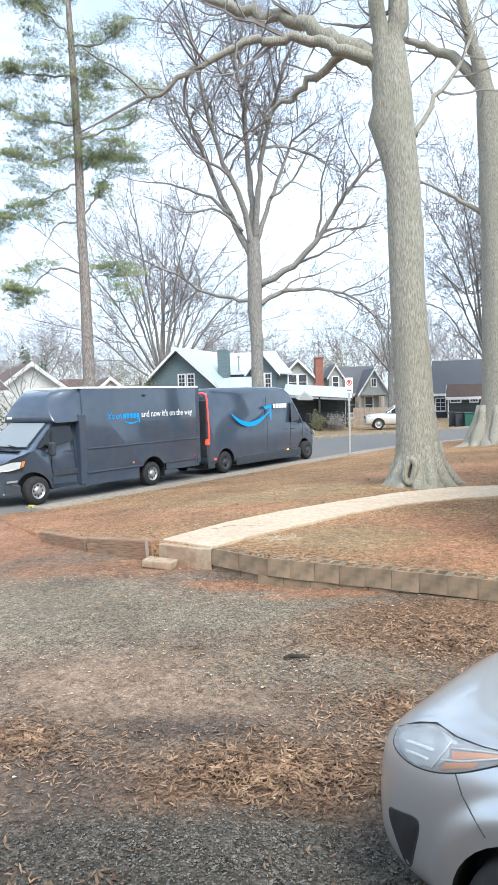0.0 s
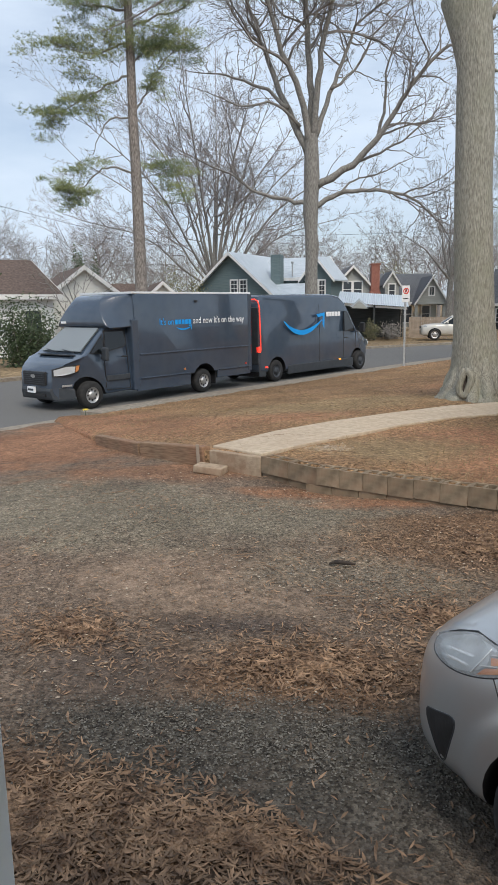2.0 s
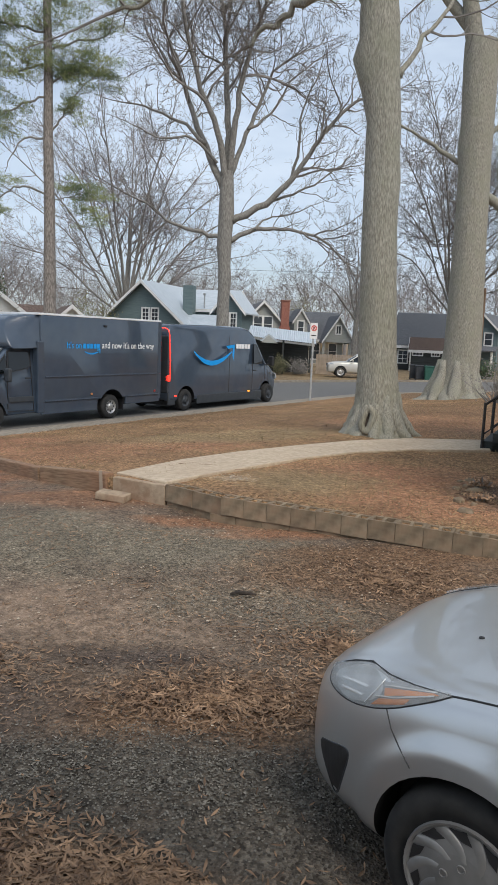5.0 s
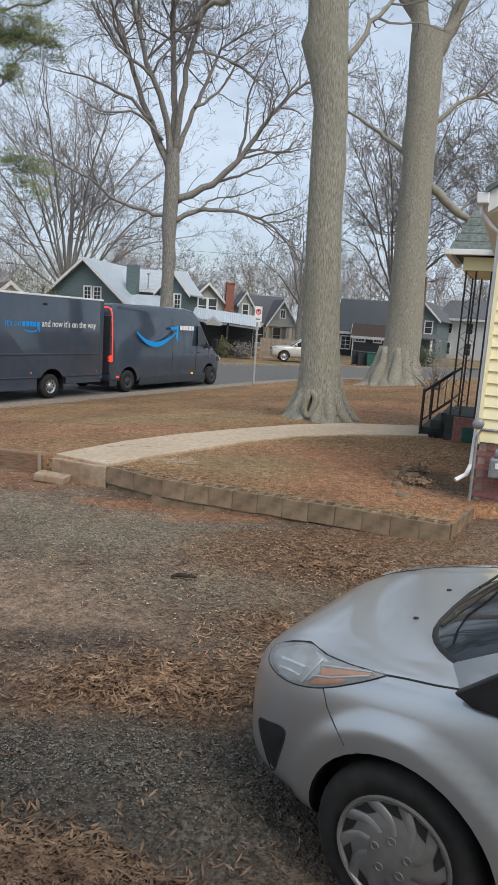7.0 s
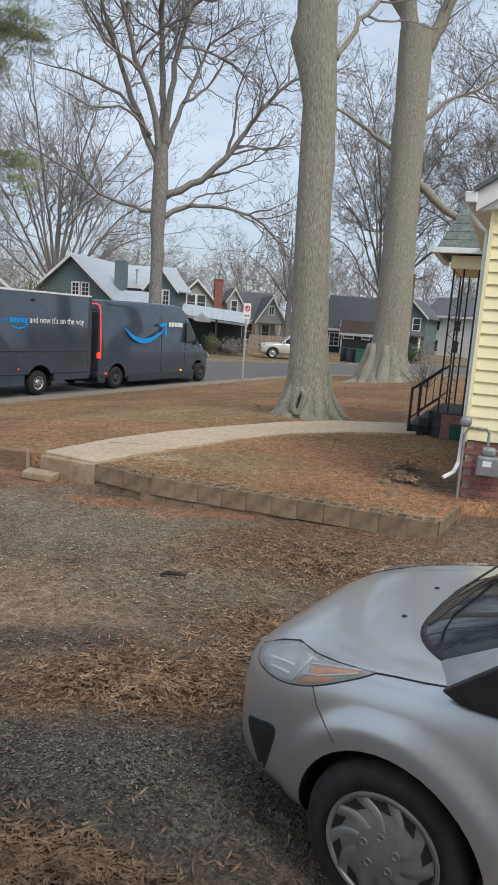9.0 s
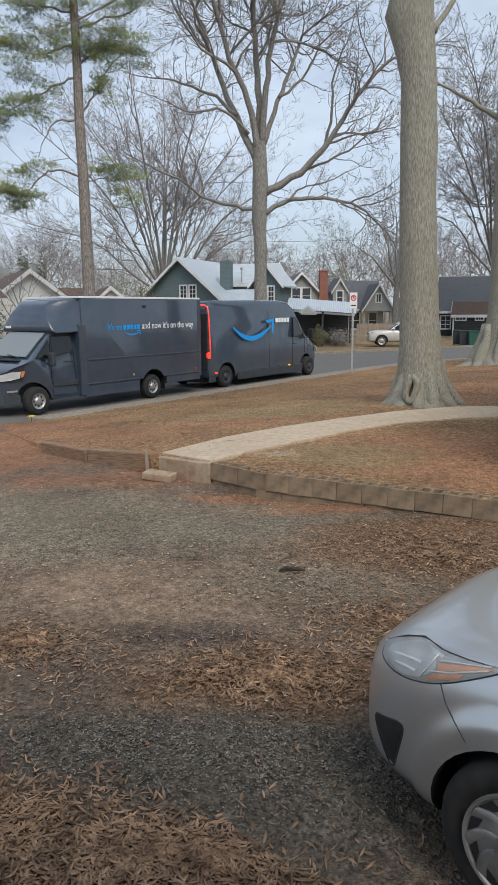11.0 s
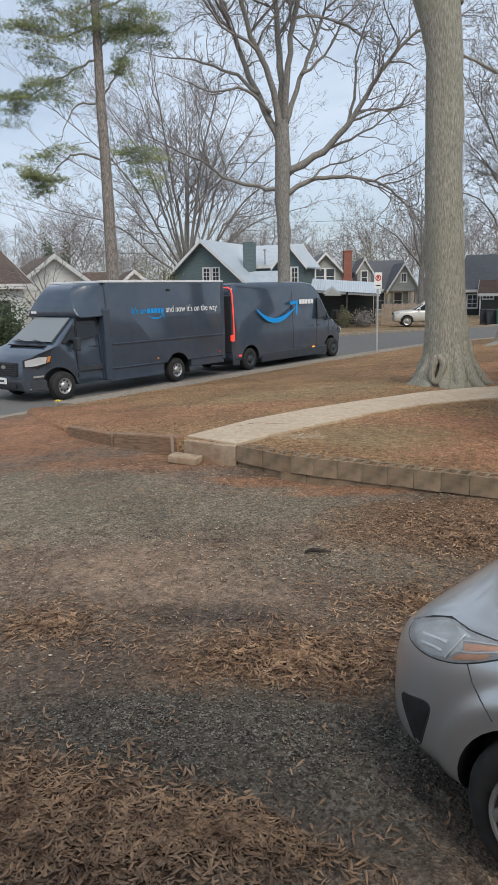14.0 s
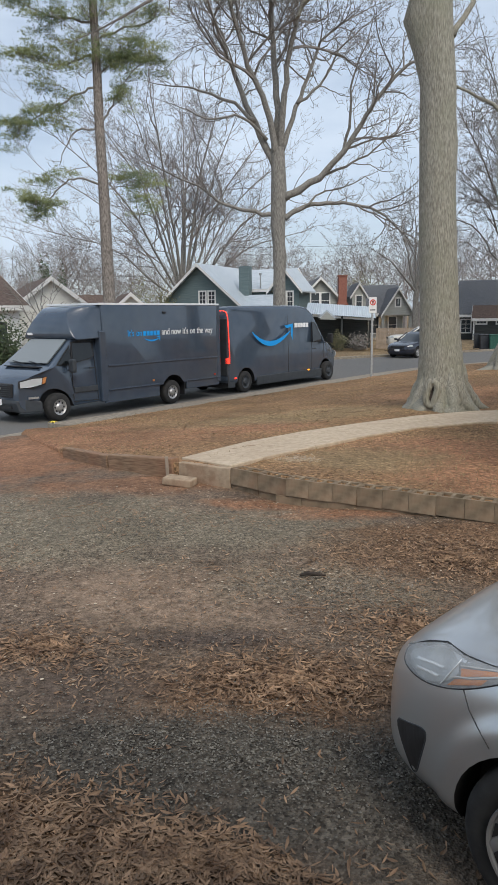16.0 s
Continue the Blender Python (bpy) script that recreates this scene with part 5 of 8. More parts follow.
    pane("fog_light", [(-13.42, 0.60), (-13.22, 0.62), (-13.22, 0.66), (-13.42, 0.65)], 0.035, 0.02, M_RIM)
    wp = Geo().tube([(X(-12.90), 0.4, 1.41), (X(-12.80), 1.0, 1.47)], 0.012, 5)
    part("wiper", wp, M_BLACK, root)
    part("wiper", Geo().tube([(X(-12.90), 1.1, 1.41), (X(-12.80), 1.7, 1.47)], 0.012, 5), M_BLACK, root)
    flat_box(root, "cowl_vent", X(-13.02), X(-12.86), 0.35, 1.80, 1.335, 1.355, M_BLACK)
    for x, z, m in ((-9.44, 0.76, M_AMBERLENS), (-6.75, 0.74, M_REDLENS)):
        flat_box(root, "side_marker", X(x) - 0.035, X(x) + 0.035, -0.04, -0.015, z - 0.03, z + 0.03, m, bevel=0.008)
    flat_box(root, "fleet_number", X(-12.155), X(-12.12), 1.72, 1.92, 2.10, 2.16, M_LETTER, "small white bar")
    flat_box(root, "side_camera", X(-9.0), X(-8.88), -0.06, -0.01, 2.62, 2.68, M_BLACK, bevel=0.015)
    flat_box(root, "rear_step", X(-6.5), X(-6.36), 0.3, 1.9, 0.40, 0.50, M_BLACK)
    for x, style in ((-12.68, "steel"), (-8.62, "steel")):
        for y, out in ((0.145, -1), (2.015, 1)):
            wheel(root, X(x), y, 0.35, 0.35, 0.24, out, 0.20, style)
    mf = Geo().box(X(-8.10), X(-8.07), 0.05, 0.35, 0.22, 0.62)
    part("mud_flap", mf, M_BLACK, root)
    unit = 0.52 / text_width("It's on")
    for word, x in (("It's", -10.35), ("on", -9.83 - text_width("on") * unit)):
        lettering(root, "slogan_word", word, X(x), X(x + text_width(word) * unit), -0.026, 2.02, M_BLUE, "blue word on the box side")
    for k in range(5):
        a = -9.77 + k * 0.132
        flat_box(root, "brand_bar", X(a), X(a + 0.105), -0.026, -0.019, 2.02, 2.15, M_BLUE)
    line = "and now it's on the way"
    unit = 2.23 / text_width(line)
    done = ""
    for word in line.split():
        done = done + " " + word if done else word
        end = -9.05 + text_width(done) * unit
        lettering(root, "slogan_word", word, X(end - text_width(word) * unit), X(end), -0.026, 2.03, M_LETTER, "white word on the box side")
    smile(root, "swoosh", X(-9.72), X(-9.12), 1.94, 0.06, 0.045, -0.028, "small blue curved arrow")
    return root


def electric_van():
    root = thing("delivery_van", STREET @ pose(-2.8, 0, 0), "dark blue-grey electric delivery van with lit red tail strip", "van")
    X = lambda l: (l + 5.96) * 1.05 - 3.16
    S = lambda pts: [(X(x), z) for x, z in pts]

    def nose(co):
        x = co.x - 2.8
        t = max(0.0, min(1.0, (x + 1.5) / 2.7))
        co.y = 1.05 + (co.y - 1.05) * (1 - 0.26 * t * t)
        if co.z > 1.3:
            co.y = 1.05 + (co.y - 1.05) * (1 - 0.07 * (co.z - 1.3) / 1.5)
    body = S([(-5.93, 0.34), (-5.97, 0.60), (-5.97, 1.4), (-5.96, 2.35), (-5.90, 2.68), (-5.68, 2.82), (-4.0, 2.86), (-1.9, 2.86), (-1.42, 2.80), (-1.02, 2.58), (-0.55, 2.05), (-0.12, 1.55), (0.22, 1.44), (0.58, 1.26), (0.80, 0.98), (0.86, 0.66), (0.80, 0.36), (-1.0, 0.30), (-3.0, 0.30), (-5.0, 0.30)])
    cuts = [drum(X(x), y0, y1, 0.36, 0.47, M_BLACK) for x in (0.02, -5.07) for y0, y1 in ((-0.4, 0.48), (1.62, 2.5))]
    shape(root, "body", body, 1, 0.0, 2.10, [M_NAVY, M_BLACK], bevel=0.13, taper=nose, cuts=cuts)
    flat_box(root, "underbody", X(-5.85), X(0.5), 0.35, 1.75, 0.2, 0.4, M_BLACK)
    flat_box(root, "side_skirt", X(-4.5), X(-0.55), -0.012, 0.05, 0.20, 0.50, M_NAVY_DULL, bevel=0.02)
    flat_box(root, "rear_skirt", X(-5.94), X(-5.6), 0.02, 0.06, 0.22, 0.62, M_NAVY_DULL, bevel=0.02)
    path = [(-5.96, 0.80, 2.64), (-5.95, 0.38, 2.68), (-5.93, 0.14, 2.70), (-5.91, 0.03, 2.64), (-5.90, -0.008, 2.48), (-5.90, -0.012, 2.1), (-5.90, -0.012, 1.6), (-5.90, -0.010, 1.08)]
    g = Geo().tube([(X(x), y + 0.07 * max(0, (z - 1.3) / 1.5), z) for x, y, z in path], 0.018, 8)
    part("tail_light", g, M_RED, root, "lit red tail light strip", smooth=True)
    flat_box(root, "brake_light", X(-5.985), X(-5.88), -0.016, 0.12, 1.0, 1.2, M_RED, "lit red brake light", 0.02)
    flat_box(root, "rear_panel", X(-5.985), X(-5.93), 0.02, 0.5, 0.62, 2.45, M_NAVY_DULL, "black corner panel", 0.03)
    win = S([(-1.12, 1.52), (-0.34, 1.50), (-0.42, 1.62), (-0.86, 2.16), (-1.0, 2.26), (-1.12, 2.26)])
    me = Geo().prism(win, 1, 0.0, 0.02).mesh("side_window", M_GLASS)
    clean(me)
    for v in me.vertices:
        nose(v.co)
        v.co.y -= 0.014
    part("side_window", me, M_GLASS, root)
    for side in (0,):
        q = Geo()
        p = [(X(-0.14), 0.33, 1.58), (X(-0.14), 1.77, 1.58), (X(-1.02), 1.75, 2.60), (X(-1.02), 0.35, 2.60)]
        q.poly(p)
        q.poly([(x - 0.02, y, z - 0.02) for x, y, z in reversed(p)])
        ws = part("windscreen", q, M_GLASS, root)
        ws.location = (0.03, 0, 0.03)
    seams = [((-1.22, -0.004, 0.42), (-1.22, -0.004, 1.2), (-1.22, 0.03, 2.35)), ((-0.27, 0.07, 0.9), (-0.27, 0.09, 1.48)), ((-2.7, -0.004, 0.5), (-2.7, 0.0, 1.3), (-2.7, 0.055, 2.5))]
    for s in seams:
        part("door_seam", Geo().tube([(X(x), y - 0.002, z) for x, y, z in s], 0.008, 4), M_BLACK, root)
    flat_box(root, "door_handle", X(-1.15), X(-0.95), -0.02, 0.02, 1.25, 1.29, M_BLACK, bevel=0.01)
    mir = part("mirror", Geo().box(-0.07, 0.07, -0.1, 0.1, -0.18, 0.18), M_BLACK, root, bevel=0.04)
    mir.location = (X(0.0), -0.04, 1.62)
    part("mirror_arm", Geo().tube([(X(-0.02), -0.02, 1.5), (X(-0.14), 0.2, 1.46)], 0.025, 6), M_BLACK, root)
    hl = Geo().lathe([(0.001, 0.02), (0.13, 0.02), (0.15, 0.0), (0.15, -0.05)], (X(0.79), 0.34, 0.98), "x", 20)
    part("headlight", hl, M_HEAD, root, "round headlight")
    for x, z, m in ((-1.44, 0.50, M_AMBER), (-5.62, 0.52, M_RED)):
        flat_box(root, "side_marker", X(x) - 0.06, X(x) + 0.06, -0.022, 0.01, z - 0.025, z + 0.025, m, bevel=0.008)
    smile(root, "swoosh", X(-4.74), X(-2.44), 1.97, 0.40, 0.17, -0.016, "large blue curved arrow")
    for k in range(5):
        a = -2.29 + k * 0.185
        b = part("brand_bar", Geo().box(X(a), X(a + 0.145), -0.02, -0.008, 2.08, 2.24), M_LETTER, root)
        b.rotation_euler = (0, 0, 0)
        b.location = (0, 0.035 + 0.012 * k * 0.4, 0)
    for x in (0.02, -5.07):
        for y, out in ((0.14, -1), (1.95, 1)):
            wheel(root, X(x), y, 0.36, 0.36, 0.24, out, 0.215, "dark")
    return root


step_truck()
electric_van()


def loft(stations, mats, levels=2, cuts=(), flares=()):
    """A car's lower body from rings of half-outlines: x, half width, floor, shoulder, hood edge and centre heights."""
    g = Geo()
    rings = []
    for x, w, zb, zs, zh, zt in stations:
        half = [(0.0, zb), (0.72 * w, zb), (0.95 * w, zb + 0.06), (w, zb + 0.4 * (zs - zb)), (w * 0.995, zb + 0.72 * (zs - zb)), (w * 0.955, zs), (w * 0.84, zh), (w * 0.70, zt - 0.013), (w * 0.655, zt - 0.004), (w * 0.35, zt - 0.001), (0.0, zt)]
        ring = half + [(-y, z) for y, z in reversed(half[1:-1])]
        rings.append([(x, y, z) for y, z in ring])
    n = len(rings[0])
    for r in rings:
        g.v += r
    for i in range(len(rings) - 1):
        for j in range(n):
            j2 = (j + 1) % n
            g.f.append((i * n + j, i * n + j2, (i + 1) * n + j2, (i + 1) * n + j))
            g.m.append(0)
    g.f += [tuple(range(n)), tuple(range((len(rings) - 1) * n, len(rings) * n))[::-1]]
    g.m += [0, 0]
    me = clean(g.mesh("body", mats))
    if len(me.materials) < 2:
        me.materials.append(M_BLACK)
    me = made_mesh(me, [("SUBSURF", levels)])
    for wx, wz, r in flares:
        for v in me.vertices:
            q = math.hypot(v.co.x - wx, v.co.z - wz)
            if abs(v.co.y) > 0.55 and q < r + 0.12:
                v.co.y += math.copysign(0.024 * min(1.0, (r + 0.12 - q) / 0.045), v.co.y)
    me = made_mesh(me, [], cuts)
    return shade_auto(me, 30)


def cabin(levels, split, mats):
    """A greenhouse from level rings: height, front x, rear x, half width. Rings above split are the painted roof."""
    g = Geo()
    n = 40
    for z, xf, xr, w in levels:
        cx, hx = (xf + xr) / 2, (xf - xr) / 2
        for j in range(n):
            a = 2 * math.pi * j / n
            c, s = math.cos(a), math.sin(a)
            e = 2 / 3.4
            g.v.append((cx + hx * math.copysign(abs(c) ** e, c), w * math.copysign(abs(s) ** e, s), z))
    for i in range(len(levels) - 1):
        for j in range(n):
            j2 = (j + 1) % n
            g.f.append((i * n + j, i * n + j2, (i + 1) * n + j2, (i + 1) * n + j))
            g.m.append(1 if i >= split else 0)
    g.f.append(tuple(range((len(levels) - 1) * n, len(levels) * n)))
    g.m.append(1)
    return clean(g.mesh("cabin", mats, smooth=True))


from mathutils.bvhtree import BVHTree


def on_body(bvh, p, direction):
    hit, nor, _, _ = bvh.ray_cast(Vector(p) - Vector(direction) * 2, Vector(direction))
    if hit is None:
        hit, nor, _, _ = bvh.find_nearest(Vector(p))
    return hit, nor


def bvh_of(me):
    return BVHTree.FromPolygons([v.co.copy() for v in me.vertices], [tuple(p.vertices) for p in me.polygons])


def seam(bvh, pts, direction, r=0.004, lift=0.0):
    """A thin tube laid on a body along points thrown onto it."""
    out = []
    for a, b in zip(pts, pts[1:]):
        for k in range(6):
            out.append(Vector(a).lerp(Vector(b), k / 6))
    out.append(Vector(pts[-1]))
    q = []
    for p in out:
        h, nrm = on_body(bvh, p, direction)
        q.append(h + nrm * lift)
    return Geo().tube(q, r, 6)


def patch(bvh, outline, direction, lift, name, material, cuts=3, edge_share=0.15):
    """A shaped panel thrown onto a body and raised from it, with a thin rim."""
    bm = bmesh.new()
    f = bm.faces.new([bm.verts.new(p) for p in outline])
    bmesh.ops.triangulate(bm, faces=[f])
    bmesh.ops.subdivide_edges(bm, edges=bm.edges, cuts=cuts, use_grid_fill=True)
    edge = [v.is_boundary for v in bm.verts]
    for v, rim in zip(bm.verts, edge):
        h, nrm = on_body(bvh, v.co, direction)
        v.co = h + nrm * (lift * (edge_share if rim else 1.0))
    bmesh.ops.recalc_face_normals(bm, faces=bm.faces)
    me = bpy.data.meshes.new(name)
    for fc in bm.faces:
        fc.smooth = True
    bm.to_mesh(me)
    bm.free()
    me.materials.append(material)
    return me


def rounded(pts, keep=-1):
    """A closed outline with its corners cut twice; the point numbered keep stays sharp."""
    pts = [Vector(p) for p in pts]
    tip = pts[keep].copy() if keep >= 0 else None
    for _ in range(2):
        out = []
        for p, q in zip(pts, pts[1:] + pts[:1]):
            for k in (0.25, 0.75):
                out.append(p.lerp(q, k) if tip is None or min((p - tip).length, (q - tip).length) > 1e-6 or (k > 0.5) == ((p - tip).length < 1e-6) else tip.copy())
        pts = out
    return [tuple(p) for p in pts]


def small_car():
    """The parked hatchback: x ahead of the front axle, y to its left."""
    root = thing("hatchback_car", pose(1.428, 2.638, 0.005, 0, 0, 138.4), "silver hatchback parked on the gravel drive, hazy headlamps", "car")
    st = [(0.825, 0.36, 0.27, 0.48, 0.56, 0.58), (0.80, 0.49, 0.22, 0.585, 0.645, 0.66), (0.745, 0.60, 0.19, 0.65, 0.70, 0.715), (0.65, 0.685, 0.175, 0.71, 0.755, 0.77), (0.48, 0.765, 0.17, 0.77, 0.815, 0.83), (0.22, 0.82, 0.17, 0.84, 0.87, 0.876),
          (0.0, 0.845, 0.17, 0.88, 0.906, 0.91), (-0.25, 0.856, 0.17, 0.91, 0.932, 0.936), (-0.5, 0.86, 0.17, 0.935, 0.96, 0.965), (-1.2, 0.86, 0.17, 0.95, 0.985, 0.99), (-2.0, 0.86, 0.17, 0.97, 1.0, 1.01),
          (-2.49, 0.85, 0.17, 0.99, 1.02, 1.03), (-2.9, 0.81, 0.22, 0.98, 1.02, 1.03), (-3.15, 0.72, 0.28, 0.90, 0.97, 0.98)]
    cuts = [drum(x, y0, y1, 0.30, 0.352, M_BLACK) for x in (0.0, -2.489) for y0, y1 in ((0.58, 1.2), (-1.2, -0.58))]
    me = loft(st, [M_SILVER, M_BLACK], 3, cuts, ((0.0, 0.30, 0.352), (-2.489, 0.30, 0.352)))
    part("body", me, M_SILVER, root, "dusty silver painted body")
    b = bvh_of(me)
    glass = cabin([(0.86, 0.17, -3.0, 0.79), (0.97, 0.02, -2.98, 0.785), (1.15, -0.36, -2.9, 0.75), (1.32, -0.70, -2.7, 0.68), (1.42, -0.92, -2.45, 0.62), (1.47, -1.12, -2.2, 0.52), (1.485, -1.3, -2.0, 0.36)], 3, [M_GLASS, M_SILVER])
    cab = part("cabin", glass, M_GLASS, root, "dark windows under a silver roof")
    for s in (1, -1):
        inner = [(-0.03, 0.55, 0.893), (-0.28, 0.685, 1.085), (-0.48, 0.69, 1.205), (-0.88, 0.625, 1.395), (-1.12, 0.55, 1.468)]
        outer = [(-0.11, 0.765, 0.885), (-0.285, 0.80, 1.06), (-0.47, 0.79, 1.175), (-0.86, 0.70, 1.365), (-1.12, 0.615, 1.44)]
        pl = Geo()
        for k in range(4):
            top = [(x, s * y, z) for x, y, z in (inner[k], outer[k], outer[k + 1], inner[k + 1])]
            pl.poly(top)
            pl.poly([(x - 0.01, y * 0.985, z - 0.015) for x, y, z in reversed(top)])
        part("pillar", clean(pl.mesh("pillar", M_SILVER, True)), M_SILVER, root)
        part("pillar", Geo().tube([(-1.35, s * 0.80, 0.95), (-1.45, s * 0.70, 1.3), (-1.5, s * 0.62, 1.44)], 0.03, 8), M_BLACK, root, smooth=True)
        L = (0.41, -s * 0.79, -0.46)
        side = lambda pts: [(x, s * y, z) for x, y, z in pts]
        lamp = side([(0.663, 0.624, 0.689), (0.686, 0.578, 0.707), (0.693, 0.524, 0.719), (0.613, 0.541, 0.761), (0.513, 0.56, 0.798), (0.435, 0.622, 0.815), (0.369, 0.671, 0.826), (0.272, 0.707, 0.844),
                     (0.121, 0.743, 0.871), (0.16, 0.759, 0.849), (0.238, 0.767, 0.807), (0.314, 0.764, 0.765), (0.399, 0.751, 0.727), (0.497, 0.724, 0.698), (0.585, 0.683, 0.687)])
        lamp = rounded(lamp, 8)
        upper = [(0.693, 0.524, 0.719), (0.613, 0.541, 0.761), (0.513, 0.56, 0.798), (0.435, 0.622, 0.815), (0.369, 0.671, 0.826), (0.272, 0.707, 0.844), (0.121, 0.743, 0.871)]
        lower = [(0.693, 0.524, 0.719), (0.663, 0.624, 0.689), (0.585, 0.683, 0.687), (0.497, 0.724, 0.698), (0.399, 0.751, 0.727), (0.314, 0.764, 0.765), (0.238, 0.767, 0.807), (0.121, 0.743, 0.871)]

        def lens(u, v):
            p = [along([Vector(q) for q in edge], min(0.999, u))[0] for edge in (upper, lower)]
            q = p[0].lerp(p[1], v)
            return (q.x, s * q.y, q.z)

        def oval(u, v, ru, rv, n=18):
            return [lens(u + ru * math.cos(2 * math.pi * k / n), v + rv * math.sin(2 * math.pi * k / n)) for k in range(n)]

        def piece(name, pts, lift, material, label=""):
            part(name, patch(b, pts, L, lift, name, material, 2, 0.8), material, root, label)
        piece("lamp_body", lamp, 0.003, M_LAMPIN, "grey inside of the headlamp")
        piece("lamp_reflector", oval(0.36, 0.52, 0.23, 0.43), 0.0055, M_LAMPMID, "pale reflector bowl")
        piece("lamp_step", [lens(0.22, 0.56), lens(0.46, 0.50), lens(0.46, 0.57), lens(0.22, 0.65)], 0.0098, M_CHROME)
        piece("lamp_step", [lens(0.26, 0.76), lens(0.46, 0.72), lens(0.45, 0.79), lens(0.27, 0.84)], 0.0098, M_CHROME)
        piece("indicator", [lens(0.60, 0.42), lens(0.93, 0.30), lens(0.95, 0.60), lens(0.62, 0.64)], 0.007, M_AMBERLENS, "amber indicator strip")
        piece("indicator", [lens(0.58, 0.72), lens(0.82, 0.72), lens(0.78, 0.92), lens(0.54, 0.92)], 0.007, M_AMBERLENS, "amber indicator strip")
        for pts in ([lens(0.55, 0.68), lens(0.7, 0.67), lens(0.93, 0.64)], [lens(0.60, 0.36), lens(0.75, 0.30), lens(0.94, 0.24)], [lens(0.58, 0.2), lens(0.54, 0.5), lens(0.5, 0.9)]):
            part("lamp_rib", seam(b, pts, L, 0.003, 0.008), M_CHROME, root)
        part("headlamp", patch(b, lamp, L, 0.016, "headlamp", M_LENS), M_LENS, root, "hazy clear headlamp lens")
        part("lamp_surround", seam(b, lamp + lamp[:1], L, 0.003, 0.001), M_BLACK, root, smooth=True)
        fog = side([(0.69, 0.645, 0.455), (0.60, 0.70, 0.49), (0.515, 0.74, 0.523), (0.487, 0.75, 0.51), (0.53, 0.715, 0.38), (0.568, 0.677, 0.268), (0.60, 0.665, 0.285)])
        fog = rounded(fog)
        part("fog_recess", patch(b, fog, L, 0.004, "fog_recess", M_BLACK), M_BLACK, root, "black fog lamp recess")
        part("fog_surround", seam(b, fog + fog[:1], L, 0.004, -0.001), M_NAVY_DULL, root, smooth=True)
        part("bumper_seam", seam(b, side([(0.347, 0.76, 0.749), (0.314, 0.782, 0.696), (0.272, 0.802, 0.656), (0.213, 0.832, 0.614)]), L, 0.0025), M_BLACK, root)
        part("door_seam", seam(b, [(-0.43, s, 0.93), (-0.46, s, 0.7), (-0.44, s, 0.4), (-0.40, s, 0.22)], (0, -s, 0), 0.004), M_BLACK, root)
        part("fender_seam", seam(b, side([(-0.102, 0.488, 0.93), (-0.138, 0.597, 0.932), (-0.168, 0.679, 0.931)]), L, 0.003), M_BLACK, root)
        part("hood_seam", seam(b, side([(0.702, 0.518, 0.714), (0.604, 0.533, 0.766), (0.516, 0.555, 0.798), (0.399, 0.653, 0.821), (0.272, 0.707, 0.844), (0.124, 0.741, 0.871), (0.045, 0.747, 0.887), (-0.054, 0.752, 0.902), (-0.135, 0.75, 0.916)]), L, 0.0042), M_BLACK, root)
        noz = Geo().lathe([(0.013, 0.0), (0.011, 0.008), (0.001, 0.011)], (0.22, s * 0.21, on_body(b, (0.22, s * 0.21, 1), (0, 0, -1))[0].z - 0.003), "z", 10)
        part("washer_nozzle", noz, M_BLACK, root)
        tri = Geo().prism([(-0.13, 0.932), (-0.285, 1.065), (-0.46, 1.18), (-0.60, 1.19), (-0.62, 0.93), (-0.27, 0.905), (-0.19, 0.905)], 1, s * 0.79, s * 0.822)
        part("quarter_panel", tri, M_BLACK, root, "black mirror base panel", bevel=0.006)
        mr = part("mirror", Geo().box(-0.07, 0.07, -0.1, 0.1, -0.065, 0.065), M_SILVER, root, bevel=0.045)
        mr.location = (-0.84, s * 0.95, 1.07)
        for x in (0.0, -2.489):
            wheel(root, x, s * 0.745, 0.302, 0.302, 0.185, s, 0.205, "cap")
    ring = []
    for k in range(25):
        a = radians(-66 + 132 * k / 24)
        e = 2 / 3.4
        ring.append((-1.42 + 1.56 * math.cos(a) ** e, 0.785 * math.copysign(abs(math.sin(a)) ** e, a), 1.3))
    cowl = seam(b, [(x - 0.02, y * 0.97, z) for x, y, z in ring], (0, 0, -1), 0.022, -0.010)
    part("cowl", cowl, M_BLACK, root, "black plastic cowl")
    part("wiper", Geo().tube([(0.05, 0.42, 0.965), (0.0, 0.05, 0.995), (-0.03, -0.2, 1.0)], 0.006, 5), M_BLACK, root)
    part("wiper", Geo().tube([(0.06, -0.1, 0.965), (0.0, -0.5, 0.985)], 0.006, 5), M_BLACK, root)
    flat_box(root, "grille", 0.78, 0.832, -0.26, 0.26, 0.36, 0.48, M_BLACK, bevel=0.02)
    return root


small_car()


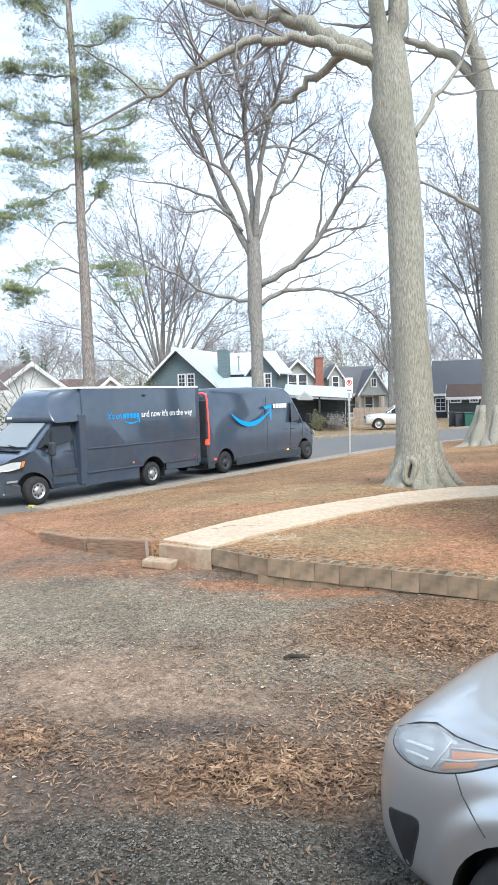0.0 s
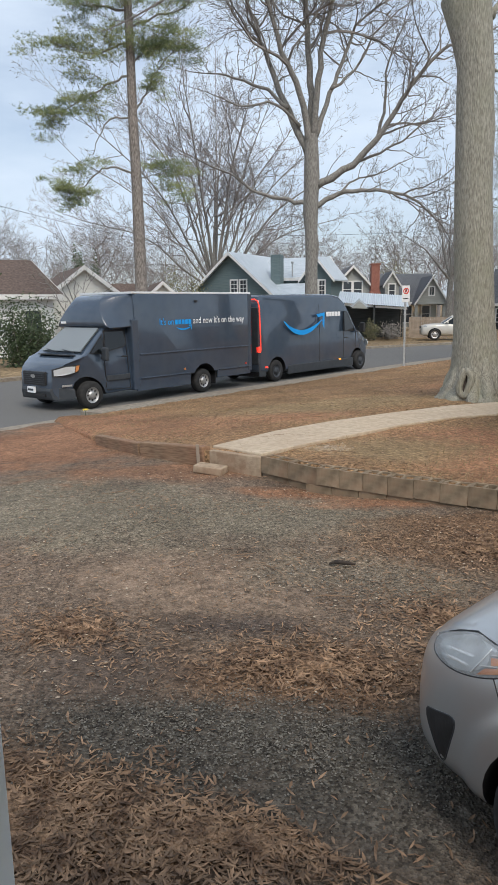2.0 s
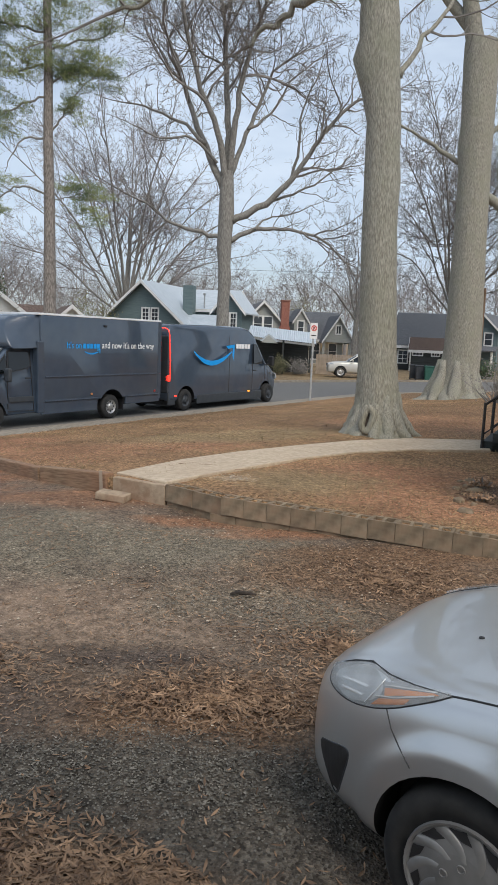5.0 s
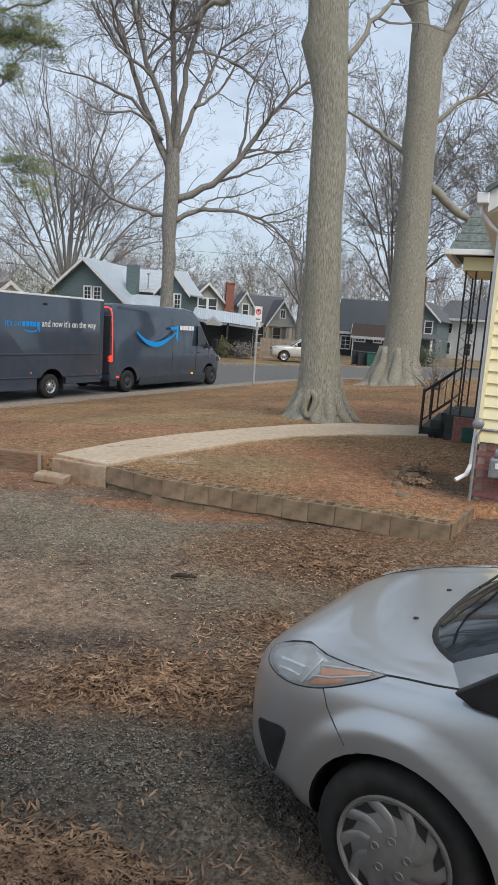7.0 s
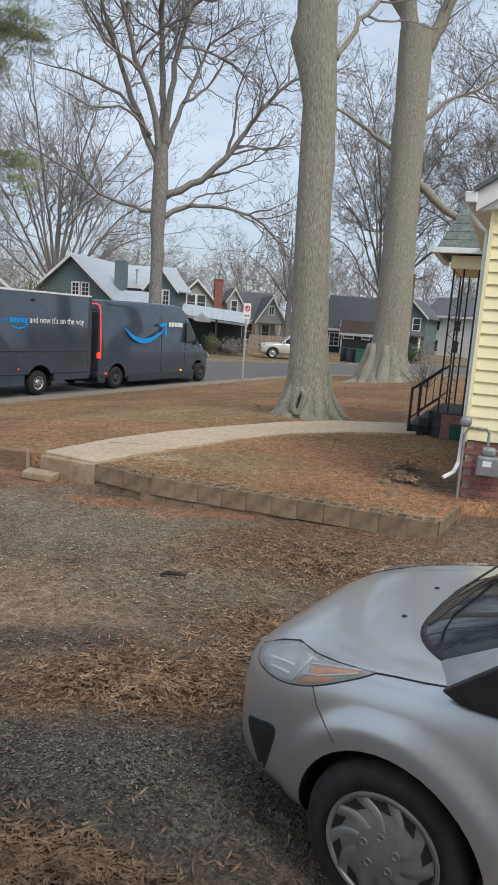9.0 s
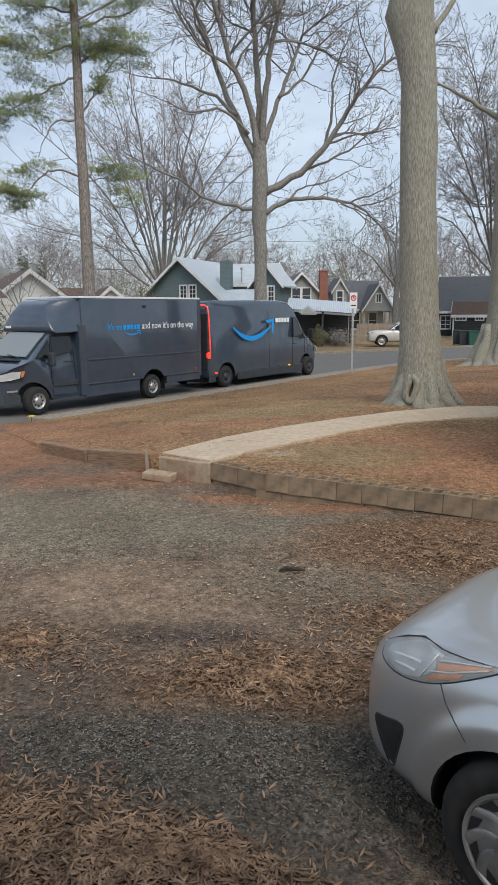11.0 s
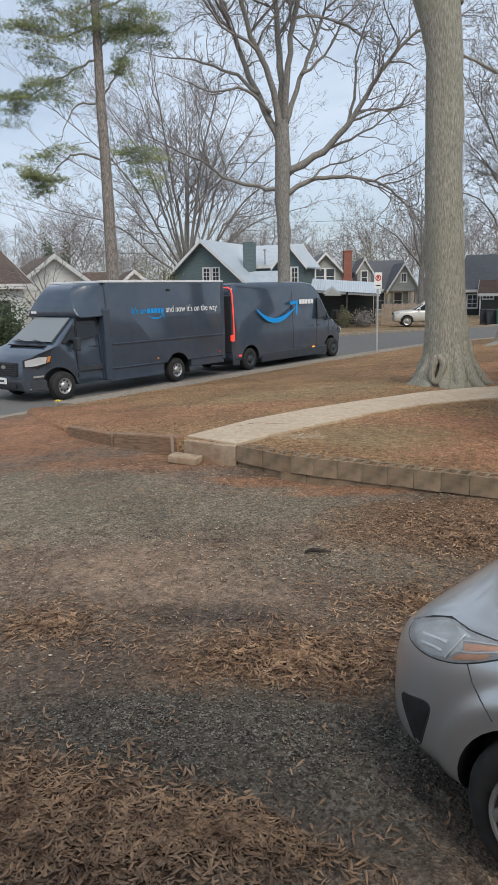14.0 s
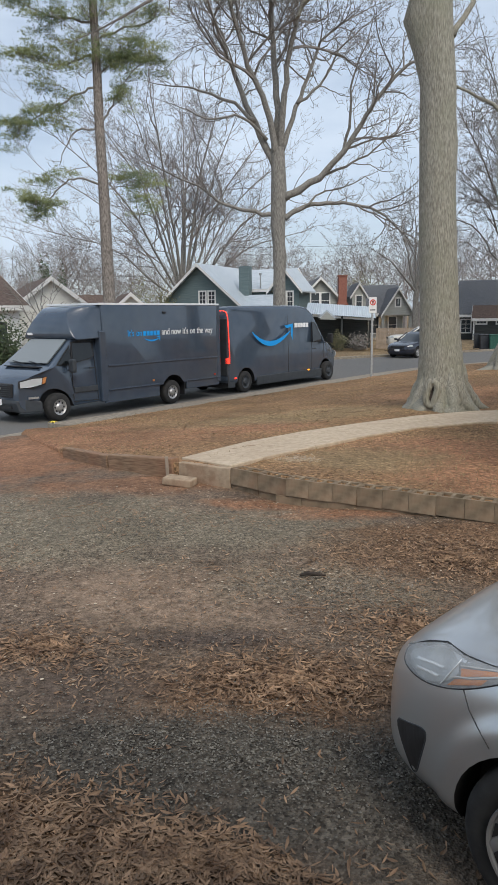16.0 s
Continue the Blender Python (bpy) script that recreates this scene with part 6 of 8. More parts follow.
def plain_car(name, m, label, paint, st, glass, wheel_x, wr, lights, half=0.86):
    root = thing(name, m, label, "car")
    cuts = [drum(x, y0, y1, wr, wr * 1.16, M_BLACK) for x in wheel_x for y0, y1 in ((half - 0.26, half + 0.4), (-half - 0.4, -half + 0.26))]
    me = loft(st, [paint, M_BLACK], 2, cuts)
    part("body", me, paint, root)
    part("cabin", cabin(glass, 3, [M_GLASS, paint]), M_GLASS, root, "dark windows")
    b = bvh_of(me)
    xf = st[0][0]
    wheels = []
    zl = st[3][3]
    for s in (1, -1):
        z0, z1 = glass[1], glass[4]
        part("pillar", Geo().tube([(z0[1] - 0.15, s * z0[3] * 0.97, z0[0]), (z1[1] - 0.05, s * z1[3] * 0.97, z1[0])], 0.035, 6), paint, root)
        mid = (z0[1] + z0[2]) / 2
        part("pillar", Geo().tube([(mid, s * z0[3] * 1.0, z0[0] - 0.05), (mid - 0.05, s * z1[3] * 1.0, z1[0])], 0.035, 6), M_BLACK, root)
        L = (0, -s, 0)
        lamp = [(xf - 0.10, s, zl - 0.10), (xf - 0.12, s, zl + 0.0), (xf - 0.42, s, zl + 0.03), (xf - 0.38, s, zl - 0.09)]
        part("headlight", patch(b, lamp, L, 0.015, "headlight", lights, 2), lights, root)
        mr = part("mirror", Geo().box(-0.06, 0.06, -0.09, 0.09, -0.06, 0.06), paint, root, bevel=0.03)
        mr.location = (z0[1] - 0.35, s * (half + 0.1), z0[0] + 0.06)
        for x in wheel_x:
            wheels.append(wheel(root, x, s * (half - 0.115), wr, wr, 0.2, s, wr * 0.66, "alloy"))
    flat_box(root, "grille", xf - 0.05, xf + 0.012, -0.42, 0.42, zl - 0.16, zl - 0.05, M_BLACK, bevel=0.02)
    flat_box(root, "number_plate", xf - 0.01, xf + 0.02, -0.15, 0.15, zl - 0.34, zl - 0.22, M_LETTER)
    return root, wheels


SEDAN = [(0.90, 0.50, 0.28, 0.52, 0.60, 0.63), (0.86, 0.62, 0.22, 0.62, 0.68, 0.70), (0.75, 0.74, 0.19, 0.68, 0.74, 0.76), (0.5, 0.83, 0.18, 0.74, 0.80, 0.82), (0.0, 0.875, 0.18, 0.82, 0.87, 0.89), (-0.5, 0.88, 0.18, 0.87, 0.92, 0.94),
         (-1.5, 0.88, 0.18, 0.90, 0.94, 0.95), (-2.7, 0.88, 0.18, 0.93, 0.97, 0.98), (-3.2, 0.86, 0.2, 0.93, 0.98, 1.0), (-3.5, 0.80, 0.25, 0.90, 0.96, 0.97), (-3.62, 0.68, 0.35, 0.82, 0.90, 0.91)]
SEDAN_TOP = [(0.88, -0.10, -3.2, 0.80), (0.96, -0.30, -3.05, 0.79), (1.12, -0.62, -2.85, 0.74), (1.30, -1.0, -2.6, 0.66), (1.39, -1.2, -2.4, 0.60), (1.43, -1.4, -2.2, 0.5), (1.44, -1.6, -2.0, 0.36)]
dark_car, dark_wheels = plain_car("sedan_car", pose(60, 75, ROAD_Z), "dark navy sedan driving along the street", M_DARKCAR, SEDAN, SEDAN_TOP, (0.0, -2.70), 0.315, M_LAMPLENS)
SUV = [(0.90, 0.55, 0.40, 0.68, 0.78, 0.82), (0.85, 0.70, 0.32, 0.80, 0.88, 0.91), (0.72, 0.82, 0.28, 0.88, 0.95, 0.98), (0.4, 0.91, 0.27, 0.96, 1.02, 1.05), (0.0, 0.93, 0.27, 1.0, 1.06, 1.09), (-0.6, 0.935, 0.27, 1.03, 1.08, 1.10),
       (-2.0, 0.935, 0.27, 1.05, 1.10, 1.11), (-2.85, 0.93, 0.27, 1.08, 1.12, 1.13), (-3.4, 0.88, 0.32, 1.08, 1.12, 1.13), (-3.65, 0.78, 0.42, 1.0, 1.08, 1.09)]
SUV_TOP = [(1.02, -0.30, -3.5, 0.86), (1.12, -0.45, -3.48, 0.855), (1.30, -0.75, -3.4, 0.81), (1.50, -1.1, -3.25, 0.74), (1.62, -1.3, -3.1, 0.68), (1.68, -1.5, -2.9, 0.58), (1.70, -1.7, -2.7, 0.42)]

suv, _ = plain_car("suv_car", pose(8.95, 49.3, -0.47, 0, 0, 176), "champagne SUV parked in a driveway across the street", M_GOLD, SUV, SUV_TOP, (0.0, -2.75), 0.37, M_LAMPLENS, 0.93)


# ------------------------------------------------------------ houses
def polar(az, r):
    return r * math.sin(radians(az)), r * math.cos(radians(az))


def window(parent, x, z, w, h, y=0.0, panes=(2, 2), trim=M_WHITE, face="f", depth=0.0):
    """A sash window in a wall's plane, with casing, sill, glass and bars. face: f looks along -y, l along -x, r along +x."""
    root = new("window")
    root.parent = parent
    turn = {"f": pose(x, y, z), "l": pose(depth, x, z, 0, 0, -90), "r": pose(depth, x, z, 0, 0, 90)}[face]
    root.matrix_basis = turn
    t = 0.11
    fr = Geo().box(-w / 2 - t, -w / 2, -0.05, 0.02, -t, h + t).box(w / 2, w / 2 + t, -0.05, 0.02, -t, h + t).box(-w / 2, w / 2, -0.05, 0.02, h, h + t).box(-w / 2, w / 2, -0.06, 0.02, -t, 0)
    part("frame", fr, trim, root)
    part("pane", Geo().box(-w / 2, w / 2, -0.012, 0.015, 0, h), M_WIN, root)
    bars = Geo()
    for i in range(1, panes[0]):
        u = -w / 2 + w * i / panes[0]
        bars.box(u - 0.02, u + 0.02, -0.025, 0.0, 0, h)
    for j in range(1, panes[1]):
        v = h * j / panes[1]
        bars.box(-w / 2, w / 2, -0.026, 0.0, v - 0.022, v + 0.022)
    part("glazing_bar", bars, trim, root)
    return root


def gable_volume(root, x0, x1, y0, y1, base, eave, ridge, wall, roof, along="x", over=0.35, trim=M_WHITE, wall_name="wall"):
    """Walls up to a pitched roof. along: the way in which the ridge runs."""
    t = 0.12
    if along == "x":
        mid = (y0 + y1) / 2
        part(wall_name, Geo().prism([(y0, base), (y1, base), (y1, eave), (mid, ridge), (y0, eave)], 0, x0, x1), wall, root)
        s = (ridge - eave) / (mid - y0)
        for sgn, ye in ((-1, y0), (1, y1)):
            ze = eave - s * over
            yo = ye + sgn * over
            part("roof", Geo().prism([(mid, ridge + 0.02), (mid, ridge + 0.02 + t), (yo, ze + 0.02 + t), (yo, ze + 0.02)], 0, x0 - over, x1 + over), roof, root)
            for xe in (x0 - over - 0.03, x1 + over):
                part("rake_board", Geo().prism([(mid, ridge - 0.12), (mid, ridge + 0.02 + t), (yo, ze + 0.02 + t), (yo, ze - 0.12)], 0, xe, xe + 0.03), trim, root)
            part("fascia", Geo().box(x0 - over, x1 + over, min(yo, yo + sgn * 0.03), max(yo, yo + sgn * 0.03), ze - 0.12, ze + 0.13), trim, root)
    else:
        mid = (x0 + x1) / 2
        part(wall_name, Geo().prism([(x0, base), (x1, base), (x1, eave), (mid, ridge), (x0, eave)], 1, y0, y1), wall, root)
        s = (ridge - eave) / (mid - x0)
        for sgn, xe in ((-1, x0), (1, x1)):
            ze = eave - s * over
            xo = xe + sgn * over
            part("roof", Geo().prism([(mid, ridge + 0.02), (mid, ridge + 0.02 + t), (xo, ze + 0.02 + t), (xo, ze + 0.02)], 1, y0 - over, y1 + over), roof, root)
            for ye in (y0 - over - 0.03, y1 + over):
                part("rake_board", Geo().prism([(mid, ridge - 0.12), (mid, ridge + 0.02 + t), (xo, ze + 0.02 + t), (xo, ze - 0.12)], 1, ye, ye + 0.03), trim, root)


def house_at(az, r, z, turn, label):
    x, y = polar(az, r)
    return thing("house", pose(x, y, z, 0, 0, -az + turn), label, "house")


# teal-green house with a pale metal roof
h = house_at(-8.6, 58, -0.4, -30, "teal-green house with a pale metal roof and white windows")
gable_volume(h, -0.23, 6.97, 0, 10, 0, 3.2, 6.35, M_GREENWALL, M_ROOFMETAL, "y", 0.5)
window(h, 3.6, 3.4, 0.5, 0.9, panes=(2, 3))
window(h, 4.4, 3.4, 0.5, 0.9, panes=(2, 3))
gable_volume(h, 8.5, 10.7, 2.6, 5.2, 0, 4.6, 5.9, M_GREENWALL, M_ROOFMETAL, "y", 0.4)
gable_volume(h, 4.4, 9.0, 3.4, 9.0, 0, 4.6, 6.1, M_GREENWALL, M_ROOFMETAL, "x", 0.4)
window(h, 9.3, 3.1, 0.42, 1.1, y=2.6, panes=(2, 3))
window(h, 9.95, 3.1, 0.42, 1.1, y=2.6, panes=(2, 3))
gable_volume(h, 6.0, 9.2, 0.6, 4.0, 0, 3.0, 3.9, M_GREENWALL, M_ROOFMETAL, "x", 0.4)
part("chimney", Geo().box(5.75, 6.6, 2.2, 2.9, 3.5, 6.3), M_GREENWALL, h, "teal-painted chimney", bevel=0.03)
part("vent_pipe", Geo().tube([(7.3, 3.0, 4.6), (7.3, 3.0, 5.6)], 0.06, 8).tube([(7.3, 3.0, 5.6), (7.3, 3.0, 5.75)], 0.12, 8), M_STEEL, h)

# grey bungalow with the brick chimney and metal carport
h = house_at(2.6, 66, -0.7, 6, "taupe-grey bungalow with charcoal roof, white trim and brick chimney")
gable_volume(h, -1.3, 4.5, 0, 11, 0, 3.0, 6.0, M_GREYWALL, M_ROOFGREY, "y", 0.4)
window(h, 1.12, 3.3, 0.72, 1.35, panes=(1, 2))
window(h, 2.06, 3.3, 0.72, 1.35, panes=(1, 2))
part("chimney", Geo().prism([(2.95, 0), (4.25, 0), (4.1, 3.6), (3.95, 3.9), (3.95, 6.1), (3.2, 6.1), (3.2, 3.9), (3.05, 3.6)], 1, -0.6, 0.1).box(3.13, 4.02, -0.66, 0.16, 6.1, 6.22), M_CHIM, h, "red brick chimney", bevel=0.02)
gable_volume(h, 4.3, 9.9, 2.5, 10.0, 0, 2.9, 5.4, M_GREYWALL, M_ROOFGREY, "x", 0.4)
gable_volume(h, 4.75, 6.05, 1.2, 5.0, 2.6, 4.5, 5.5, M_GREYWALL, M_ROOFGREY, "y", 0.2)
window(h, 5.4, 3.3, 0.5, 1.1, y=1.2, panes=(1, 2))
gable_volume(h, 7.7, 10.4, 1.0, 5.0, 2.55, 2.9, 5.0, M_GREYWALL, M_ROOFGREY, "y", 0.3)
window(h, 9.05, 3.4, 0.4, 0.7, y=1.0, panes=(2, 1))
window(h, 7.1, 0.9, 0.9, 1.5, y=2.5, panes=(1, 2))
window(h, 8.9, 0.9, 0.7, 1.5, y=2.5, panes=(1, 2))
for k, x in enumerate((5.2, 7.7, 10.3)):
    part("porch_post", Geo().box(x - 0.13, x + 0.13, 1.1, 1.36, 0, 2.75), M_GREYWALL if k else M_WHITE, h)
for x in (6.2, 7.95):
    part("porch_lamp", Geo().tube([(x, 2.42, 1.95), (x, 2.42, 2.2)], [0.09, 0.12], 8), M_LAMPON, h, "lit wall lantern")
flat = Geo().box(4.6, 10.5, 0.6, 2.5, 0, 0.45)
part("porch_floor", flat, M_CONC, h)

cx, cy = polar(2.75, 50.5)
cp = thing("carport", pose(cx, cy, -0.5, 0, 0, -5), "carport with pale corrugated metal roof on dark posts", "carport")
wave = [(k * 0.08, 0.04 * (k % 2)) for k in range(63)]
g = Geo().prism(wave + [(x, z - 0.03) for x, z in reversed(wave)], 1, 0, 4.2)
rf = part("roof", g, M_ROOFMETAL, cp)
rf.matrix_basis = pose(0, 0, 2.62, 0, 4.5, 0) @ pose(0, 0, 0, 11, 0, 0)
part("gable", Geo().prism([(0.9, 2.3), (2.3, 2.25), (1.55, 2.85)], 1, -0.25, 2.0), M_ROOFMETAL, cp)
part("gable_face", Geo().prism([(1.0, 2.2), (2.2, 2.16), (1.55, 2.72)], 1, -0.28, -0.252), M_GREYWALL, cp)
for x in (0.4, 2.6, 4.7):
    for y in (0.25, 3.9):
        part("post", Geo().box(x - 0.07, x + 0.07, y - 0.07, y + 0.07, 0, 2.56 - 0.079 * x + 0.19 * y), M_DARKWALL, cp)
part("beam", Geo().prism([(0.2, 2.42), (4.85, 2.06), (4.85, 2.2), (0.2, 2.56)], 1, 0.2, 0.3), M_WHITE, cp)
part("back_wall", Geo().box(-0.1, 4.6, 4.0, 4.1, 0, 2.4), M_DARKWALL, cp)

fx, fy = polar(8.4, 53)
fence = thing("fence", pose(fx, fy, -0.55, 0, 0, -10), "tan wooden privacy fence beside the driveway", "fence")
for k in range(18):
    part("board", Geo().box(k * 0.15, k * 0.15 + 0.14, 0, 0.025, 0.05, 1.55 + 0.02 * math.sin(k * 2.1)), M_FENCE, fence)
part("rail", Geo().box(0, 2.7, 0.025, 0.08, 0.4, 0.5), M_FENCE, fence)
part("rail", Geo().box(0, 2.7, 0.025, 0.08, 1.2, 1.3), M_FENCE, fence)

# white cottages with brown roofs across the street
h = house_at(-24.5, 37, -0.4, 16, "white clapboard cottage with a brown shingle roof")
gable_volume(h, -4.5, 3.4, 0, 8, 0, 3.15, 4.9, M_WHITEWALL, M_ROOFBROWN, "x", 0.4)
window(h, 2.3, 1.0, 0.8, 1.3, panes=(2, 2))
h = house_at(-20.9, 41, -0.4, 6, "cream clapboard house gable with a brown roof")
gable_volume(h, 0.2, 5.2, 0, 9, 0, 2.7, 4.6, M_CREAMWALL, M_ROOFBROWN, "y", 0.35)
h = house_at(-13.2, 47, -0.4, 4, "cream house gable beyond the street")
gable_volume(h, 0.0, 3.4, 0, 8, 0, 2.4, 3.9, M_CREAMWALL, M_ROOFBROWN, "y", 0.3)
gable_volume(h, -5.5, 0.2, 2, 8, 0, 2.4, 3.9, M_CREAMWALL, M_ROOFBROWN, "x", 0.3)

# dark house, blue house and white house past the bend
h = house_at(14.6, 68, -0.7, -6, "dark green-black cottage with white-framed windows")
gable_volume(h, 0, 4.6, 0, 8, 0, 2.7, 5.6, M_DARKWALL, M_ROOFGREY, "x", 0.4)
gable_volume(h, 1.6, 4.4, -1.4, 0.5, 0, 2.3, 3.2, M_DARKWALL, M_ROOFBROWN, "x", 0.25)
window(h, 0.75, 0.95, 0.8, 1.1, panes=(2, 3))
window(h, 2.2, 1.75, 0.8, 0.45, y=-1.4, panes=(3, 1))
window(h, 3.8, 1.75, 0.6, 0.45, y=-1.4, panes=(3, 1))
part("corner_board", Geo().box(1.5, 1.62, -1.45, -1.3, 0, 2.3), M_WHITE, h)
h = house_at(19.9, 78, -0.8, -12, "two-storey blue house with cream porch columns")
gable_volume(h, 0, 3.2, 0, 8, 0, 4.6, 6.2, M_GREENWALL, M_ROOFGREY, "y", 0.4)
window(h, 0.9, 3.0, 0.6, 1.2, panes=(1, 2))
window(h, 2.3, 3.0, 0.7, 1.2, panes=(1, 2))
part("porch_roof", Geo().prism([(-1.6, 2.45), (0.0, 2.9), (0.0, 2.7), (-1.6, 2.3)], 0, -0.3, 3.4), M_ROOFGREY, h)
for x in (0.2, 1.6, 3.0):
    part("porch_column", Geo().tube([(x, -1.4, 0), (x, -1.4, 2.35)], 0.13, 10), M_CREAMWALL, h)
h = house_at(22.2, 86, -0.8, -25, "long white two-storey house with a grey roof")
gable_volume(h, 0, 12, 0, 8, 0, 5.0, 7.0, M_WHITEWALL, M_ROOFGREY, "x", 0.5)
for x in (1.5, 4.0, 6.5, 9.0):
    window(h, x, 3.2, 0.7, 1.2)
    window(h, x, 0.8, 0.7, 1.3)


# ------------------------------------------------------------ yellow house at the lawn's end
def yellow_house():
    H = thing("yellow_house", pose(3.50, 7.12, 0.0, 0, 0, -28.5), "pale yellow clapboard house on a red brick foundation", "house")
    L, D, Z0, EAVE, RIDGE = 8.0, 4.35, 0.93, 3.36, 5.9
    core = Geo().prism([(0.03, Z0), (L, Z0), (L, EAVE), (L / 2, RIDGE), (0.03, EAVE)], 1, 0.05, D)
    part("wall", core, M_YELLOW, H)
    k, z = 0, Z0
    while z < RIDGE - 0.1:
        top = z + 0.128
        in0 = max(0.0, (top - EAVE) / (RIDGE - EAVE)) * L / 2
        b = Geo().prism([(0.016, z), (0.046, z), (0.046, top), (0.04, top)], 0, 0.03 + in0, L - 0.06 - in0)
        part("siding_board", b, M_YELLOW, H, bevel=0.002)
        z, k = top, k + 1
    part("corner_board", Geo().box(-0.012, 0.03, 0.0, 0.05, Z0 - 0.02, EAVE).box(-0.012, 0.03, 0.05, 0.14, Z0 - 0.02, EAVE), M_YELLOW, H, "yellow corner trim")
    part("side_siding", Geo().box(0.0, 0.03, 0.14, D, Z0, EAVE), M_YELLOW, H)
    part("foundation", Geo().box(0.03, L, 0.042, D, -0.2, Z0 - 0.01), M_MORTAR, H, "brick foundation")
    part("rake_board", Geo().prism([(-0.16, EAVE - 0.06), (-0.16, EAVE + 0.14), (L / 2, RIDGE + 0.20), (L / 2, RIDGE)], 1, -0.16, -0.12), M_WHITE, H)
    part("rake_board", Geo().prism([(L + 0.16, EAVE - 0.06), (L + 0.16, EAVE + 0.14), (L / 2, RIDGE + 0.20), (L / 2, RIDGE)], 1, -0.16, -0.12), M_WHITE, H)
    part("cornice_return", Geo().prism([(-0.16, EAVE - 0.06), (-0.16, EAVE + 0.10), (0.0, EAVE + 0.2), (0.16, EAVE + 0.2), (0.16, EAVE + 0.02), (0.0, EAVE - 0.03)], 1, -0.11, 0.0), M_WHITE, H, "white boxed cornice return", bevel=0.01)
    part("soffit", Geo().box(-0.16, 0.03, -0.11, D, EAVE - 0.02, EAVE + 0.0), M_WHITE, H)
    for sgn in (0, 1):
        a = [(-0.20, EAVE + 0.12), (-0.20, EAVE + 0.17), (L / 2, RIDGE + 0.28), (L / 2, RIDGE + 0.2)]
        if sgn:
            a = [(L - x, zz) for x, zz in a]
        part("roof", Geo().prism(a, 1, -0.22, D + 0.2), M_SHINGLE, H)
    part("gutter", Geo().prism([(-0.27, EAVE + 0.02), (-0.16, EAVE + 0.02), (-0.16, EAVE + 0.13), (-0.28, EAVE + 0.13)], 1, -0.2, D), M_GUTTER, H, "white gutter", bevel=0.01)
    down = [(-0.22, -0.06, EAVE + 0.03), (-0.22, -0.06, EAVE - 0.06), (-0.12, 0.02, EAVE - 0.17), (-0.03, 0.09, EAVE - 0.24), (-0.026, 0.10, 1.0), (-0.035, 0.08, 0.66), (-0.07, -0.02, 0.56), (-0.17, -0.10, 0.50)]
    part("downspout", Geo().tube(down, 0.024, 8), M_GUTTER, H, "white downspout with a kicked-out foot")
    # gas meter on the corner
    P = [(0.0, -0.09, 0.2), (0.0, -0.09, 1.0), (0.04, -0.09, 1.08), (0.22, -0.09, 1.08), (0.25, -0.09, 1.04), (0.25, -0.09, 0.90)]
    part("gas_pipe", Geo().tube(P, 0.016, 8), M_GREYMETAL, H)
    part("gas_pipe", Geo().tube([(0.25, -0.1, 0.86), (0.42, -0.1, 0.86), (0.42, -0.1, 1.1), (0.42, 0.1, 1.1)], 0.016, 8), M_GREYMETAL, H)
    part("regulator", Geo().lathe([(0.001, -0.04), (0.03, -0.04), (0.05, -0.02), (0.062, -0.01), (0.062, 0.01), (0.05, 0.03), (0.001, 0.04)], (0.0, -0.11, 1.14), "y", 20), M_GREYMETAL, H, "round grey regulator", smooth=True)
    part("meter", Geo().box(0.16, 0.46, -0.18, -0.04, 0.58, 0.80).box(0.20, 0.34, -0.17, -0.05, 0.80, 0.89), M_GREYMETAL, H, "grey gas meter", bevel=0.025)
    part("dial", Geo().box(0.22, 0.31, -0.184, -0.176, 0.69, 0.75), M_LETTER, H)
    # porch
    P = new("porch")
    P.parent = H
    P.location = (-0.53, 0.0, 0.0)
    part("porch_floor", Geo().box(-0.2, 4.0, D + 0.05, D + 1.9, 0.2, 0.72), M_DARKWALL, P)
    part("porch_pier", Geo().box(-0.06, 0.42, D + 0.0, D + 0.25, 0.0, 0.70), M_BRICK, P, "red brick pier")
    for i in range(3):
        part("step", Geo().box(-0.62 + 0.16 * i, -0.2, D + 0.25, D + 1.55, 0.25, 0.44 + 0.14 * i), M_DARKWALL, P, bevel=0.01)
    ev = [(-0.40, D - 0.12, 3.42), (5.0, D - 0.12, 3.42), (5.0, D + 2.15, 3.42), (-0.40, D + 2.15, 3.42)]
    rg = [(0.14, D + 1.0, 4.72), (4.6, D + 1.0, 4.72)]
    hip = Geo()
    hip.poly([ev[0], ev[1], rg[1], rg[0]])
    hip.poly([ev[3], ev[0], rg[0]])
    hip.poly([ev[2], ev[3], rg[0], rg[1]])
    hip.poly([ev[1], ev[2], rg[1]])
    hip.poly([ev[3], ev[2], ev[1], ev[0]])
    part("porch_roof", hip, M_SHINGLE, P, "grey-green hipped porch shingles")
    rng = random.Random(51)
    for k in range(9):
        t0, t1 = k / 9, (k + 1.12) / 9
        x = -0.42 + 0.54 * t0
        while x < 1.1:
            w = rng.uniform(0.14, 0.24)
            sh = Geo()
            lo, hi = D - 0.13 + 1.12 * t0, D - 0.13 + 1.12 * t1
            z0, z1 = 3.42 + 1.3 * t0, 3.42 + 1.3 * t1
            x1 = x + w - 0.008
            lift = rng.uniform(0.014, 0.022)
            sh.poly([(x, lo, z0 + lift), (x1, lo, z0 + lift), (x1 + 0.02, hi, z1), (x + 0.02, hi, z1)])
            sh.poly([(x, lo, z0), (x1, lo, z0), (x1, lo, z0 + lift), (x, lo, z0 + lift)])
            part("shingle", sh, M_SHINGLE, P)
            x += w
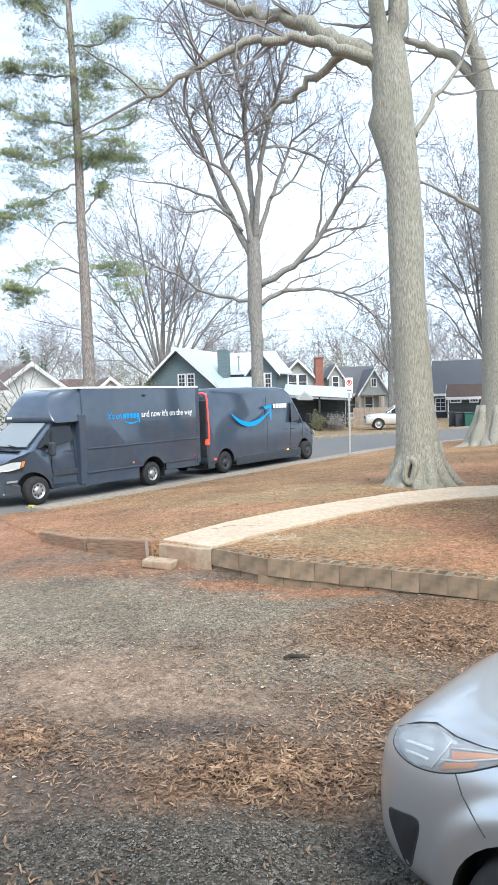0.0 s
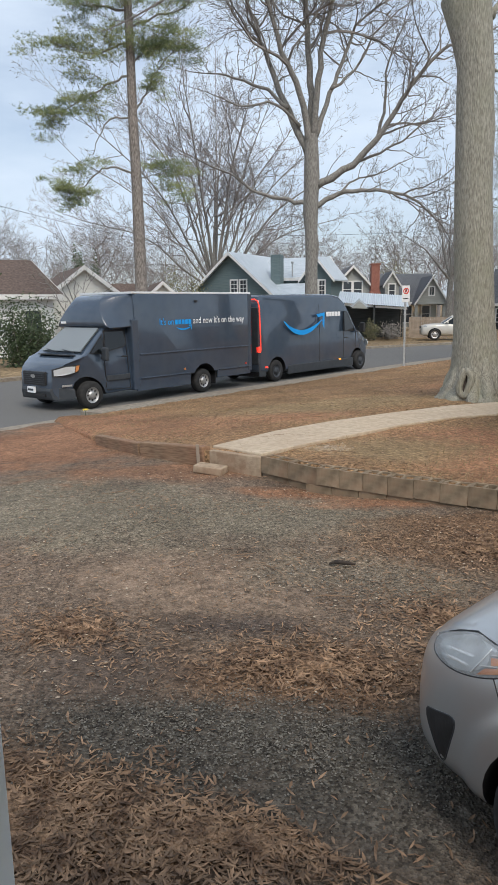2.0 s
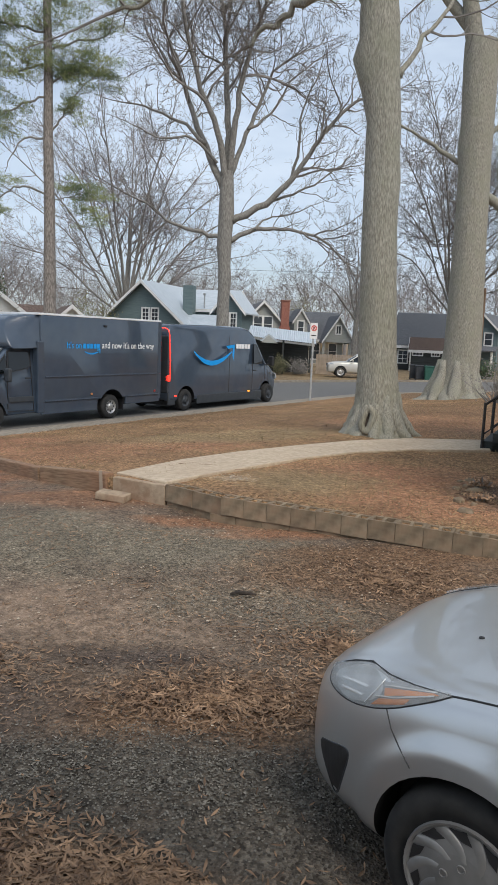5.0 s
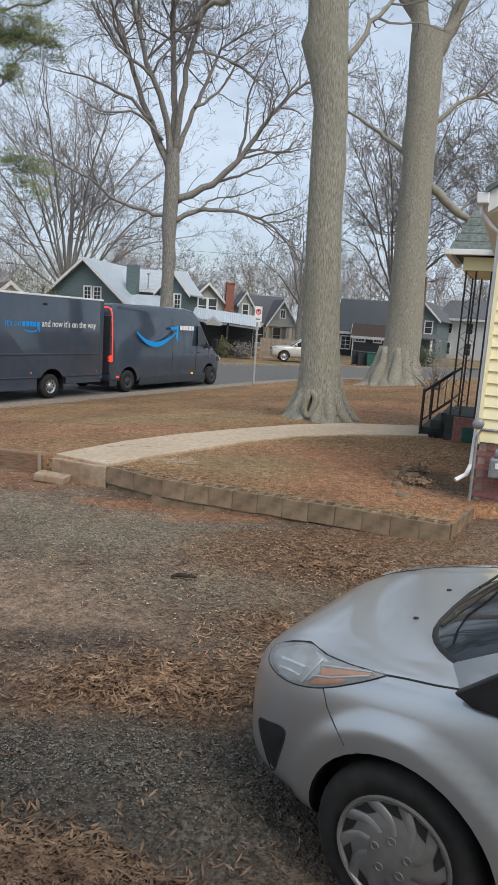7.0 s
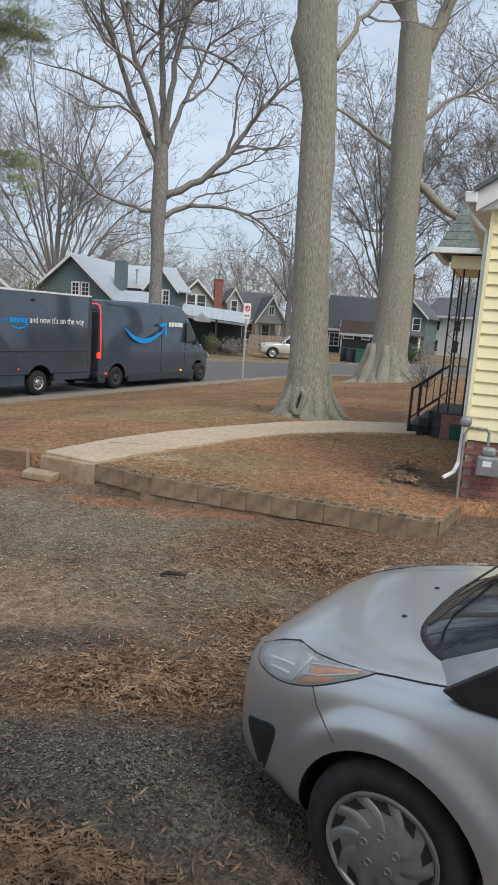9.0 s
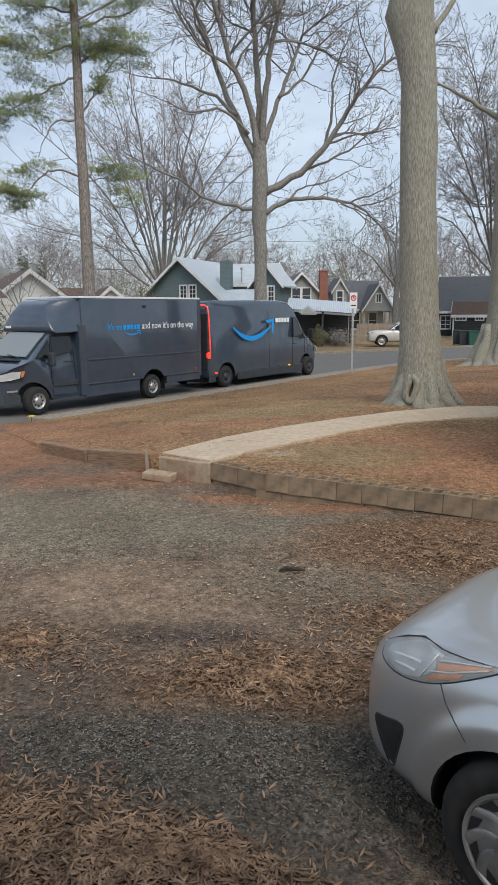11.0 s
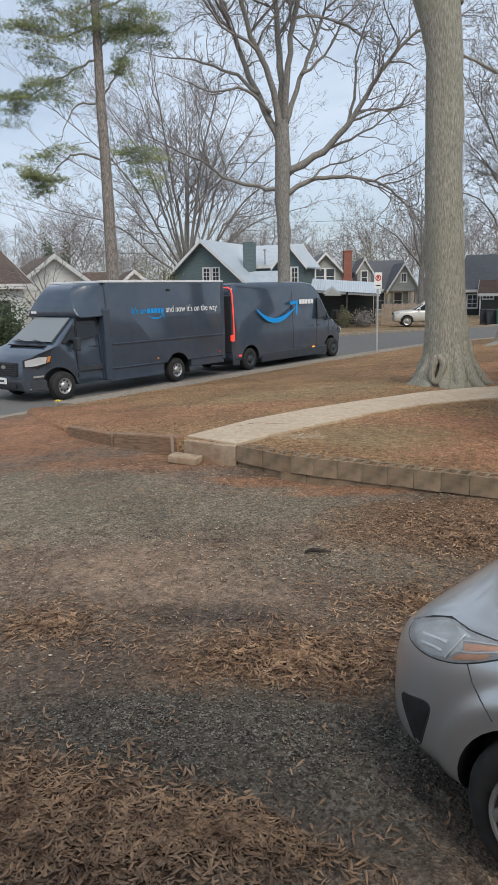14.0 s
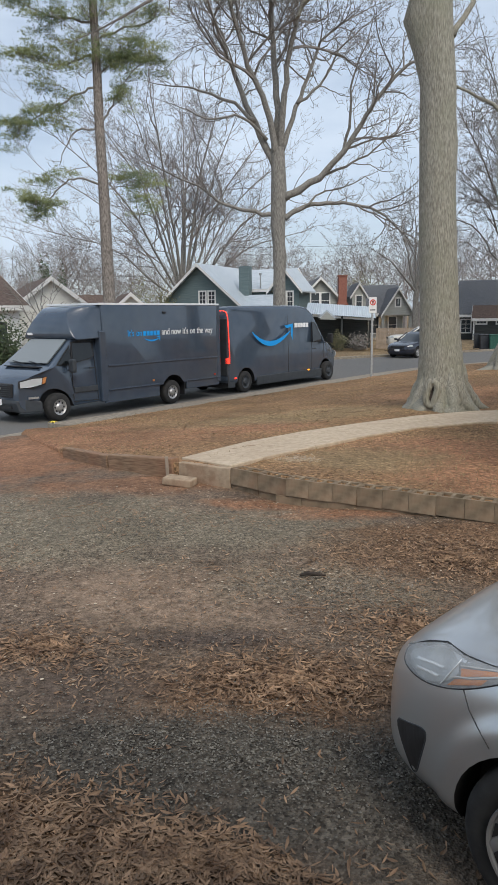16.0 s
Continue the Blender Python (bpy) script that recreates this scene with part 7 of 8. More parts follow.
    part("frieze", Geo().box(-0.2, 4.0, D + 0.05, D + 1.95, 3.12, 3.33), M_YELLOW, P)
    part("porch_gutter", Geo().box(-0.50, -0.40, D - 0.2, D + 2.1, 3.34, 3.43).box(-0.40, 2.0, D - 0.2, D - 0.12, 3.34, 3.43), M_GUTTER, P, bevel=0.01)
    for y in (D + 0.12, D + 1.75):
        for x in (-0.14, 0.02, 0.26):
            part("iron_post", Geo().tube([(x, y, 0.70), (x, y, 3.15)], 0.016, 6), M_IRON, P)
        scroll = Geo()
        for j in range(9):
            scroll.tube([(-0.14, y, 0.75 + 0.26 * j), (0.02, y, 0.88 + 0.26 * j), (-0.14, y, 1.01 + 0.26 * j)], 0.006, 4)
        part("scrollwork", scroll, M_IRON, P)
    for y in (D + 0.22, D + 1.58):
        a, b = (-0.62, y, 1.06), (-0.14, y, 1.46)
        part("handrail", Geo().tube([a, b], 0.022, 6).tube([(-0.62, y, 0.55), (-0.14, y, 0.95)], 0.014, 6), M_IRON, P, "black iron handrail")
        part("newel", Geo().tube([(-0.62, y, 0.28), (-0.62, y, 1.1)], 0.026, 6), M_IRON, P)
        for j in range(1, 4):
            x = -0.62 + 0.48 * j / 4
            part("baluster", Geo().tube([(x, y, 0.55 + 0.83 * (x + 0.62)), (x, y, 1.06 + 0.83 * (x + 0.62))], 0.009, 4), M_IRON, P)
    part("vent_box", Geo().box(0.10, 0.40, D - 0.05, D + 0.0, 0.15, 0.55), M_BING, P, "dark green crawlspace vent", bevel=0.01)
    # bricks of the foundation nearest the drive
    rng = random.Random(5)
    full = Geo().box(0, 0.205, 0, 0.07, 0, 0.062).mesh("brick", M_BRICK)
    for row in range(10):
        for i in range(14):
            b = new("brick", full)
            b.parent = H
            b.location = (0.0 + 0.216 * i + (0.108 if row % 2 else 0), 0.03 + rng.uniform(-0.003, 0.003), 0.18 + 0.074 * row)
    rest = Geo()
    for row in range(10):
        for i in range(14, 36):
            x = 0.216 * i + (0.108 if row % 2 else 0)
            rest.box(x, x + 0.205, 0.03, 0.1, 0.18 + 0.074 * row, 0.242 + 0.074 * row)
    tagged(part("brickwork", rest, M_BRICK, H), kind="stuff")
    return H


yellow_house()


def own_house():
    """The wall and the room from whose window the street is seen."""
    H = new("viewing_house")
    tagged(H, "cream house with an open window over the drive", "house")
    y0, y1 = 0.30, 0.42
    wall = Geo().box(-1.7, -0.245, y0, y1, -0.1, 3.05).box(0.44, 1.1, y0, y1, -0.1, 3.05).box(-0.245, 0.44, y0, y1, -0.1, 1.55).box(-0.245, 0.44, y0, y1, 2.62, 3.05)
    part("wall", wall, M_CREAMWALL, H)
    part("window_sill", Geo().box(-0.30, 0.49, y0 - 0.04, y1 + 0.06, 1.53, 1.58), M_WHITE, H)
    part("window_frame", Geo().box(-0.25, -0.2095, y0 - 0.02, y1 - 0.02, 1.58, 2.62).box(0.405, 0.445, y0 - 0.02, y1 - 0.02, 1.58, 2.62), M_WHITE, H, "white window frame")
    part("back_wall", Geo().box(-1.7, 1.1, -4.1, -4.0, -0.1, 3.05), M_INNER, H)
    part("side_wall", Geo().box(-1.8, -1.7, -4.1, y1, -0.1, 3.05), M_INNER, H)
    part("side_wall", Geo().box(1.1, 1.2, -4.1, y1, -0.1, 3.05), M_INNER, H)
    part("room_floor", Geo().box(-1.7, 1.1, -4.0, y0, 0.45, 0.55), M_TIMBER, H)
    part("room_ceiling", Geo().box(-1.7, 1.1, -4.0, y0, 2.9, 3.0), M_INNER, H)
    part("roof", Geo().prism([(-4.3, 3.06), (-1.9, 3.4), (0.50, 3.06), (0.50, 3.13), (-1.9, 3.5), (-4.3, 3.13)], 0, -1.9, 1.3), M_ROOFBROWN, H)


own_house()


# ------------------------------------------------------------ street furniture, shrubs and small things
def sign_post():
    root = thing("street_sign", pose(3.85, 27.12, -0.33, 0, 0, 14), "white no-parking sign on a grey steel post", "sign")
    part("post", Geo().box(-0.035, 0.035, -0.02, 0.02, 0, 2.65), M_STEEL, root)
    part("plate", Geo().box(-0.155, 0.155, -0.035, -0.022, 2.40, 3.0), M_SIGNW, root, "white metal plate", bevel=0.012)
    ring = Geo().lathe([(0.075, -0.037), (0.115, -0.037), (0.115, -0.041), (0.075, -0.041), (0.075, -0.037)], (0, 0, 2.80), "y", 24)
    part("ring", ring, M_SIGNR, root, "red prohibition ring")
    sl = part("slash", Geo().box(-0.09, 0.09, -0.041, -0.037, -0.014, 0.014), M_SIGNR, root)
    sl.location, sl.rotation_euler = (0, 0, 2.80), (0, radians(45), 0)
    pm = Geo().box(-0.035, -0.012, -0.040, -0.037, 2.74, 2.86).box(-0.012, 0.035, -0.040, -0.037, 2.80, 2.86)
    part("symbol_bar", pm, M_BLACK, root)
    part("arrow_bar", Geo().box(-0.1, 0.1, -0.038, -0.035, 2.50, 2.54), M_BLACK, root)


sign_post()


def leafy(name, base, size, label, material, seed, count, leaf=0.07, twig=True, category="bush"):
    """A shrub: stems from one foot and many small leaves in uneven clumps."""
    rng = random.Random(seed)
    root = thing(name, pose(*base), label, category)
    st, lv = Geo(), Geo()
    tips = []
    for k in range(26):
        d = Vector((rng.gauss(0, 0.6) * size[0] / size[1], rng.gauss(0, 0.6) * size[0] / size[1], 1))
        q = wander(Vector((rng.gauss(0, 0.1) * size[0], rng.gauss(0, 0.1) * size[0], 0)), d, size[1] * rng.uniform(0.5, 1.0), 4, rng, 0.12, 0.02)
        st.tube(q, [0.02, 0.017, 0.013, 0.009, 0.004], 4, caps=False)
        tips += q[1:]
    for k in range(count):
        p = rng.choice(tips) + Vector((rng.gauss(0, 0.16) * size[0], rng.gauss(0, 0.16) * size[0], rng.gauss(0, 0.13) * size[1]))
        p.z = max(0.05, p.z)
        d = Vector((rng.gauss(0, 1), rng.gauss(0, 1), rng.gauss(0, 0.8))).normalized() * leaf * rng.uniform(0.7, 1.3)
        s = d.orthogonal().normalized() * leaf * 0.33
        lv.poly([p - d * 0.5, p + s, p + d * 0.5, p - s])
    part("stem", st, M_TWIG, root)
    part("foliage", lv, material, root)
    return root


bx, by = polar(-22.0, 32)
leafy("bush", (bx, by, -0.45), (1.7, 2.7), "dense dark evergreen bush beside the white cottage", M_BUSH, 41, 5200, 0.12)
bx, by = polar(-20.6, 34)
leafy("bush", (bx, by, -0.45), (1.0, 1.5), "rounded dark evergreen bush", M_BUSH, 42, 2600, 0.11)
bx, by = polar(5.4, 50)
leafy("shrub", (bx, by, -0.45), (0.8, 1.25), "green shrub in front of the carport", M_DRYBUSH, 43, 1500, 0.1)
bx, by = polar(7.0, 50.5)
leafy("shrub", (bx, by, -0.45), (1.1, 1.2), "tangled bare hedge by the carport", M_TWIG, 44, 1400, 0.12)
bx, by = polar(-9.6, 53)
leafy("shrub", (bx, by, -0.4), (2.0, 4.6), "tall olive-green shrub beside the teal house", M_DRYBUSH, 45, 7000, 0.13)
bx, by = polar(20.0, 60)
leafy("shrub", (bx, by, -0.5), (0.6, 1.2), "rounded yellow-green shrub at the far kerb", M_DRYBUSH, 46, 900, 0.12)
bx, by = polar(21.6, 58)
leafy("shrub", (bx, by, -0.5), (1.6, 1.6), "low dark shrub by the far kerb", M_BUSH, 47, 1500, 0.14)
bx, by = polar(22.6, 24)
leafy("shrub", (bx, by, 0.1), (1.5, 1.9), "bare twiggy shrub beyond the porch", M_TWIG, 48, 500, 0.08)
bx, by = polar(-17.6, 62)
leafy("evergreen_tree", (bx, by, -0.4), (0.9, 6.2), "small dark evergreen behind the cottages", M_BUSH, 49, 7000, 0.2, category="tree")
bx, by = polar(7.6, 84)
leafy("evergreen_tree", (bx, by, -0.4), (2.6, 7.2), "olive-tinged tree behind the grey bungalow", M_DRYBUSH, 50, 4000, 0.16, category="tree")


def bin_cart(m, material, label):
    root = thing("wheelie_bin", m, label, "bin", "bins at the kerb")
    part("body", Geo().prism([(-0.27, 0.06), (0.27, 0.06), (0.31, 0.95), (-0.31, 0.95)], 1, -0.28, 0.28), material, root, bevel=0.02)
    part("lid", Geo().prism([(-0.34, 0.95), (0.34, 0.95), (0.30, 1.03), (-0.30, 1.04)], 1, -0.32, 0.32), material, root, bevel=0.02)
    for x in (-0.24, 0.24):
        part("wheel", Geo().lathe([(0.001, -0.03), (0.11, -0.03), (0.11, 0.03), (0.001, 0.03)], (x, 0.3, 0.11), "x", 14), M_TYRE, root)
    part("handle", Geo().tube([(-0.22, 0.36, 0.98), (0.22, 0.36, 0.98)], 0.018, 6), material, root)
    return root


for az, r, m_, lb in ((16.65, 50.5, M_BINB, "black plastic wheelie bin at the kerb"), (17.35, 50.0, M_BING, "dark green wheelie bin at the kerb"), (16.2, 51.2, M_BINB, "black plastic wheelie bin behind another")):
    x, y = polar(az, r)
    bin_cart(pose(x, y, -0.46, 0, 0, -az + 8), m_, lb)


def wire(a, b, sag, name="overhead_wire"):
    pts = [Vector(a).lerp(Vector(b), k / 16) - Vector((0, 0, sag * 4 * (k / 16) * (1 - k / 16))) for k in range(17)]
    ob = part(name, Geo().tube(pts, 0.012, 5), M_BLACK)
    tagged(ob, "thin black utility wire over the street", "wire", kind="structure")


wire((*polar(-34, 40), 9.2), (*polar(-10, 52), 6.2), 0.3)
wire((*polar(-4, 75), 9.0), (*polar(24, 75), 9.6), 0.5)
ux, uy = polar(21.0, 58)
pole = thing("utility_pole", pose(ux, uy, -0.5), "weathered wooden utility pole past the bend", "pole")
part("shaft", Geo().tube([(0, 0, 0), (0, 0, 7.0)], [0.14, 0.10], 10), M_TIMBER, pole)

# loose things on the drive
sp = part("stepping_brick", Geo().box(-0.19, 0.19, -0.10, 0.10, 0, 0.09), M_CONCOLD, bevel=0.012)
sp.matrix_world = pose(-1.12, 8.24, 0.055, 2, 3, -20)
tagged(sp, "loose concrete paver lying below the walkway", "paver")
stk = part("stake", Geo().box(-0.02, 0.02, -0.012, 0.012, -0.1, 0.24), M_FENCE, bevel=0.004)
stk.matrix_world = pose(-1.30, 8.47, 0.12, 4, -3, 20)
tagged(stk, "short pale wooden stake against the timber edging", "stake")
dk = part("bark_piece", Geo().tube([(-0.10, 0, 0.012), (-0.04, 0.015, 0.022), (0.03, 0.008, 0.02), (0.10, 0.012, 0.012)], [0.008, 0.018, 0.016, 0.006], 7), M_STICK)
dk.matrix_world = pose(0.30, 5.1, 0.09, 0, 0, -4)
tagged(dk, "dark curled piece of bark on the gravel", "bark")
fl = thing("daffodil", pose(-4.94, 15.5, -0.43), "single yellow flower at the edge of the drive", "flower")
part("stem", Geo().tube([(0, 0, 0), (0.01, 0, 0.16)], 0.008, 5), M_BUSH, fl)
pg = Geo()
for k in range(7):
    a = 2 * math.pi * k / 7
    c, s = math.cos(a), math.sin(a)
    pg.poly([(0.01, 0, 0.16), (0.01 + 0.06 * c - 0.02 * s, 0.06 * s + 0.02 * c, 0.20), (0.01 + 0.11 * c, 0.11 * s, 0.17), (0.01 + 0.06 * c + 0.02 * s, 0.06 * s - 0.02 * c, 0.20)])
part("petals", pg, M_FLOWER, fl)


# ------------------------------------------------------------ litter: leaves, stones, dry grass
LEAF_SPOTS = [(0.1, 3.6, 0.95, 0.45), (-1.2, 2.3, 1.1, 0.6), (1.5, 5.6, 1.3, 0.8), (-0.3, 2.3, 1.3, 0.3), (-1.4, 3.9, 0.6, 0.4), (0.9, 4.3, 0.8, 0.6), (2.6, 5.2, 1.0, 0.5)]


WALK_MIDDLE = [(-0.8 + 0.45 * k, 8.4 + 0.45 * k) for k in range(6)] + [(1.8 + 0.5 * k, 11.0 + 0.17 * k) for k in range(8)]


def leaf_shape(length, curl, width=0.2):
    """A curled oak leaf: two rows of quads bent along the rib."""
    v, f = [], []
    for k in range(4):
        t = k / 3
        w = width * length * (0.14, 0.62, 0.5, 0.07)[k]
        z = curl * length * (t - 0.5) ** 2 * 2
        v += [(t * length - length / 2, -w, z + 0.25 * w), (t * length - length / 2, 0, z), (t * length - length / 2, w, z + 0.3 * w)]
    for k in range(3):
        for j in range(2):
            a = 3 * k + j
            f.append((a, a + 1, a + 4, a + 3))
    return v, f


def ground_at(x, y):
    return lawn_z(x, y) + 0.01 if inside_lawn(x, y) else drive_z(x, y) + 0.012


def bare_gravel(x, y):
    """The strip of washed gravel between the two drifts of leaves."""
    low = 2.38 - 0.5 * x + 0.22 * noise.noise((x * 2.5, y * 2.5, 4))
    return low < y < 3.25 + 0.25 * noise.noise((x * 2.0, 9.0, 4))


def scatter_leaves():
    rng = random.Random(61)
    kinds = [leaf_shape(0.066, 0.2, 0.2), leaf_shape(0.08, 0.15, 0.12), leaf_shape(0.05, 0.3, 0.28), leaf_shape(0.075, -0.12, 0.16)]
    meshes = []
    for v, f in kinds:
        g = Geo()
        g.v, g.f, g.m = list(v), list(f), [0] * len(f)
        meshes.append(g.mesh("leaf", M_LEAF))
    litter = new("leaf_litter")
    tagged(litter, "curled brown oak leaves strewn over the drive", "leaves", kind="stuff")
    near = 0
    rest = Geo()

    def drop(x, y, scale, single):
        k = rng.randrange(4)
        m = pose(x, y, ground_at(x, y) + rng.uniform(-0.006, 0.008), rng.gauss(0, 16), rng.gauss(0, 12), rng.uniform(0, 360))
        if single:
            ob = new("leaf", meshes[k])
            ob.parent = litter
            ob.matrix_basis = m
            return
        v, f = kinds[k]
        o = len(rest.v)
        rest.v += [tuple(m @ (Vector(p) * scale)) for p in v]
        rest.f += [tuple(o + i for i in q) for q in f]
        rest.m += [0] * len(f)

    for x0, y0, rx, ry in LEAF_SPOTS:
        n = int(rx * ry * (10500 if y0 < 3 else 7000 if y0 < 4.2 else 3600))
        for _ in range(n):
            a, q = rng.uniform(0, 2 * math.pi), abs(rng.gauss(0, 0.55))
            x, y = x0 + rx * q * math.cos(a), y0 + ry * q * math.sin(a)
            if y < 0.6 or (0.2 < x < 3 and inside_lawn(x, y)):
                continue
            if bare_gravel(x, y) and rng.random() < 0.9:
                continue
            single = near < 280 and y < 2.75 and -1.5 < x < 0.2
            near += single
            drop(x, y, rng.uniform(0.4, 0.9), single)
    for _ in range(16000):
        x, y = rng.uniform(-4.5, 3.6), rng.uniform(1.6, 8.0)
        if rng.random() < 0.55 + 1.6 * noise.noise((x * 1.1, y * 1.1, 5)) and not (bare_gravel(x, y) and rng.random() < 0.7):
            drop(x, y, rng.uniform(0.3, 0.8), False)
    for _ in range(42000):
        x, y = rng.uniform(-4, 12), 7 + 15 * rng.random() ** 1.3
        u = min(math.hypot(x - a, y - b) for a, b in WALK_MIDDLE)
        bed = x < 3.6 and y < 10.5 - 0.4 * abs(x - 2.5) and y < 8.6 + 0.9 * x
        if inside_lawn(x, y) and not (bed and rng.random() < 0.8) and (u > 0.75 or rng.random() < 0.02) and rng.random() < 0.5 + 1.5 * noise.noise((x * 0.8, y * 0.8, 2)):
            drop(x, y, rng.uniform(0.5, 1.0), False)
    for _ in range(700):
        x, y = 3.2 + rng.gauss(0, 0.28), 8.0 + rng.gauss(0, 0.5)
        if inside_lawn(x, y):
            drop(x, y, rng.uniform(0.4, 0.9), False)
    tagged(part("leaf_rest", rest, M_LEAF, litter), kind="stuff")


def scatter_stones():
    rng = random.Random(62)
    g = Geo()
    spots = [(-0.45, 3.0, 1.0, 0.35, 2600), (0.3, 2.85, 0.8, 0.35, 1700), (-1.2, 6.3, 2.6, 1.2, 3600), (0.4, 4.9, 1.0, 0.5, 1200), (-3.2, 7.2, 1.8, 1.3, 1500), (0, 4.2, 2.2, 1.6, 1800)]
    for x0, y0, rx, ry, n in spots:
        for _ in range(int(n * 1.5)):
            x, y = x0 + rng.gauss(0, 0.5) * rx, y0 + rng.gauss(0, 0.5) * ry
            if inside_lawn(x, y) or y < 0.6:
                continue
            r = rng.uniform(0.003, 0.007)
            z = drive_z(x, y) + 0.010
            k = len(g.v)
            ax, ay, az = r * rng.uniform(0.8, 1.5), r * rng.uniform(0.7, 1.2), r * rng.uniform(0.5, 0.9)
            a = rng.uniform(0, 3)
            c, s = math.cos(a), math.sin(a)
            for px, py, pz in ((1, 0, 0), (0, 1, 0), (-1, 0, 0), (0, -1, 0), (0.1, 0.1, 1)):
                u, w = px * ax, py * ay
                g.v.append((x + u * c - w * s, y + u * s + w * c, z + pz * az))
            for q in ((0, 1, 4), (1, 2, 4), (2, 3, 4), (3, 0, 4)):
                g.f.append(tuple(k + i for i in q))
                g.m.append(0)
    chips = Geo()
    for _ in range(2600):
        x, y = rng.uniform(-4.5, 2.6), 2.6 + 5.6 * rng.random() ** 0.8
        if inside_lawn(x, y) or noise.noise((x * 0.9, y * 0.9, 8)) < -0.05:
            continue
        r, z, a = rng.uniform(0.004, 0.011), drive_z(x, y) + 0.013, rng.uniform(0, 3)
        k = len(chips.v)
        for j in range(5):
            b = a + 2 * math.pi * j / 5
            chips.v.append((x + r * rng.uniform(0.7, 1.5) * math.cos(b), y + r * rng.uniform(0.6, 1.2) * math.sin(b), z))
        chips.v.append((x, y, z + 0.6 * r))
        chips.f += [(k + j, k + (j + 1) % 5, k + 5) for j in range(5)]
        chips.m += [0] * 5
    for _ in range(150):
        x, y = 0.33 + rng.gauss(0, 0.14), 8.55 + rng.gauss(0, 0.14)
        z, a, r = lawn_z(x, y) + 0.02, rng.uniform(0, 3), rng.uniform(0.008, 0.018)
        c, s = r * math.cos(a), r * math.sin(a)
        chips.poly([(x - c, y - s, z), (x + 0.5 * s, y - 0.5 * c, z + 0.004), (x + c, y + s, z + 0.008), (x - 0.5 * s, y + 0.5 * c, z + 0.003)])
    tagged(part("pale_chips", chips, M_CHIP), "pale stone and leaf chips strewn on the drive", "gravel", kind="stuff")
    tagged(part("gravel", g, M_STONE), "pale grey gravel chips on the drive", "gravel", kind="stuff")


def scatter_grass():
    rng = random.Random(63)
    g = Geo()
    for _ in range(40000):
        x, y = rng.uniform(-4.5, 11), 6.4 + 17 * rng.random() ** 1.4
        if not inside_lawn(x, y) or noise.noise((x * 0.6, y * 0.6, 7)) < -0.12:
            continue
        z = lawn_z(x, y)
        h = rng.uniform(0.015, 0.05)
        a = rng.uniform(0, 2 * math.pi)
        c, s = math.cos(a) * 0.004, math.sin(a) * 0.004
        g.poly([(x - c, y - s, z), (x + c, y + s, z), (x + rng.gauss(0, 0.03), y + rng.gauss(0, 0.03), z + h)])
    tagged(part("dry_grass", g, M_GRASS), "thin straw-coloured dormant grass", "grass", kind="stuff")


scatter_leaves()
scatter_stones()
scatter_grass()


def border_stones():
    """Rough stones round the bed at the house corner."""
    rng = random.Random(88)
    for k in range(9):
        x, y = 2.78 + 0.085 * k + rng.uniform(-0.14, 0.16), 7.25 + 0.22 * k + rng.uniform(-0.12, 0.12)
        r = rng.uniform(0.035, 0.085)
        g = Geo().lathe([(0.001, -0.5 * r), (0.8 * r, -0.4 * r), (r, 0.0), (0.75 * r, 0.35 * r), (0.001, 0.45 * r)], (0, 0, 0), "z", 9)
        g.v = [tuple(Vector(p) * (1 + 0.25 * noise.noise(Vector(p) * 14 + Vector((k, 0, 0))))) for p in g.v]
        ob = part("border_stone", g, M_BLOCK, smooth=False)
        ob.matrix_world = pose(x, y, lawn_z(x, y) + 0.004, rng.uniform(-8, 8), rng.uniform(-8, 8), rng.uniform(0, 180)) @ Matrix.Diagonal((1.25, 1, 1.3, 1))
        tagged(ob, "rough brown stone edging the planting bed", "stone", "bed edging")


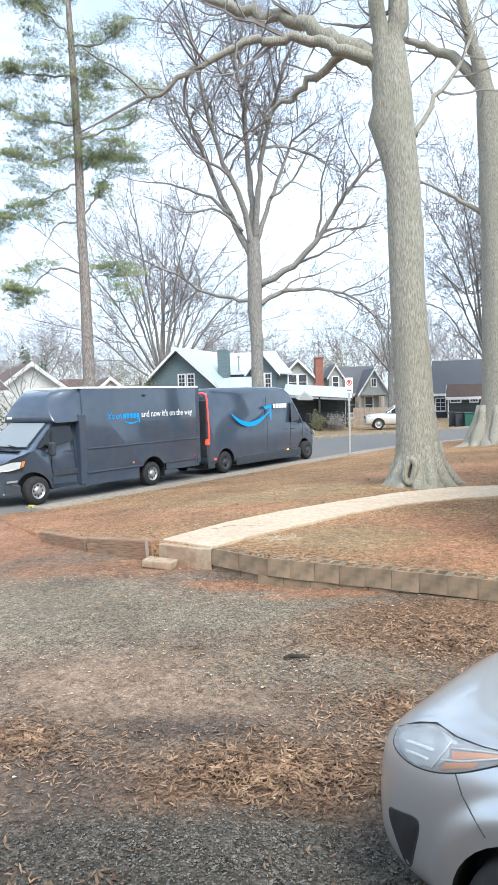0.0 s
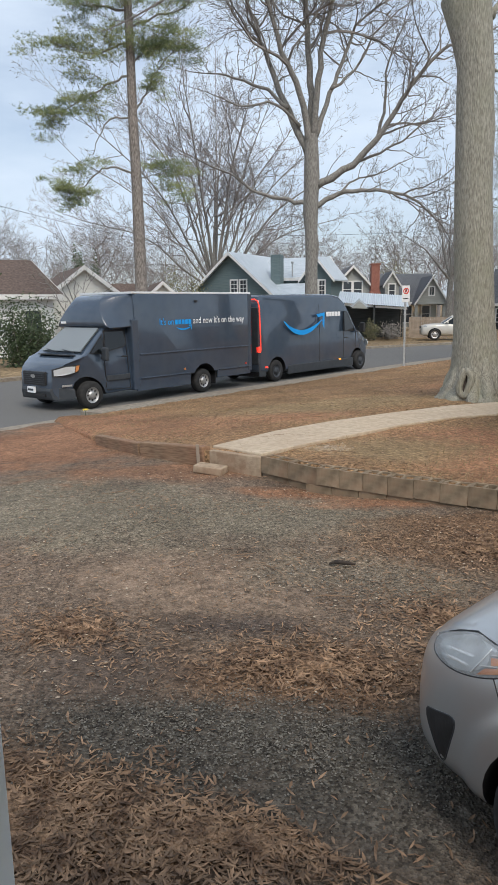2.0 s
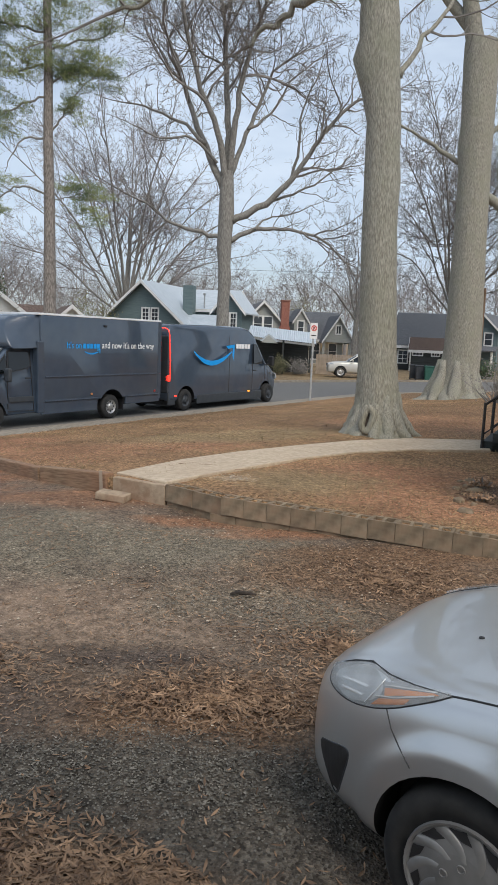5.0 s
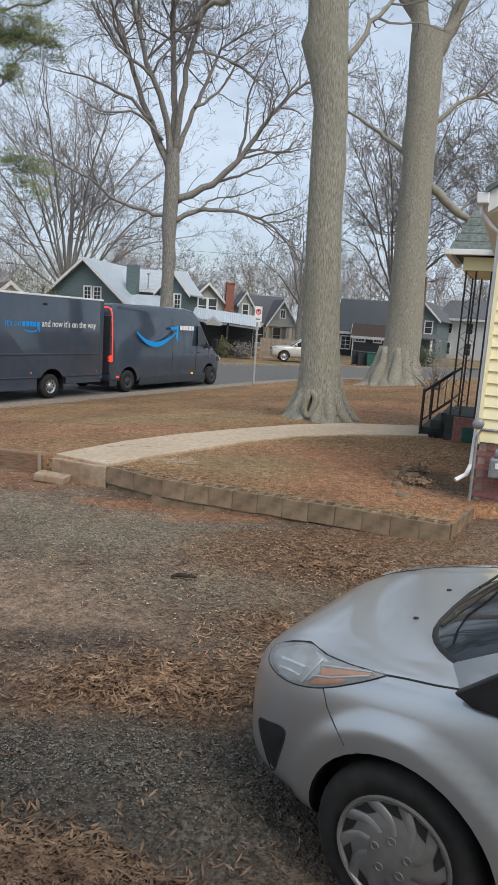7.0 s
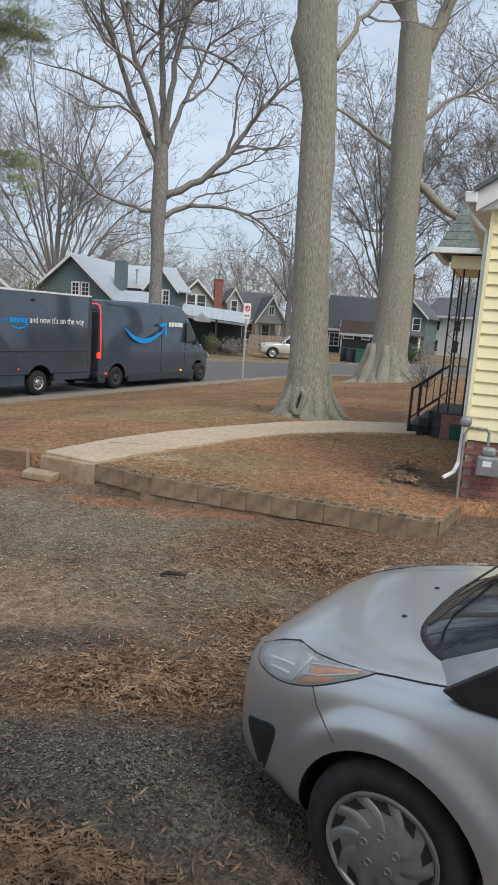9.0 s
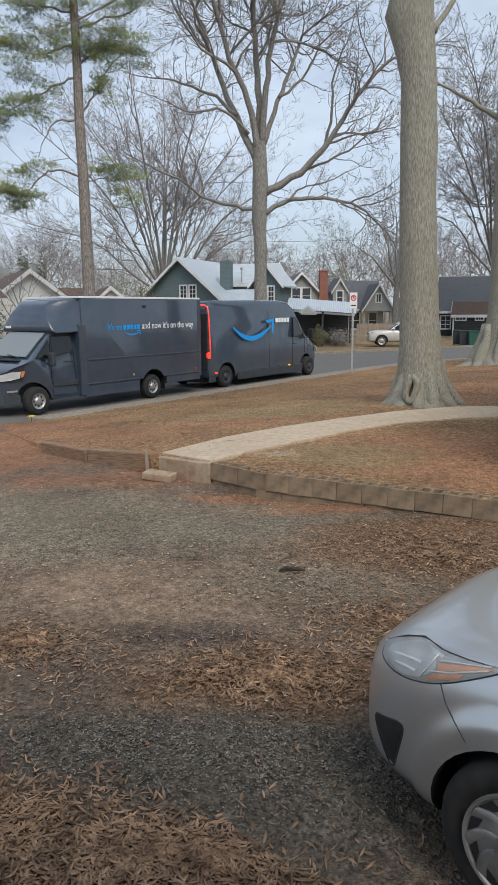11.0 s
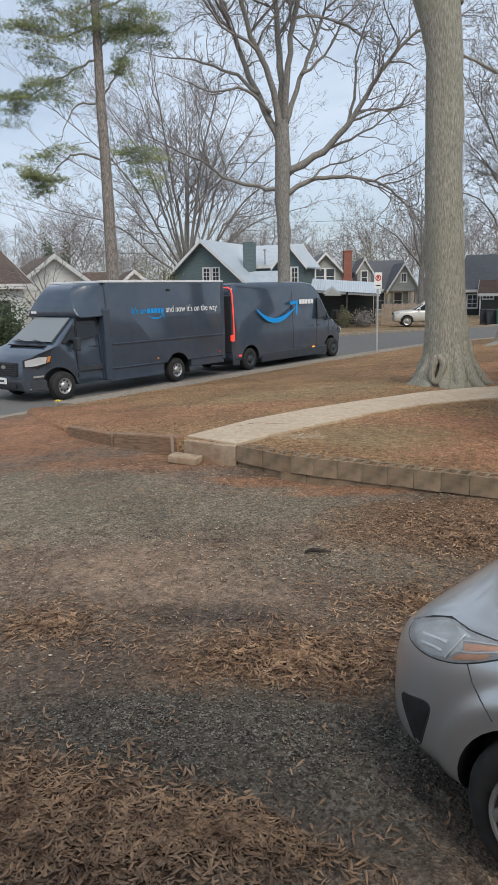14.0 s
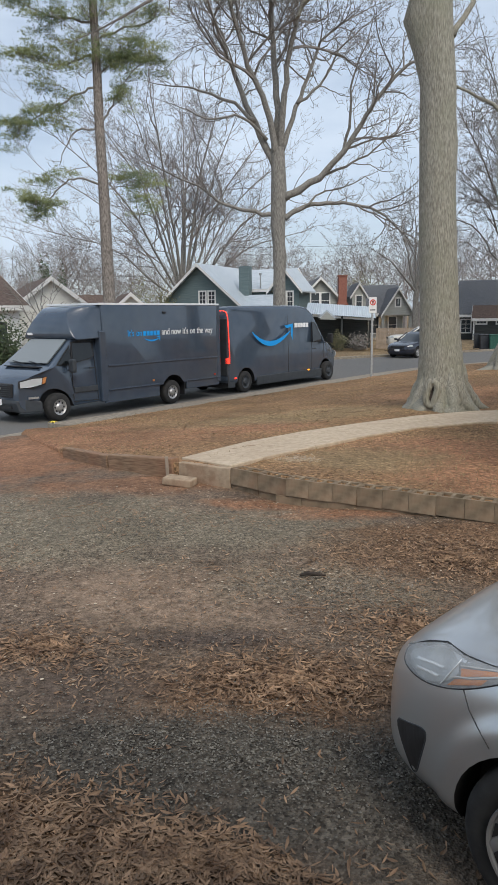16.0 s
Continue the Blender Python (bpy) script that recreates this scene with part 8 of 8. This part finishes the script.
border_stones()
leafy("dried_plant", (3.12, 7.75, lawn_z(3.12, 7.75)), (0.26, 0.11), "low dried plant litter in the bed at the house corner", M_LEAF, 91, 320, 0.04, category="plant")
leafy("dried_plant", (3.42, 8.45, lawn_z(3.42, 8.45)), (0.24, 0.16), "withered brown plant beside the house wall", M_LEAF, 92, 260, 0.045, category="plant")


def fallen_twigs():
    """Thin broken twigs lying on the drive and the lawn."""
    rng = random.Random(95)
    g = Geo()
    for _ in range(150):
        x, y = rng.uniform(-3.5, 5.0), rng.uniform(3.6, 14.0)
        a, ln = rng.uniform(0, 6.28), rng.uniform(0.08, 0.4)
        pts = []
        for k in range(5):
            a += rng.gauss(0, 0.22)
            pts.append((x, y, ground_at(x, y) + 0.012 + 0.006 * rng.random()))
            x, y = x + ln / 4 * math.cos(a), y + ln / 4 * math.sin(a)
        g.tube(pts, [0.0035, 0.0032, 0.0028, 0.0022, 0.0015], 5)
    tagged(part("fallen_twigs", g, M_TIMBER), "thin broken twigs lying on drive and lawn", "twigs", kind="stuff")


fallen_twigs()


# ------------------------------------------------------------ what moves: the dark sedan
def motions():
    front = [(0.0, 95.0, 105.0), (13.0, 34.0, 63.5), (14.0, 22.8, 55.6), (14.5, 18.3, 51.8), (15.0, 13.9, 48.0), (15.4, 10.9, 44.8), (15.8, 8.3, 41.85), (16.0, 7.2, 40.5)]
    rows = []
    for k in range(len(front)):
        t, x, y = front[k]
        x0, y0 = front[max(0, k - 1)][1:]
        x1, y1 = front[min(len(front) - 1, k + 1)][1:]
        ang = math.degrees(math.atan2(y1 - y0, x1 - x0))
        u = Vector((x1 - x0, y1 - y0)).normalized()
        rows.append((t, pose(x - 0.88 * u.x, y - 0.88 * u.y, ROAD_Z, 0, 0, ang)))
    walk(dark_car, rows)
    ts = [0.0] + [14.2 + k / 30 for k in range(55)]
    for w in dark_wheels:
        base = w.location.copy()
        turn = []
        for k, t in enumerate(ts):
            s = 46.0 * max(0, k - 1)
            turn.append((t, pose(base.x, base.y, base.z, 0, s, 0)))
        walk(w, turn)


motions()
